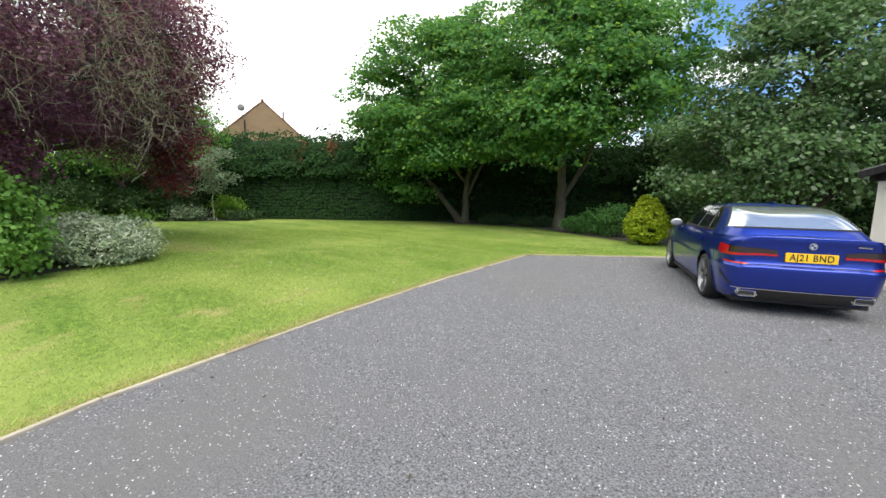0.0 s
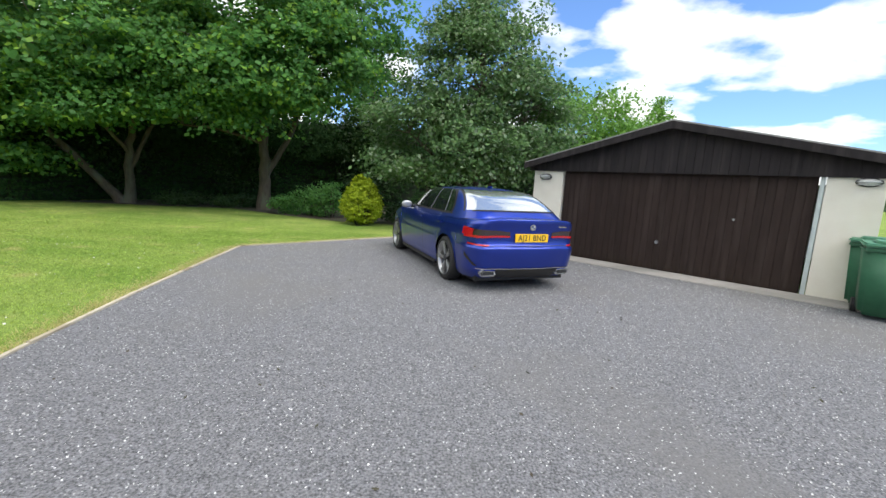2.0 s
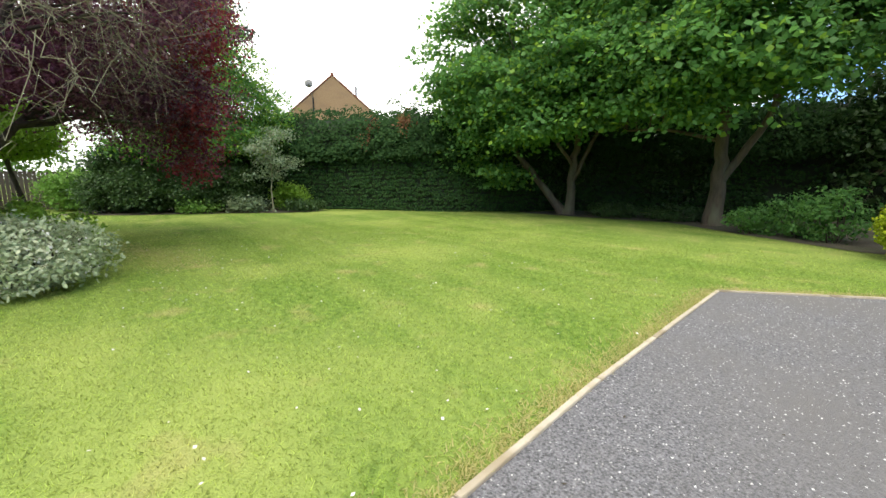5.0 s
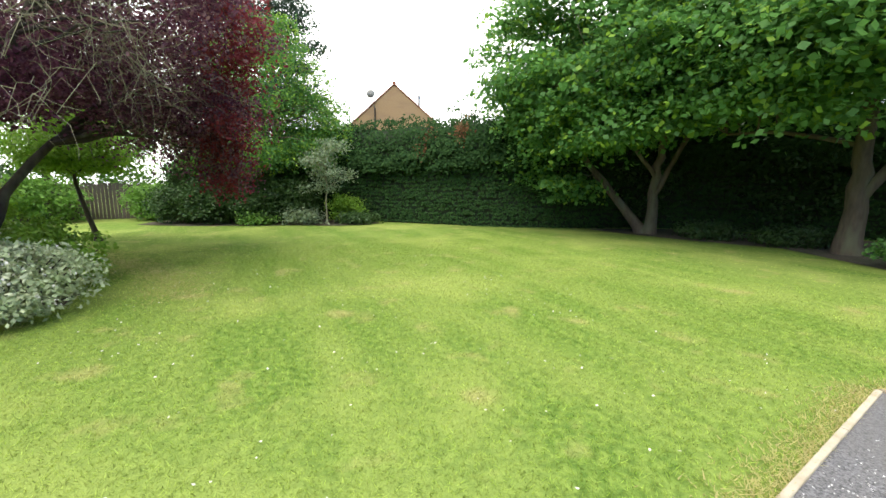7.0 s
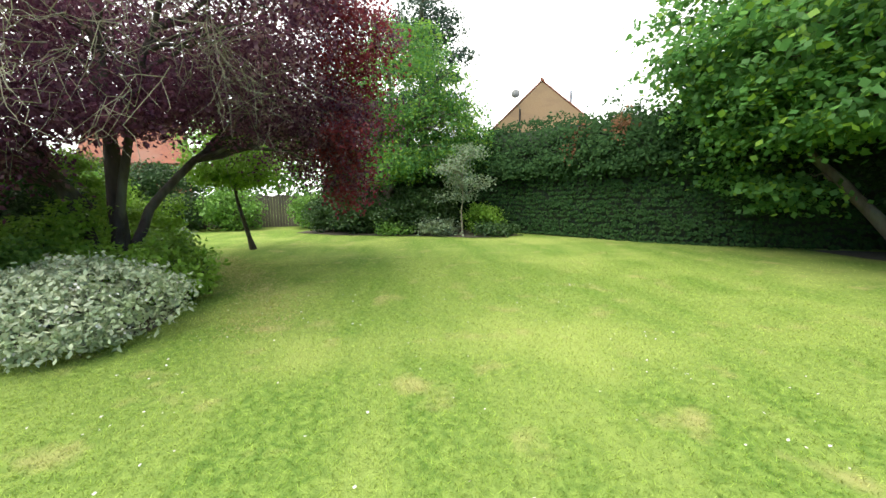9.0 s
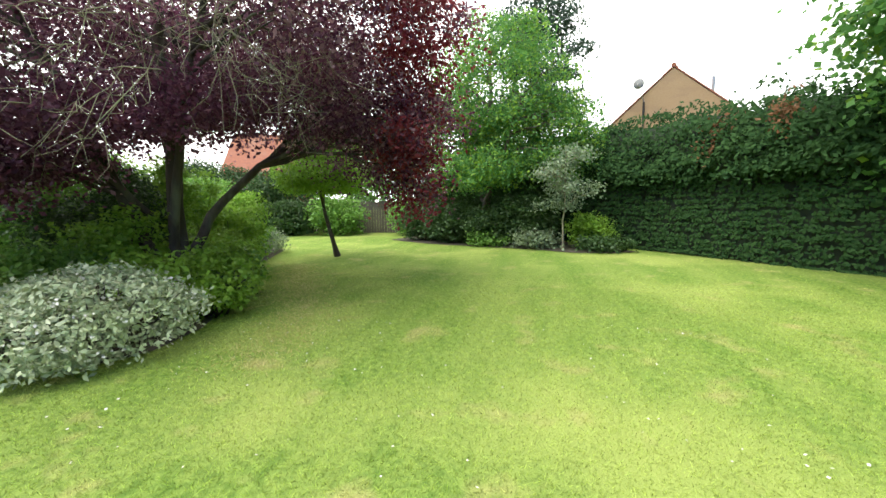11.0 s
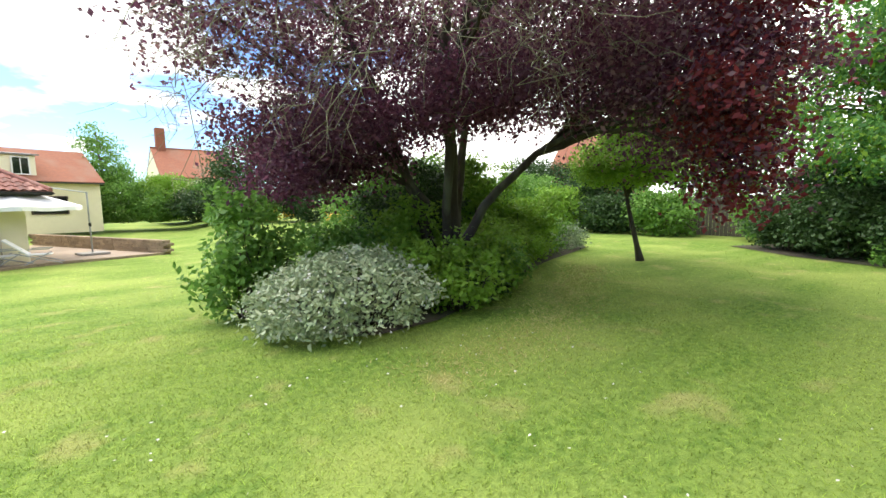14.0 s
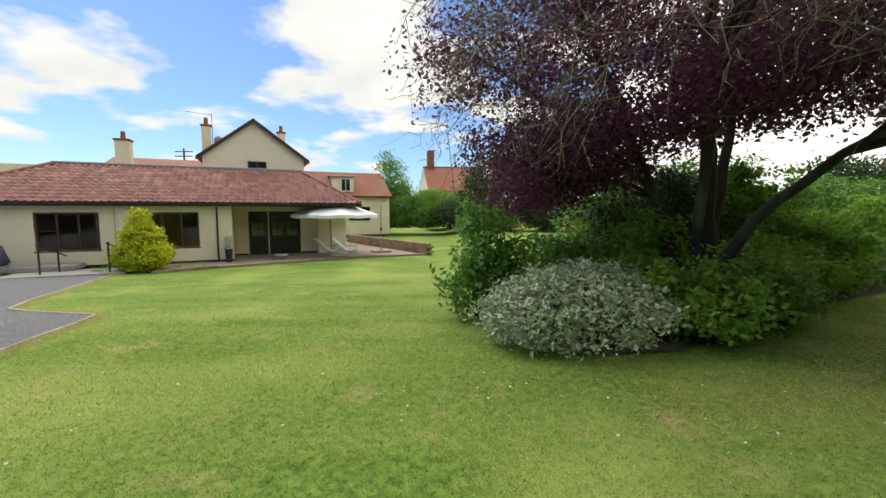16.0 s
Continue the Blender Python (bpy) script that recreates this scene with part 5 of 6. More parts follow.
part("wing_end_wall", prism_x([(14.252, 0.2), (20.0, 0.2), (20.0, 3.3), (17.1, 5.05), (14.252, 3.3)], 11.40, 11.64), RENDER_CREAM, wing)
part("wing_roof", prism_x([(13.6, 3.22), (17.1, 5.30), (20.6, 3.22), (20.6, 3.30), (17.1, 5.42), (13.6, 3.32)], 4.0, 11.8), TILE_O, wing, "orange clay tiled roof")
part("wing_gutter", boxed(4.9, 11.8, 13.52, 13.60, 3.20, 3.29, 0.02), BLACK, wing)
part("dormer", prism_x([(14.15, 3.5), (16.8, 3.5), (16.8, 5.05), (14.15, 4.78)], 7.2, 8.75), RENDER_GABLE, wing, "lead-sided flat dormer")
part("dormer_roof", prism_x([(13.95, 4.78), (17.0, 5.08), (17.0, 5.14), (13.95, 4.86)], 7.05, 8.9), RIDGE, wing)
dwn = part("window", frame_bm(7.7, 8.5, 3.66, 4.7, 14.06, 14.14, 0.07), WHITE, wing, "white dormer window")
part("pane", boxed(7.76, 8.44, 14.10, 14.106, 3.72, 4.64), CARGLASS, dwn)
part("mullion", boxed(8.08, 8.12, 14.065, 14.135, 3.732, 4.628, 0.003), WHITE, dwn)
wn2 = part("window", frame_bm(8.3, 10.0, 1.35, 2.45, 13.93, 13.99, 0.06), DARKWOOD, wing, "dark brown window")
part("pane", boxed(8.36, 9.94, 13.96, 13.966, 1.41, 2.39), CARGLASS, wn2)

# things on the terrace
def hplace(x, y, z, rz=0):
    return HI @ pose(x, y, z, 0, 0, rz)


# cantilever parasol
PX, PY = 7.3, 1.1
para = empty("parasol", hplace(PX, PY, 0.05), "open white cantilever parasol on the terrace", "parasol")
part("base", boxed(-0.45, 0.45, -0.45, 0.45, 0.0, 0.08, 0.02), CONCRETE, para)
part("pole", cyled((0, 0, 0.08), (0, 0, 2.45), 0.03), STEEL, para, "grey metal pole")
part("arm", cyled((0, 0, 2.42), (-2.3, -0.3, 2.78), 0.02), STEEL, para)
part("crank", boxed(-0.04, 0.04, -0.05, 0.02, 1.1, 1.25, 0.01), BLACK, para)
cx0, R0 = Vector((-2.3, -0.3, 0)), 2.05
rows = []
for k, (r, zz) in enumerate(((0.02, 2.74), (0.22, 2.66), (0.25, 2.62), (0.7, 2.42), (1.3, 2.19), (2.05, 1.93), (2.06, 1.79), (2.04, 1.795), (2.03, 1.915), (1.2, 2.18), (0.02, 2.70))):
    rows.append([])
    for a in np.linspace(0, 2 * np.pi, 64, endpoint=False):
        q = r * math.cos(math.pi / 8) / math.cos((a % (math.pi / 4)) - math.pi / 8)
        rows[-1].append((cx0.x + q * math.cos(a), cx0.y + q * math.sin(a), zz - 0.035 * (r / R0) * (1 - math.cos(8 * a)) / 2))
obj("canopy", grid_mesh("canopy", rows, close_u=True), CANVAS, para, None, "white canvas canopy with valance")
for k in range(8):
    a = k * math.pi / 4
    part("rib", cyled((cx0.x, cx0.y, 2.62), (cx0.x + 1.9 * math.cos(a), cx0.y + 1.9 * math.sin(a), 1.88), 0.012, seg=6), STEEL, para)


def lounge_chair(m, label):
    c = empty("deck_chair", m, label, "chair", "terrace chairs")
    for s in (-1, 1):
        part("rail", cyled((s * 0.27, -0.6, 0.05), (s * 0.27, 0.5, 0.42), 0.016, seg=8), STEEL, c)
        part("leg", cyled((s * 0.27, 0.35, 0.0), (s * 0.27, -0.3, 0.40), 0.016, seg=8), STEEL, c)
        part("arm_rest", boxed(s * 0.29 - 0.025, s * 0.29 + 0.025, -0.35, 0.2, 0.52, 0.55, 0.01), STEEL, c)
    part("seat", boxed(-0.25, 0.25, -0.35, 0.2, 0.33, 0.36, 0.012), CANVAS, c)
    bm = boxed(-0.25, 0.25, -0.02, 0.02, 0.0, 0.78, 0.012)
    bmesh.ops.rotate(bm, verts=bm.verts, cent=(0, 0, 0), matrix=Matrix.Rotation(radians(-48), 3, "X"))
    bmesh.ops.translate(bm, verts=bm.verts, vec=(0, 0.2, 0.35))
    part("backrest", bm, CANVAS, c, "pale reclined backrest")
    return c


lc = lounge_chair(hplace(5.35, -0.75, 0.055, 70), "reclined pale garden chair under the parasol")
copy_thing(lc, hplace(4.6, -0.45, 0.055, 100))
tbl = empty("low_table", hplace(2.45, -0.2, 0.055), "small low white terrace table", "table")
part("tabletop", cyled((0, 0, 0.16), (0, 0, 0.2), 0.25, seg=20), WHITE, tbl)
for k in range(3):
    part("leg", cyled((0, 0, 0.165), (0.18 * math.cos(k * 2.1), 0.18 * math.sin(k * 2.1), 0.0), 0.015, seg=6), STEEL, tbl)
urn = empty("plant_urn", hplace(0.42, -0.42, 0.05), "dark planter with white flowers by the wall", "planter")
part("pot", cyled((0, 0, 0), (0, 0, 0.55), 0.11, 0.15, 16), BLACK, urn)
part("rim", cyled((0, 0, 0.55), (0, 0, 0.59), 0.19, 0.19, 16), CONCRETE, urn)
rg = np.random.default_rng(31)
obj("flowers", quads_mesh("flowers", foliage(rg, [(0, 0, 0.85, 0.12, 0.12, 0.3)], 30, 10, 0.06, 0.06)[0]), L_SILVER, urn)

# ramp slab with black handrails, and a covered barbecue
slab = obj("pavement_ramp", boxed_me("pavement_ramp", -5.9, -2.6, -2.55, -1.0, -0.08, 0.10, 0.02), CONCRETE, None, HI, "concrete step slab by the drive", "step", kind="structure")
part("upper_step", boxed(-6.6, -4.3, -1.35, -0.25, 0.1, 0.26, 0.02), CONCRETE, slab)


def handrail(m, label):
    h = empty("handrail", m, label, "handrail", "ramp handrails")
    for x in (0, 0.62):
        part("post", cyled((x, 0, 0), (x, 0, 0.95 - 0.28 * x), 0.028, seg=10), BLACK, h)
    part("rail", cyled((-0.06, 0, 0.98), (0.9, 0, 0.52), 0.024, seg=10), BLACK, h)
    bm = bmesh.new()
    bmesh.ops.create_uvsphere(bm, u_segments=12, v_segments=8, radius=0.05, matrix=pose(0, 0, 0.98))
    part("finial", bm, BLACK, h)
    return h


hr = handrail(hplace(-4.95, -2.1, 0.10, 60), "black metal handrail beside the concrete step")
copy_thing(hr, hplace(-3.1, -2.2, 0.10, 60))
bbq = empty("covered_barbecue", hplace(-6.9, -1.1, 0.0), "barbecue under a dark grey cover", "barbecue")
bm = boxed(-0.75, 0.75, -0.35, 0.35, 0.35, 1.05, 0.06)
for v in bm.verts:
    if v.co.z > 0.9:
        v.co.x *= 0.8
        v.co.y *= 0.75
smooth(part("cover", bm, CLOTH_G, bbq))
part("skirt", boxed(-0.7, 0.7, -0.32, 0.32, 0.0, 0.345, 0.02), CONCRETE, bbq)


# ---- neighbours' houses ----
def gable_house(m, w, eave, apex, depth, wallm, roofm, label, brick_parts=None):
    """A plain pitched house, its gable end on x at y=0."""
    h = empty("neighbour_house", m, label, "house")
    part("gable_wall", prism([(-w / 2, 0), (w / 2, 0), (w / 2, eave), (0, apex), (-w / 2, eave)], 0.0, 0.25), wallm, h)
    part("side_wall", boxed(-w / 2, -w / 2 + 0.25, 0.252, depth, 0, eave), wallm, h)
    part("side_wall", boxed(w / 2 - 0.25, w / 2, 0.252, depth, 0, eave), wallm, h)
    part("rear_wall", prism([(-w / 2 + 0.252, 0), (w / 2 - 0.252, 0), (w / 2 - 0.252, eave), (0, apex - 0.1), (-w / 2 + 0.252, eave)], depth - 0.25, depth), wallm, h)
    k = (apex - eave) / (w / 2)
    for s in (-1, 1):
        xe = s * (w / 2 + 0.3)
        part("roof", prism([(xe, eave - 0.3 * k + 0.03), (0, apex + 0.03), (0, apex + 0.09), (xe, eave - 0.3 * k + 0.09)], -0.03, depth + 0.1), roofm, h, "tiled roof slope")
    part("ridge", cyled((0, -0.05, apex + 0.09), (0, depth + 0.1, apex + 0.09), 0.08, seg=10), roofm, h)
    return h


nb = gable_house(pose(-25.3, 12.35, 0, 0, 0, 66), 11.0, 1.95, 6.75, 9.0, BRICK_T, TILE_O, "tan brick gable of the house behind the hedge")
dish(nb, pose(-1.15, -0.35, 6.25, 0, 0, 0), 0.20)
part("flue", cyled((1.2, 1.5, 5.6), (1.2, 1.5, 6.55), 0.06, seg=10), STEEL, nb)
part("bracket", cyled((-1.15, -0.3, 6.0), (-1.0, 0.02, 5.6), 0.02, seg=6), STEEL, nb)
part("pipe", cyled((-1.0, -0.04, 3.8), (-1.0, -0.04, 5.6), 0.04, seg=8), BLACK, nb)
nb2 = gable_house(pose(-7.4, -38.0, 0.3, 0, 0, 100), 7.0, 3.4, 5.9, 6.0, RENDER_CREAM, TILE_O, "cottage with an orange clay roof beyond the lawn")
part("chimney", boxed(-0.4, 0.4, 0.4, 1.1, 5.4, 7.7, 0.02), BRICK_R, nb2)
part("window", boxed(2.0, 3.0, -0.02, 0.0, 1.2, 2.4, 0.005), CARGLASS, nb2)
nb3 = gable_house(pose(-33.0, -13.5, 0, 0, 0, 20), 5.0, 3.9, 6.3, 5.0, BRICK_R, TILE_O, "red brick house behind the garden trees")
nbw = part("window", frame_bm(-0.62, 0.62, 2.7, 3.75, -0.05, 0.02, 0.07), WHITE, nb3, "white casement window")
part("pane", boxed(-0.56, 0.56, -0.02, -0.014, 2.76, 3.69), CARGLASS, nbw)
for xm in (-0.2, 0.2):
    part("mullion", boxed(xm - 0.03, xm + 0.03, -0.045, 0.015, 2.771, 3.679, 0.004), WHITE, nbw)
nb4 = gable_house(pose(13.5, -16.0, -0.5, 0, 0, 200), 7.0, 2.6, 4.4, 9.0, BRICK_T, RIDGE, "low tan house beyond the drive")
pole = empty("utility_pole", pose(19.5, -40.0, 0), "wooden pole carrying overhead wires", "pole")
part("post", cyled((0, 0, -0.6), (0, 0, 8.5), 0.13, 0.09, 10), WOOD_F, pole)
for k in range(2):
    part("crossarm", boxed(-1.0, 1.0, -0.05, 0.05, 7.6 + 0.5 * k, 7.7 + 0.5 * k, 0.01), WOOD_F, pole)

# ---- hedge ----
def hedge_run():
    rg = np.random.default_rng(11)
    hedge = empty("hedge", Matrix(), "tall dark conifer hedge, clipped below and shaggy above", "hedge")
    line = np.array(curve_through(HEDGE, 0.4))
    tang = unit(np.gradient(line, axis=0))
    nrm = np.stack([tang[:, 1], -tang[:, 0]], 1)          # towards the garden
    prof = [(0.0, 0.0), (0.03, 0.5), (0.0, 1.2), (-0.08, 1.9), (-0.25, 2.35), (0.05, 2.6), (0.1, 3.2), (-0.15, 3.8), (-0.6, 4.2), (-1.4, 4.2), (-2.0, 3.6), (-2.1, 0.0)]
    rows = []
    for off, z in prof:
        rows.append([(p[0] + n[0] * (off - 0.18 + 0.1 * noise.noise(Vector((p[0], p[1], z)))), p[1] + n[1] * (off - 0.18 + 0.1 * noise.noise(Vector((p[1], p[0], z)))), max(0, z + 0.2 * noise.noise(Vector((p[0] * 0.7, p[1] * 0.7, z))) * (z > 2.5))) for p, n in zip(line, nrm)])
    # near-black sheet behind the sprays: the hedge's inner shade put into a colour
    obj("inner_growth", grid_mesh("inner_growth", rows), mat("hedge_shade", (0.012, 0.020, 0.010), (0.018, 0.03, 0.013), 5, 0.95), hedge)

    def on_face(n, z0, z1, jit):
        i = rg.integers(0, len(line) - 1, n)
        t = rg.uniform(0, 1, n)[:, None]
        p = line[i] * (1 - t) + line[i + 1] * t
        z = rg.uniform(z0, z1, n)
        off = np.interp(z, [q[1] for q in prof[:8]], [q[0] for q in prof[:8]]) + rg.normal(0, jit, n)
        xy = p + nrm[i] * off[:, None]
        return np.stack([xy[:, 0], xy[:, 1], z], 1), np.stack([nrm[i][:, 0], nrm[i][:, 1], np.full(n, 0.5)], 1)

    # clipped face: tufts in ragged level courses with shadowed joints
    step = np.linalg.norm(np.diff(line, axis=0), axis=1)
    run = np.concatenate([[0], np.cumsum(step)])
    cs, cz = [], []
    for r, z in enumerate(np.arange(0.07, 2.40, 0.145)):
        a = np.arange(0.15 * (r % 2), run[-1], 0.30)
        cs.append(a + rg.normal(0, 0.07, len(a)))
        cz.append(z + rg.normal(0, 0.022, len(a)) + 0.03 * np.sin(a * 0.9 + r))
    cs, cz = np.clip(np.concatenate(cs), 0, run[-1] - 0.01), np.concatenate(cz)
    keep = rg.uniform(0, 1, len(cs)) < np.where(cs < 26, 1.0, 0.55)
    cs, cz = cs[keep], cz[keep]
    per = 15
    u, w = rg.uniform(-0.19, 0.19, (len(cs), per)), rg.uniform(-0.055, 0.06, (len(cs), per))
    ss = np.clip(cs[:, None] + u, 0, run[-1]).ravel()
    zz = np.clip((cz[:, None] + w - 0.5 * u * u).ravel(), 0.02, 2.45)
    px, py = np.interp(ss, run, line[:, 0]), np.interp(ss, run, line[:, 1])
    nx, ny = np.interp(ss, run, nrm[:, 0]), np.interp(ss, run, nrm[:, 1])
    off = np.interp(zz, [q[1] for q in prof[:8]], [q[0] for q in prof[:8]]) + 0.11 * (1 - (u / 0.24) ** 2).ravel() - 0.9 * np.abs(w.ravel()) + rg.normal(0, 0.018, len(ss)) - 0.02
    at = np.stack([px + nx * off, py + ny * off, zz], 1)
    face = np.stack([nx, ny, 0.35 + 6.0 * w.ravel()], 1)
    obj("clipped_face", quads_mesh("clipped_face", leaves(rg, at, face, 0.115, 0.6, 0.1, 0.35)), L_HEDGE, hedge, None, "dense clipped dark green face")
    # shaggy top: drooping clumps
    c, f = on_face(1700, 2.45, 4.1, 0.22)
    top, ft = on_face(900, 3.7, 4.2, 0.1)
    top -= np.concatenate([ft[:, :2] * rg.uniform(0.3, 1.6, (900, 1)), np.zeros((900, 1))], 1)
    top[:, 2] = 4.15 + 0.28 * rg.normal(0, 1, 900)
    c, f = np.concatenate([c, top]), np.concatenate([f, ft])
    off = rg.normal(0, 1, (len(c), 40, 3)) * np.array((0.27, 0.27, 0.075))
    off[..., 2] -= 0.35 * np.hypot(off[..., 0], off[..., 1])
    at = (c[:, None] + off).reshape(-1, 3)
    lv = leaves(rg, at, np.repeat(f, 40, 0), 0.145, 0.5, 0.1, 0.45)
    obj("shaggy_top", quads_mesh("shaggy_top", lv), L_HEDGE, hedge, None, "loose untrimmed upper growth")
    sc, sf = on_face(10, 3.3, 3.9, 0.2)
    sc[:, 0], sc[:, 1] = np.repeat([-20.6, -19.3], 5), np.repeat([12.25, 13.3], 5)
    sc += rg.normal(0, 0.18, (10, 3))
    at = (sc[:, None] + rg.normal(0, 0.16, (10, 30, 3))).reshape(-1, 3)
    obj("scorched_sprays", quads_mesh("scorched_sprays", leaves(rg, at, np.repeat(sf, 30, 0), 0.15, 0.5)), L_BRONZE, hedge, None, "rust-brown scorched sprays")


hedge_run()


# ---- trees ----
def tree(name, base, stems, blobs, leafm, barkm, label, seed, clumps, per, clump_r, size, branch=70, branch_r=0.05, category="tree", leaf2=None, second=0.0, tops=1.0, **kw):
    """Stems (lines of points with a thickness) from the base, limbs out to the leaf clumps, and the crown."""
    rg = np.random.default_rng(seed)
    t = empty(name, Matrix.Translation(base), label, category)
    lines, forks = [], []
    for pts, r0, r1 in stems:
        p = np.array(curve_through(pts, 0.35))
        p[1:-1] += rg.normal(0, 0.025, (len(p) - 2, 3))
        k = np.linspace(0, 1, len(p))
        rad = r0 + (r1 - r0) * k
        if pts[0][2] <= 0.05:
            rad = rad * (1 + 0.55 * np.exp(-k * 14))
        lines.append((p, rad))
        forks += [(q, r) for q, r, kk in zip(p, rad, k) if kk > 0.35 * tops]
    lv, c = foliage(rg, blobs, clumps, per, clump_r, size, **kw)
    fk = np.array([f[0] for f in forks])
    for q in c[rg.permutation(len(c))[:branch]]:
        d = np.linalg.norm(fk - q, axis=1) + 1.2 * np.maximum(0, fk[:, 2] - q[2] + 0.3)
        i = int(np.argmin(d))
        ln = np.linalg.norm(q - fk[i])
        lines.append((bow(rg, fk[i], q, 0.10, 7), np.linspace(min(forks[i][1] * 0.7, branch_r * (0.6 + 0.25 * ln)), 0.008, 7)))
    obj("trunk", tubes_mesh("trunk", lines, 8), barkm, t, None, "bark-covered trunk and limbs")
    if leaf2 is not None:
        pick = rg.uniform(0, 1, len(lv)) < second
        obj("crown", quads_mesh("crown", lv[pick]), leaf2, t)
        lv = lv[~pick]
    obj("crown", quads_mesh("crown", lv), leafm, t, None, "leafy crown")
    return t


# broad maple with several leaning stems
MAPLE_1 = [([(0.12, 0, 0), (0.16, 0, 1.0), (0.2, 0.05, 2.0), (0.4, 0.1, 3.8), (0.5, 0, 7.0)], 0.17, 0.06), ([(-0.12, -0.08, 0), (-0.55, -0.36, 0.75), (-1.05, -0.7, 1.5), (-2.0, -1.2, 2.8), (-2.8, -1.6, 4.4)], 0.17, 0.05), ([(0.2, 0, 1.3), (0.5, 0.25, 2.2), (0.95, 0.5, 3.3), (1.7, 0.7, 5.2)], 0.10, 0.05), ([(0.2, 0, 2.0), (0.1, -1.2, 3.2), (0.3, -2.4, 4.2)], 0.08, 0.03)]
tree("maple_tree", (-14.25, 18.0, 0), MAPLE_1,
     [(0.2, 0, 6.8, 4.2, 4.0, 3.2), (-2.4, -1.8, 5.0, 2.6, 2.4, 1.9), (2.4, -1.0, 4.9, 2.6, 2.6, 1.5), (0.4, -2.6, 5.6, 3.0, 2.4, 1.7), (-2.2, -1.9, 2.3, 1.5, 1.2, 1.0), (-2.9, -2.0, 3.4, 1.6, 1.4, 1.3), (-2.7, -3.0, 6.4, 1.9, 1.9, 2.4), (-1.0, -2.4, 8.4, 2.2, 2.0, 1.6), (0.0, 0.5, 9.3, 2.6, 2.6, 2.0), (0.9, -2.8, 3.7, 1.9, 1.3, 0.7), (-0.9, -2.9, 3.4, 1.3, 1.0, 0.6)],
     L_MAPLE, BARK, "broad green maple with several leaning stems", 21, 860, 115, 0.58, 0.165, 90, 0.06, droop=0.45, flat=0.2, gaps=0.26, wild=0.45, aspect=0.85, up=0.65, leaf2=L_LIME, second=0.15)
tree("maple_tree", (-9.0, 18.7, 0), [([(0, 0, 0), (0.0, 0, 1.6), (0.05, 0, 3.6), (0.1, 0.1, 8.0)], 0.23, 0.07), ([(0.05, 0, 1.3), (0.65, 0.3, 2.5), (1.2, 0.5, 3.8), (1.9, 0.7, 6.0)], 0.13, 0.05), ([(0, 0, 2.6), (-1.2, -0.5, 3.0), (-2.6, -1.0, 3.1)], 0.07, 0.03)],
     [(0.3, 0, 7.6, 4.2, 4.0, 3.4), (-2.2, -1.6, 5.4, 2.4, 2.4, 1.6), (2.0, -1.8, 5.4, 2.4, 2.4, 1.7), (0.2, -2.6, 4.9, 2.6, 1.9, 1.3), (-1.2, -2.8, 4.1, 1.4, 1.2, 0.6), (0.3, 0.5, 10.6, 2.8, 2.8, 1.8), (3.4, 0.2, 7.2, 2.2, 2.2, 2.2), (0.2, -2.2, 3.6, 1.2, 1.0, 0.5)],
     L_MAPLE, BARK, "tall green maple with a pale forked trunk", 22, 780, 115, 0.58, 0.165, 90, 0.06, droop=0.45, flat=0.2, gaps=0.26, wild=0.45, aspect=0.85, up=0.65, leaf2=L_LIME, second=0.15)
tree("crab_apple_tree", (-0.6, 16.4, 0), [([(0, 0, 0), (0.1, 0, 1.2), (0.0, 0, 3.0), (0.1, 0, 6.2)], 0.16, 0.04), ([(0, 0, 0.9), (-1.0, -0.4, 2.0), (-2.2, -0.6, 3.0)], 0.09, 0.03), ([(0.1, 0, 1.0), (1.1, 0.1, 2.4), (1.8, 0.1, 4.6)], 0.09, 0.03)],
     [(0, 0, 4.4, 2.5, 2.5, 2.6), (-1.9, -0.6, 2.9, 1.9, 1.7, 1.4), (1.7, 0.1, 3.4, 1.6, 1.8, 2.0), (-0.6, -1.7, 2.6, 1.9, 1.0, 1.1), (0.1, 0, 6.7, 1.1, 1.1, 1.2), (1.7, 0.3, 6.2, 0.5, 0.5, 1.5), (-0.9, 0, 6.2, 0.8, 0.8, 1.1)],
     L_APPLE, BARK, "bushy crab apple tree beside the garage", 23, 900, 72, 0.36, 0.125, 90, 0.035, droop=0.3, flat=0.35, gaps=0.20, wild=0.5, aspect=0.72, leaf2=L_PALE, second=0.2)
tree("far_tree", (5.0, 25.0, 0), [([(0, 0, 0), (0, 0, 3), (0.1, 0, 6.0)], 0.2, 0.05)], [(0, 0, 4.4, 3.0, 3.0, 2.4), (3.0, 1.0, 3.6, 2.2, 2.2, 1.8)], L_GREEN, BARK, "rounded green tree behind the garage", 24, 420, 30, 0.45, 0.2, 20)
tree("conifer_tree", (13.0, 34.0, 0), [([(0, 0, 0), (0, 0, 4), (0, 0, 8.2)], 0.2, 0.02)], [(0, 0, 3.4, 2.2, 2.2, 2.0), (0, 0, 5.6, 1.3, 1.3, 1.5), (0, 0, 7.2, 0.6, 0.6, 1.2)], L_GREEN, BARK, "pointed conifer beyond the garage roof", 25, 260, 30, 0.35, 0.2, 10)
tree("climbing_shrub", (6.4, 7.4, 0), [([(0, 0, 0), (0, 0, 1.4), (0.1, 0, 2.6)], 0.06, 0.02)], [(0, 0, 2.0, 0.75, 0.75, 0.9), (-0.4, 0.3, 2.6, 0.5, 0.4, 0.4), (0.5, -0.4, 1.3, 0.6, 0.6, 0.6)], L_LIME, BARK, "leafy green shrub overhanging the garage corner", 26, 130, 30, 0.2, 0.09, 25, 0.02, category="shrub")

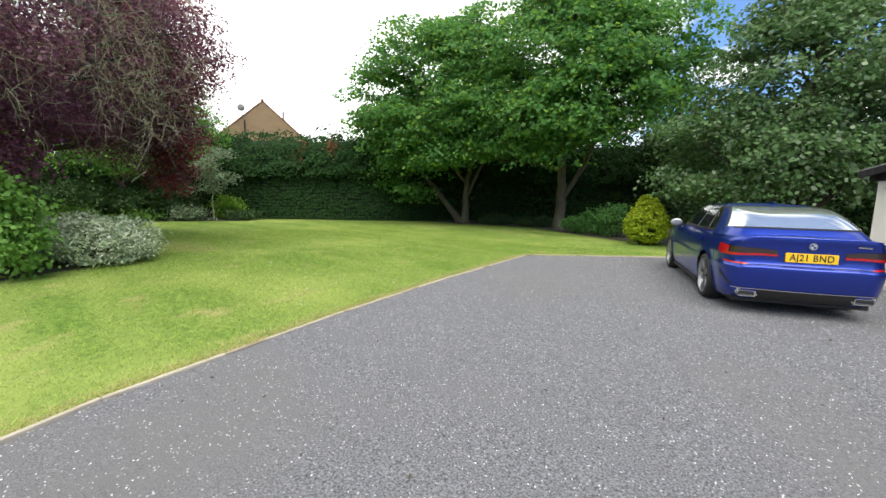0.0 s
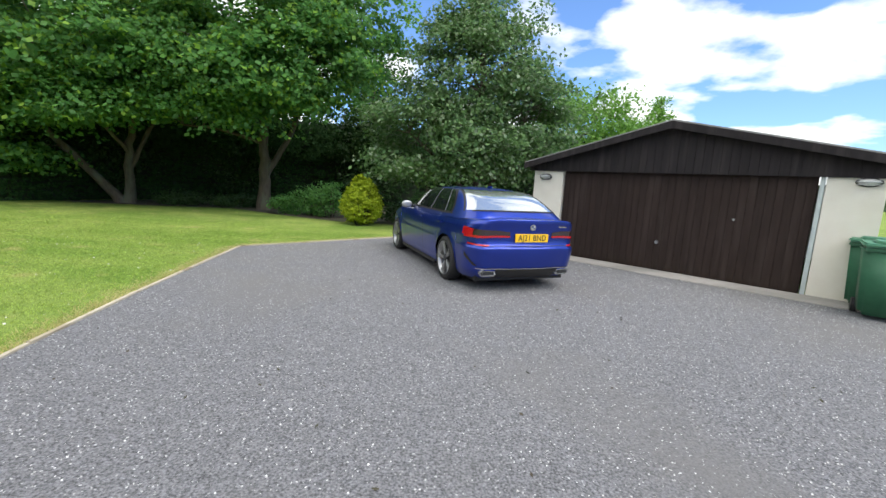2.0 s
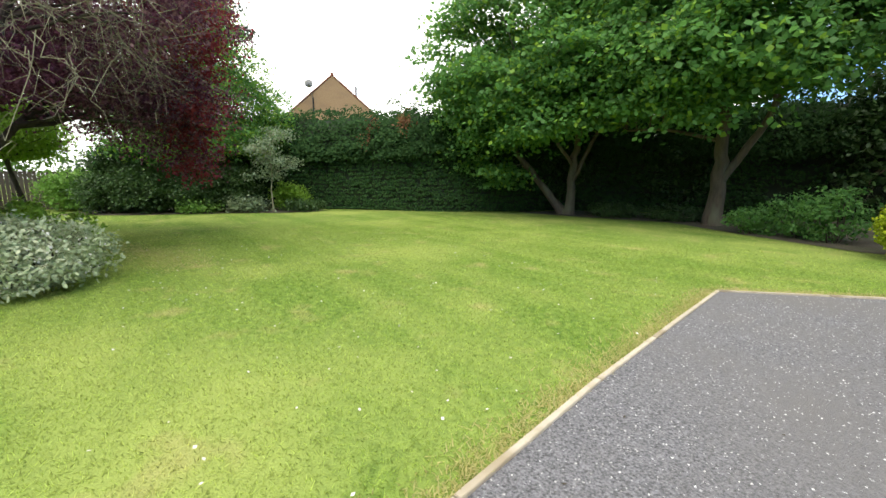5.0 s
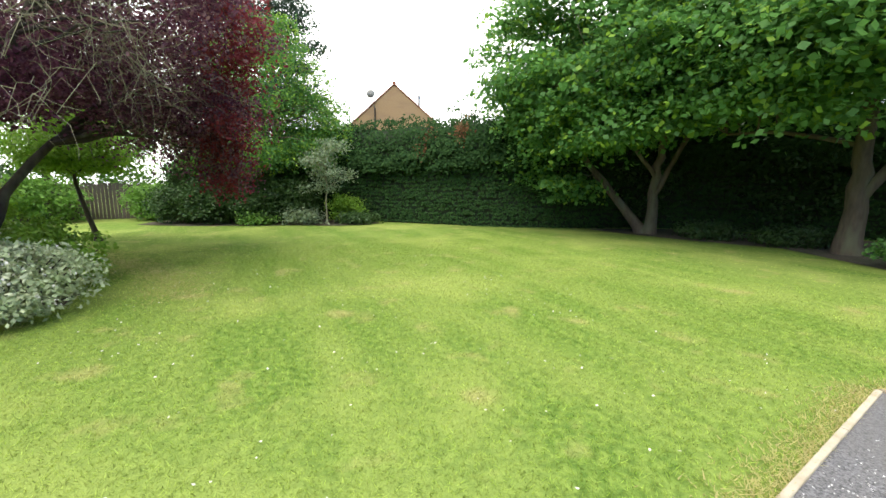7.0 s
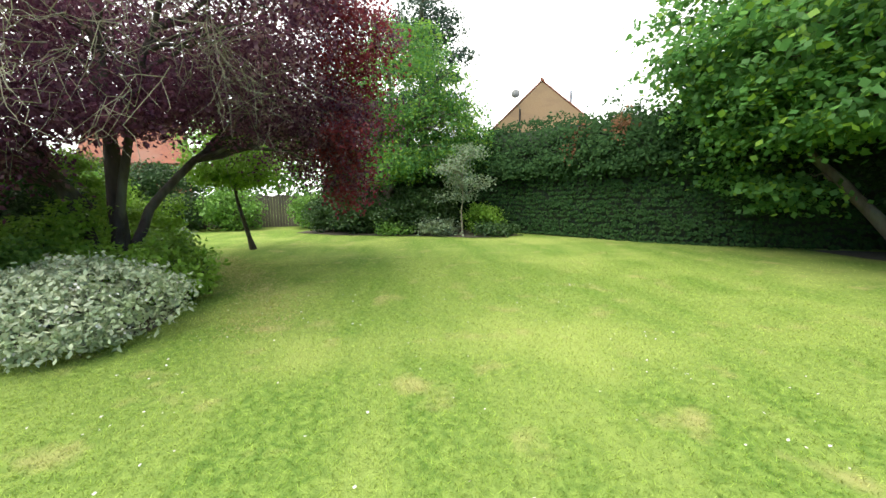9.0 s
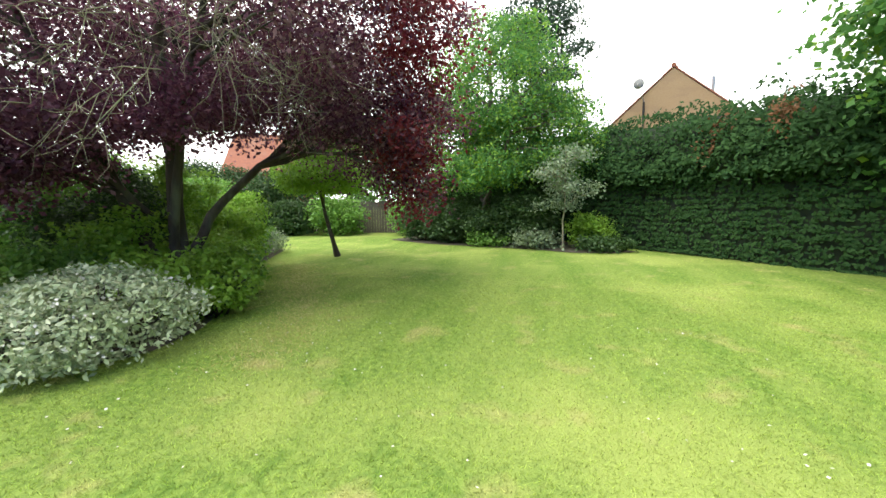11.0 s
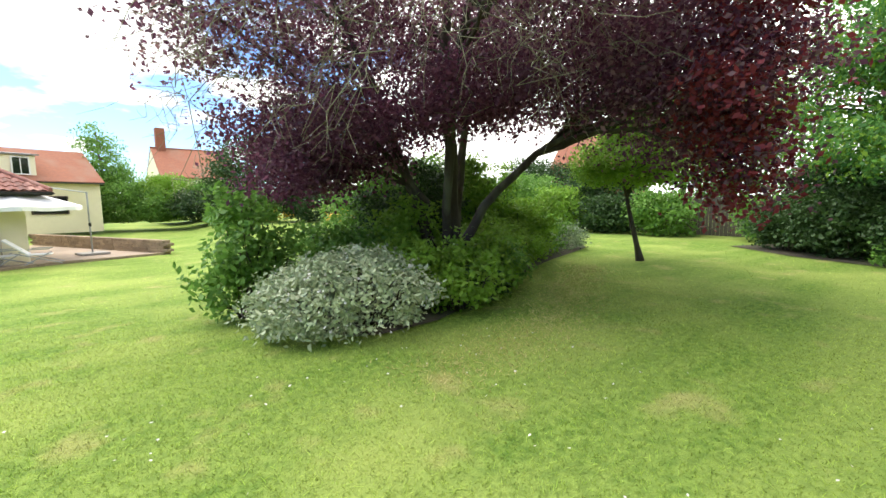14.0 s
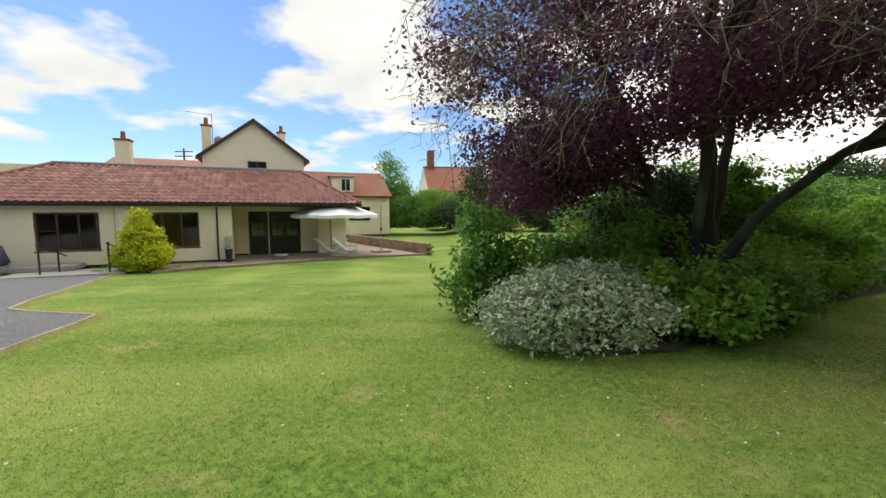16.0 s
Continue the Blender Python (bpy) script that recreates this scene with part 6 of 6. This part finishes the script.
# purple-leaved plum, its lower boughs drooping, with bare lichened twigs
PT = (-13.0, 1.35, 0)
plum = tree("purple_plum_tree", PT, [([(0, 0, 0), (-0.05, 0.0, 1.0), (0.05, 0.1, 2.2), (0.2, 0.2, 5.5)], 0.15, 0.05), ([(0.15, 0, 0.1), (0.4, -0.2, 1.2), (0.8, -0.5, 2.6), (1.7, -0.9, 5.0)], 0.12, 0.04), ([(-0.05, 0.05, 0.5), (-0.6, 0.25, 1.45), (-1.5, 0.6, 2.4), (-2.8, 1.2, 3.5), (-3.9, 1.7, 4.7)], 0.095, 0.03), ([(-0.1, -0.1, 0.3), (-0.45, -0.3, 2.0), (-1.0, -0.7, 4.6)], 0.11, 0.04), ([(0.1, 0.1, 0.8), (0.3, 0.5, 2.4), (0.5, 1.2, 4.2), (0.7, 1.8, 5.8)], 0.085, 0.03), ([(0.3, -0.1, 1.5), (1.3, -0.4, 2.6), (2.6, -0.6, 3.6), (3.6, -0.5, 4.1)], 0.055, 0.02)],
     [(0.0, 0.2, 5.8, 3.3, 3.2, 1.9), (2.4, -0.6, 4.4, 1.9, 1.7, 1.5), (3.3, -0.6, 3.6, 1.3, 1.2, 0.8), (1.8, -1.0, 2.6, 1.3, 1.1, 0.8), (-2.0, 2.6, 4.6, 2.2, 2.2, 2.0), (-2.2, 3.3, 3.4, 1.1, 0.9, 1.5), (-2.5, 3.4, 2.1, 0.6, 0.5, 0.6), (0.9, 2.6, 5.0, 2.2, 1.6, 1.5), (0.0, -2.6, 4.4, 2.4, 2.0, 1.8), (-2.6, -1.0, 4.8, 2.2, 2.2, 1.8), (-2.3, 2.2, 3.7, 1.7, 1.5, 1.5), (-3.4, 2.4, 4.0, 1.5, 1.2, 1.6)],
     L_PURPLE, BARK_D, "purple-leaved plum tree with drooping boughs and bare twigs", 27, 1280, 100, 0.34, 0.080, 170, 0.035, droop=0.35, gaps=0.27, leaf2=L_MAUVE, second=0.3)
rg = np.random.default_rng(28)
lv, c = foliage(rg, [(-1.8, 3.8, 3.4, 0.75, 0.6, 1.5), (-1.8, 3.9, 4.9, 1.0, 0.8, 1.2), (-2.3, 3.6, 2.1, 0.5, 0.45, 0.7), (-1.4, 3.4, 6.2, 1.2, 1.0, 1.0)], 170, 70, 0.28, 0.09, droop=0.4)
obj("outer_crown", quads_mesh("outer_crown", lv), L_CRIMSON, plum, None, "brighter crimson outer leaves")
lv, c = foliage(rg, [(1.8, -2.0, 2.45, 1.0, 0.9, 0.55), (2.6, -1.6, 2.9, 0.8, 0.8, 0.5), (1.0, -2.0, 3.1, 0.8, 0.8, 0.6), (1.0, 0.5, 3.1, 0.9, 0.9, 0.5), (0.1, 1.1, 3.3, 0.9, 0.8, 0.5), (2.2, 0.6, 2.9, 0.7, 0.7, 0.4), (2.4, -0.45, 2.2, 0.85, 0.75, 0.5), (1.5, -0.8, 2.5, 0.8, 0.7, 0.4)], 300, 72, 0.28, 0.078, droop=0.4)
lv2, c = foliage(rg, [(-2.6, 0.6, 4.0, 1.3, 1.0, 0.7), (-1.3, 0.3, 3.7, 1.0, 0.9, 0.6), (-3.6, 1.3, 4.3, 0.9, 0.8, 0.6)], 110, 80, 0.28, 0.08, droop=0.4)
lv = np.concatenate([lv, lv2])
obj("lower_crown", quads_mesh("lower_crown", lv), L_PURPLE, plum, None, "drooping lower purple boughs")
lines = []
for _ in range(170):
    b = np.array((rg.uniform(-1.8, 2.6), rg.uniform(1.0, 3.0), rg.uniform(3.5, 6.2)))
    d = np.array((rg.normal(0.1, 0.55), rg.normal(0.35, 0.5), rg.normal(-0.75, 0.5)))
    e = b + d * rg.uniform(0.5, 1.1)
    mid = bow(rg, b, e, -0.05, 6, 0.12)
    lines.append((mid, np.linspace(0.006, 0.0025, 6)))
    for _ in range(3):
        i = rg.integers(1, 5)
        lines.append((bow(rg, mid[i], mid[i] + rg.normal(0, 0.28, 3) + d * 0.2, 0, 4, 0.12), np.linspace(0.004, 0.002, 4)))
for _ in range(150):
    b = np.array((rg.uniform(1.8, 3.9), rg.uniform(-1.8, 2.6), rg.uniform(2.8, 6.2)))
    e = b + np.array((rg.uniform(0.1, 0.7), rg.normal(0, 0.35), rg.normal(-0.6, 0.35)))
    mid = bow(rg, b, e, 0.05, 6, 0.14)
    lines.append((mid, np.linspace(0.006, 0.0025, 6)))
    for i in (1, 2, 3, 4):
        lines.append((bow(rg, mid[i], mid[i] + rg.normal(0, 0.22, 3) + (e - b) * 0.2, 0, 4, 0.14), np.linspace(0.004, 0.002, 4)))
for _ in range(60):
    b = np.array((rg.uniform(1.6, 3.6), rg.uniform(-1.2, 0.4), rg.uniform(3.2, 5.4)))
    e = b + np.array((rg.uniform(0.3, 0.8), rg.normal(0, 0.4), rg.normal(0.1, 0.35)))
    mid = bow(rg, b, e, 0.1, 6, 0.16)
    lines.append((mid, np.linspace(0.006, 0.0025, 6)))
    for i in (1, 2, 3, 4):
        lines.append((bow(rg, mid[i], mid[i] + rg.normal(0, 0.2, 3) + (e - b) * 0.25, 0, 4, 0.14), np.linspace(0.004, 0.002, 4)))
obj("twig_spray", tubes_mesh("twig_spray", lines, 4), LICHEN, plum, None, "bare grey-green lichened twigs", kind="stuff")

tree("hazel_bush", (-14.0, -2.2, 0), [([(0, 0, 0), (0.1, 0, 0.8), (0.3, 0.1, 1.8)], 0.05, 0.02), ([(0, 0.1, 0), (-0.2, 0.3, 0.9), (-0.6, 0.4, 2.0)], 0.05, 0.02)], [(0, 0, 1.7, 1.5, 1.3, 1.1), (-1.0, 0.2, 1.5, 1.0, 1.0, 0.9), (0.9, -0.2, 1.4, 1.0, 1.0, 0.9)], L_GREEN, BARK_D, "broad green hazel bush behind the plum tree", 35, 300, 46, 0.26, 0.11, 40, 0.02, category="shrub")
tree("small_tree", (-19.0, 1.28, 0), [([(0, 0, 0), (0.16, -0.16, 0.9), (0.28, -0.28, 1.7), (0.26, -0.3, 2.3)], 0.075, 0.04), ([(0.27, -0.27, 1.6), (0.75, -0.1, 2.2)], 0.04, 0.02), ([(0.27, -0.27, 1.6), (-0.3, -0.5, 2.2)], 0.04, 0.02)],
     [(0.3, -0.3, 2.6, 1.3, 1.3, 0.62), (0.2, -0.2, 3.25, 0.75, 0.75, 0.6), (-0.3, 0.1, 2.25, 0.75, 0.7, 0.38), (0.9, -0.6, 2.3, 0.6, 0.6, 0.35)], L_LIME, BARK_D, "small leaning lime-green tree on the lawn", 29, 330, 44, 0.2, 0.09, 40, 0.018)
tree("green_tree", (-24.6, 5.2, 0), [([(0, 0, 0), (0.1, 0, 1.2), (-0.1, 0.2, 2.6), (0, 0.2, 7.5)], 0.18, 0.05), ([(0, 0, 1.6), (-0.9, -0.6, 3.2), (-1.6, -1.2, 5.0)], 0.10, 0.04), ([(0.05, 0, 1.6), (0.9, 0.8, 3.4), (1.2, 1.5, 5.5)], 0.10, 0.04)],
     [(0, 0.4, 6.4, 2.3, 2.9, 2.9), (-0.4, -1.6, 4.4, 1.7, 2.0, 1.9), (0.8, 2.2, 4.2, 1.6, 2.0, 1.9), (1.4, 0.0, 3.2, 1.4, 1.7, 1.0), (0.4, 3.3, 3.6, 1.1, 1.2, 1.2)], L_MAPLE, BARK, "tall light-green tree in the border", 30, 600, 84, 0.42, 0.13, 80, 0.04, droop=0.35, leaf2=L_LIME, second=0.3, gaps=0.14)
tree("pine_tree", (-34.5, 7.0, 0), [([(0, 0, 0), (0, 0, 8), (0.2, 0, 17)], 0.35, 0.06)], [(0, 0, 12.5, 2.4, 2.4, 1.2), (0.4, 0.6, 10.0, 2.7, 2.7, 1.1), (0, 0, 15.5, 1.9, 1.9, 1.4), (0, 0, 7.6, 2.9, 2.9, 1.2), (0, 0, 18, 1.0, 1.0, 1.2)], L_PINE, BARK, "tall dark pine behind the border", 32, 300, 70, 0.55, 0.2, 50, 0.06, flat=0.35)
tree("sapling", (-21.9, 8.25, 0), [([(0, 0, 0), (0.03, 0, 1.0), (0.0, 0.05, 2.3), (0.05, 0, 3.4)], 0.035, 0.012)], [(0, 0.3, 2.1, 0.9, 0.9, 0.3), (0.1, -0.4, 2.6, 0.8, 0.7, 0.3), (0.0, 0.2, 3.2, 0.7, 0.7, 0.35), (-0.1, -0.3, 1.6, 0.7, 0.8, 0.22)], L_PALE, LICHEN, "slender sapling with pale variegated leaves", 33, 120, 22, 0.22, 0.10, 40, 0.012)


# ---- shrubs ----
def shrub(name, base, blobs, leafm, label, seed, clumps, per, clump_r, size, category="shrub", stems=14, flowers=None, **kw):
    rg = np.random.default_rng(seed)
    s = empty(name, Matrix.Translation(base), label, category)
    kw.setdefault("shell", 0.55)
    lv, c = foliage(rg, blobs, clumps, per, clump_r, size, **kw)
    lv = lv[lv[..., 2].min(1) > 0.0]
    lines = []
    for q in c[rg.permutation(len(c))[:stems]]:
        r0 = np.array((q[0] * 0.35, q[1] * 0.35, 0))
        lines.append((bow(rg, r0, q, 0.05, 5), np.linspace(0.018, 0.006, 5)))
    obj("branchwork", tubes_mesh("branchwork", lines, 5), BARK_D, s)
    obj("foliage", quads_mesh("foliage", lv), leafm, s)
    if flowers:
        fm, n, sz = flowers
        p, d = in_blobs(rg, blobs, n, 0.97)
        p = p + rg.normal(0, 0.02, p.shape)
        p = p[p[:, 2] > 0.15]
        at = (p[:, None] + rg.normal(0, sz * 0.8, (len(p), 4, 3))).reshape(-1, 3)
        obj("blossom", quads_mesh("blossom", leaves(rg, at, np.repeat(unit(p), 4, 0), sz, 0.8)), fm, s)
    return s


shrub("silver_shrub", (-10.75, 2.42, 0), [(0, 0, 0.40, 1.15, 1.1, 0.48), (-0.25, -0.35, 0.52, 0.75, 0.7, 0.42), (0.5, 0.0, 0.33, 0.75, 0.85, 0.36)], L_SILVER, "low silvery variegated shrub with whitish flowers in the bed", 41, 560, 24, 0.11, 0.072, stems=40, flowers=(PETAL, 130, 0.036), aspect=0.5, shell=0.8)
shrub("tall_shrub", (-9.75, 1.05, -0.05), [(0, 0, 1.0, 0.45, 0.5, 0.75), (-0.35, 0.1, 0.75, 0.45, 0.4, 0.55), (0.3, 0.15, 0.55, 0.35, 0.4, 0.45), (0.1, -0.1, 1.5, 0.3, 0.3, 0.35)], L_GREEN, "upright shrub with glossy green leaves at the bed's edge", 42, 170, 22, 0.15, 0.10, stems=30)
bed_shrubs = [(-12.35, 2.6, 0.62, 0.7, L_LIME), (-12.0, 2.05, 0.7, 1.0, L_LIME), (-13.2, 1.95, 0.8, 1.0, L_LIME), (-12.6, 0.6, 0.9, 1.4, L_LIME), (-14.2, 0.9, 0.85, 1.15, L_LIME), (-15.4, 0.2, 0.85, 1.05, L_LIME), (-16.6, -0.5, 0.9, 1.6, L_LIME), (-17.7, -1.1, 0.8, 1.1, L_GREEN), (-11.5, 0.4, 0.9, 1.2, L_GREEN), (-13.3, -0.8, 1.2, 2.1, L_DARK), (-15.2, -1.3, 1.1, 2.6, L_LIME), (-11.6, -0.9, 0.8, 1.0, L_GREEN), (-17.0, -2.2, 1.0, 2.4, L_GREEN), (-12.75, 2.35, 0.5, 0.55, L_DARK), (-13.9, 1.85, 0.5, 0.8, L_GREEN)]
shoots = np.random.default_rng(49)
for i, (x, y, r, h, lm) in enumerate(bed_shrubs):
    body = [(0, 0, h * 0.45, r * 0.9, r * 0.9, h * 0.45)]
    for _ in range(6):                               # uneven upright shoots
        a, k = shoots.uniform(0, 2 * np.pi), shoots.uniform(0.3, 0.85)
        body.append((r * k * math.cos(a), r * k * math.sin(a), h * shoots.uniform(0.5, 0.9), r * 0.32, r * 0.32, h * shoots.uniform(0.2, 0.34)))
    shrub("bed_shrub", (x, y, gz(x, y)), body, lm, "leafy green shrub in the island bed", 50 + i, int(170 * r * max(h, 0.7)), 26, 0.13, 0.085, stems=14, wild=0.5)
shrub("grey_shrub", (-19.0, -1.55, 0), [(0, 0, 0.4, 0.95, 0.75, 0.45), (-0.7, -0.3, 0.4, 0.7, 0.6, 0.42)], L_PALE, "rounded grey-green shrub at the bed's end", 63, 200, 24, 0.14, 0.07, flowers=(PETAL, 25, 0.03))
shrub("clipped_bush", (-4.12, 15.1, 0), [(0, 0, 0.64, 0.62, 0.62, 0.52), (0, 0, 0.95, 0.47, 0.47, 0.46), (0, 0, 1.24, 0.27, 0.27, 0.33), (0, 0, 0.42, 0.54, 0.54, 0.38)], L_GOLD, "egg-shaped clipped golden conifer bush on the lawn", 64, 620, 26, 0.06, 0.06, category="bush", shell=0.92, stems=30)
shrub("golden_conifer", (1.5, -7.15, -0.53), [(0, 0, 0.60, 0.86, 0.86, 0.6), (0.03, 0, 1.15, 0.58, 0.58, 0.6), (0.06, 0, 1.72, 0.28, 0.28, 0.5)], L_GOLDEN, "golden-yellow conifer beside the bungalow wall", 65, 620, 26, 0.11, 0.085, category="bush", shell=0.82, up=0.75, stems=30)
for i, (x, y, r, h) in enumerate([(-6.4, 17.2, 0.8, 1.1), (-7.4, 17.3, 0.6, 0.7), (-5.7, 16.8, 0.6, 1.3), (-10.4, 19.2, 1.0, 0.5), (-2.9, 16.6, 0.9, 0.7), (-1.7, 15.0, 0.7, 0.6), (-12.4, 18.6, 0.9, 0.5)]):
    shrub("shade_shrub", (x, y, 0), [(0, 0, h * 0.5, r, r, h * 0.5)], L_MAPLE if i < 3 else L_DARK, "low leafy shrub under the maples", 70 + i, int(120 * r), 22, 0.16, 0.09, stems=10)
# border by the hedge: dark shrubs, groundcover and a yellow-green one
for i, (x, y, r, h, lm) in enumerate([(-23.5, 7.0, 1.2, 2.0, L_DARK), (-24.2, 4.0, 1.3, 1.9, L_DARK), (-23.4, 5.6, 1.0, 1.5, L_DARK), (-22.6, 9.2, 0.7, 1.2, L_LIME), (-21.8, 9.6, 0.8, 0.45, L_DARK), (-22.4, 7.3, 0.8, 0.6, L_PALE), (-22.9, 5.5, 0.7, 0.55, L_GREEN), (-24.9, 2.6, 1.2, 1.6, L_DARK), (-25.5, 6.6, 1.8, 3.4, L_DARK), (-26.8, 3.5, 1.8, 3.2, L_DARK)]):
    shrub("border_shrub", (x, y, 0), [(0, 0, h * 0.48, r, r, h * 0.52), (0.2 * r, -0.3 * r, h * 0.6, r * 0.6, r * 0.6, h * 0.4)], lm, "leafy shrub in the border beside the hedge", 80 + i, int(110 * r * max(h, 0.8)), 26, 0.22, 0.11, stems=10)
# far boundary: fence, and a belt of shrubs and trees round the garden
fence = empty("fence", Matrix(), "old dark timber fence behind the shrubs", "fence", kind="structure")
fp0, fp1 = Vector((-27.2, -9.0, 0)), Vector((-29.5, 3.0, 0))
for i in range(84):
    p = fp0 + (fp1 - fp0) * (i / 84)
    ob = part("fence_board", boxed(0.0, 0.135, -0.01, 0.01, 0.0, 1.7 + random.uniform(-0.03, 0.03)), WOOD_F, fence)
    ob.matrix_basis = Matrix.Translation(p) @ (fp1 - fp0).to_track_quat("X", "Z").to_matrix().to_4x4()
belt = [(-26.4, -5.0, 1.2, 1.7, L_DARK), (-26.9, -2.6, 1.3, 1.9, L_GREEN), (-27.6, 1.6, 1.4, 1.8, L_GREEN), (-28.4, 3.4, 1.5, 2.2, L_DARK), (-25.9, -7.4, 1.4, 2.2, L_LIME), (-26.4, -10.0, 1.8, 3.0, L_GREEN), (-25.2, -13.0, 2.0, 2.6, L_DARK), (-23.5, -17.5, 2.2, 3.2, L_LIME), (-21.0, -21.5, 2.2, 2.6, L_GREEN), (-17.5, -24.5, 2.2, 3.0, L_DARK), (-14.0, -27.0, 2.2, 2.4, L_GREEN), (-10.5, -28.5, 2.0, 2.3, L_DARK), (-7.6, -29.5, 1.6, 2.4, L_GREEN), (-28.5, -6.5, 2.0, 3.4, L_DARK), (-29.5, -12.0, 2.5, 4.2, L_DARK), (-12.3, -24.5, 1.5, 1.0, L_LIME), (-5.4, -30.0, 1.9, 3.6, L_GREEN), (-8.6, -30.5, 2.0, 3.6, L_LIME), (-11.8, -29.5, 2.0, 3.2, L_GREEN), (-2.9, -30.5, 1.7, 3.0, L_LIME)]
for i, (x, y, r, h, lm) in enumerate(belt):
    shrub("boundary_shrub", (x, y, 0), [(0, 0, h * 0.48, r, r, h * 0.52), (0.4 * r, -0.3 * r, h * 0.6, r * 0.6, r * 0.6, h * 0.42)], lm, "large leafy shrub on the garden's far boundary", 100 + i, int(70 * r * h), 24, 0.3, 0.16, stems=8)
tree("birch_like_tree", (-4.6, -31.5, 0), [([(0, 0, 0), (0, 0, 3), (0.1, 0, 6.5)], 0.14, 0.03)], [(0, 0, 4.2, 1.6, 1.6, 2.2), (0.3, 0, 6.2, 0.9, 0.9, 1.2), (-0.8, 0, 3.0, 1.2, 1.2, 1.2)], L_GREEN, BARK, "slim green tree beyond the far lawn", 130, 240, 26, 0.35, 0.17, 20)
tree("garden_tree", (-13.5, -25.5, 0), [([(0, 0, 0), (0, 0, 3), (0.1, 0, 5.5)], 0.16, 0.04)], [(0, 0, 4.4, 2.4, 2.4, 2.0), (1.2, 1, 3.0, 1.6, 1.6, 1.2)], L_DARK, BARK, "dark green tree on the far boundary", 131, 320, 28, 0.4, 0.18, 20)
tree("backdrop_tree", (-30.0, -3.5, 0), [([(0, 0, 0), (0, 0, 3), (0.1, 0, 6.5)], 0.2, 0.05)], [(0, 0, 4.6, 2.6, 2.6, 2.6), (0, 2.5, 4.0, 2.0, 2.0, 2.4)], L_GREEN, BARK, "green tree behind the fence", 132, 380, 28, 0.45, 0.2, 20)
for i, (x, y, h) in enumerate([(-30.5, 5.0, 7.0), (-12.5, 23.5, 9.0), (-6.0, 25.0, 9.5), (-17.0, 20.5, 8.0), (0.0, 26.0, 8.0)]):
    tree("screen_conifer", (x, y, 0), [([(0, 0, 0), (0, 0, h * 0.5), (0, 0, h * 0.95)], 0.2, 0.03)], [(0, 0, h * 0.3, 2.0, 2.0, h * 0.32), (0, 0, h * 0.62, 1.5, 1.5, h * 0.34)], L_DARK, BARK, "dark screening conifer behind the maples", 140 + i, 360, 26, 0.4, 0.2, 14)
yf = np.random.default_rng(150)
obj("far_flowers", quads_mesh("far_flowers", foliage(yf, [(-14.5, -24.0, 0.5, 1.6, 0.8, 0.35), (-18.5, -20.5, 0.5, 1.2, 0.8, 0.35)], 40, 20, 0.2, 0.1)[0]), PETAL_Y, kind="stuff", label="yellow flowers in the far border", category="flowers")
# flowers at the foot of the bungalow wall
obj("wall_flowers", quads_mesh("wall_flowers", foliage(yf, [(0.2, -7.9, -0.42, 0.8, 0.15, 0.12), (2.5, -6.5, -0.4, 0.4, 0.2, 0.12)], 26, 14, 0.08, 0.06)[0]), L_LIME, kind="stuff", label="low plants at the foot of the bungalow wall", category="plants")
# wooded skyline all round
sk = np.random.default_rng(160)
a = sk.uniform(0, 2 * np.pi, 520)
rr = sk.uniform(85, 130, 520)
cc = np.stack([np.cos(a) * rr - 8, np.sin(a) * rr, sk.uniform(0.5, 4.2, 520)], 1)
at = (cc[:, None] + sk.normal(0, 1.6, (520, 40, 3)) * np.array((1, 1, 0.7))).reshape(-1, 3)
at[:, 2] = np.abs(at[:, 2])
obj("far_woods", quads_mesh("far_woods", leaves(sk, at, np.array((0, 0, 0.7)), 1.0, 0.7)), L_DARK, kind="stuff", label="distant green trees and hedgerows", category="trees")

# small trellis panel among the trees behind the car
trel = empty("trellis_panel", pose(-1.6, 15.5, 0, 0, 0, 12), "weathered wooden trellis panel under the crab apple", "trellis")
for k in range(9):
    part("slat", boxed(-0.5, 0.5, -0.012, 0.012, 0.12 + k * 0.13, 0.20 + k * 0.13, 0.003), WOOD_F, trel)
for x in (-0.5, 0.0, 0.5):
    part("post", boxed(x - 0.03, x + 0.03, 0.013, 0.07, 0.0, 1.35, 0.004), WOOD_F, trel)
# dead leaves and bits of twig on the drive
dl = np.random.default_rng(171)
px, py = dl.uniform(-4.5, 4.5, 150), dl.uniform(1.5, 11, 150)
okd = inside(DRIVE, px, py)
at = np.stack([px[okd], py[okd], np.full(okd.sum(), 0.018)], 1)
obj("fallen_leaves", quads_mesh("fallen_leaves", leaves(dl, at, np.array((0, 0, 1.0)), 0.035, 0.5, 0.1, 0.4)), SOIL, kind="stuff", label="dark fallen leaves and twig bits on tarmac", category="leaves")
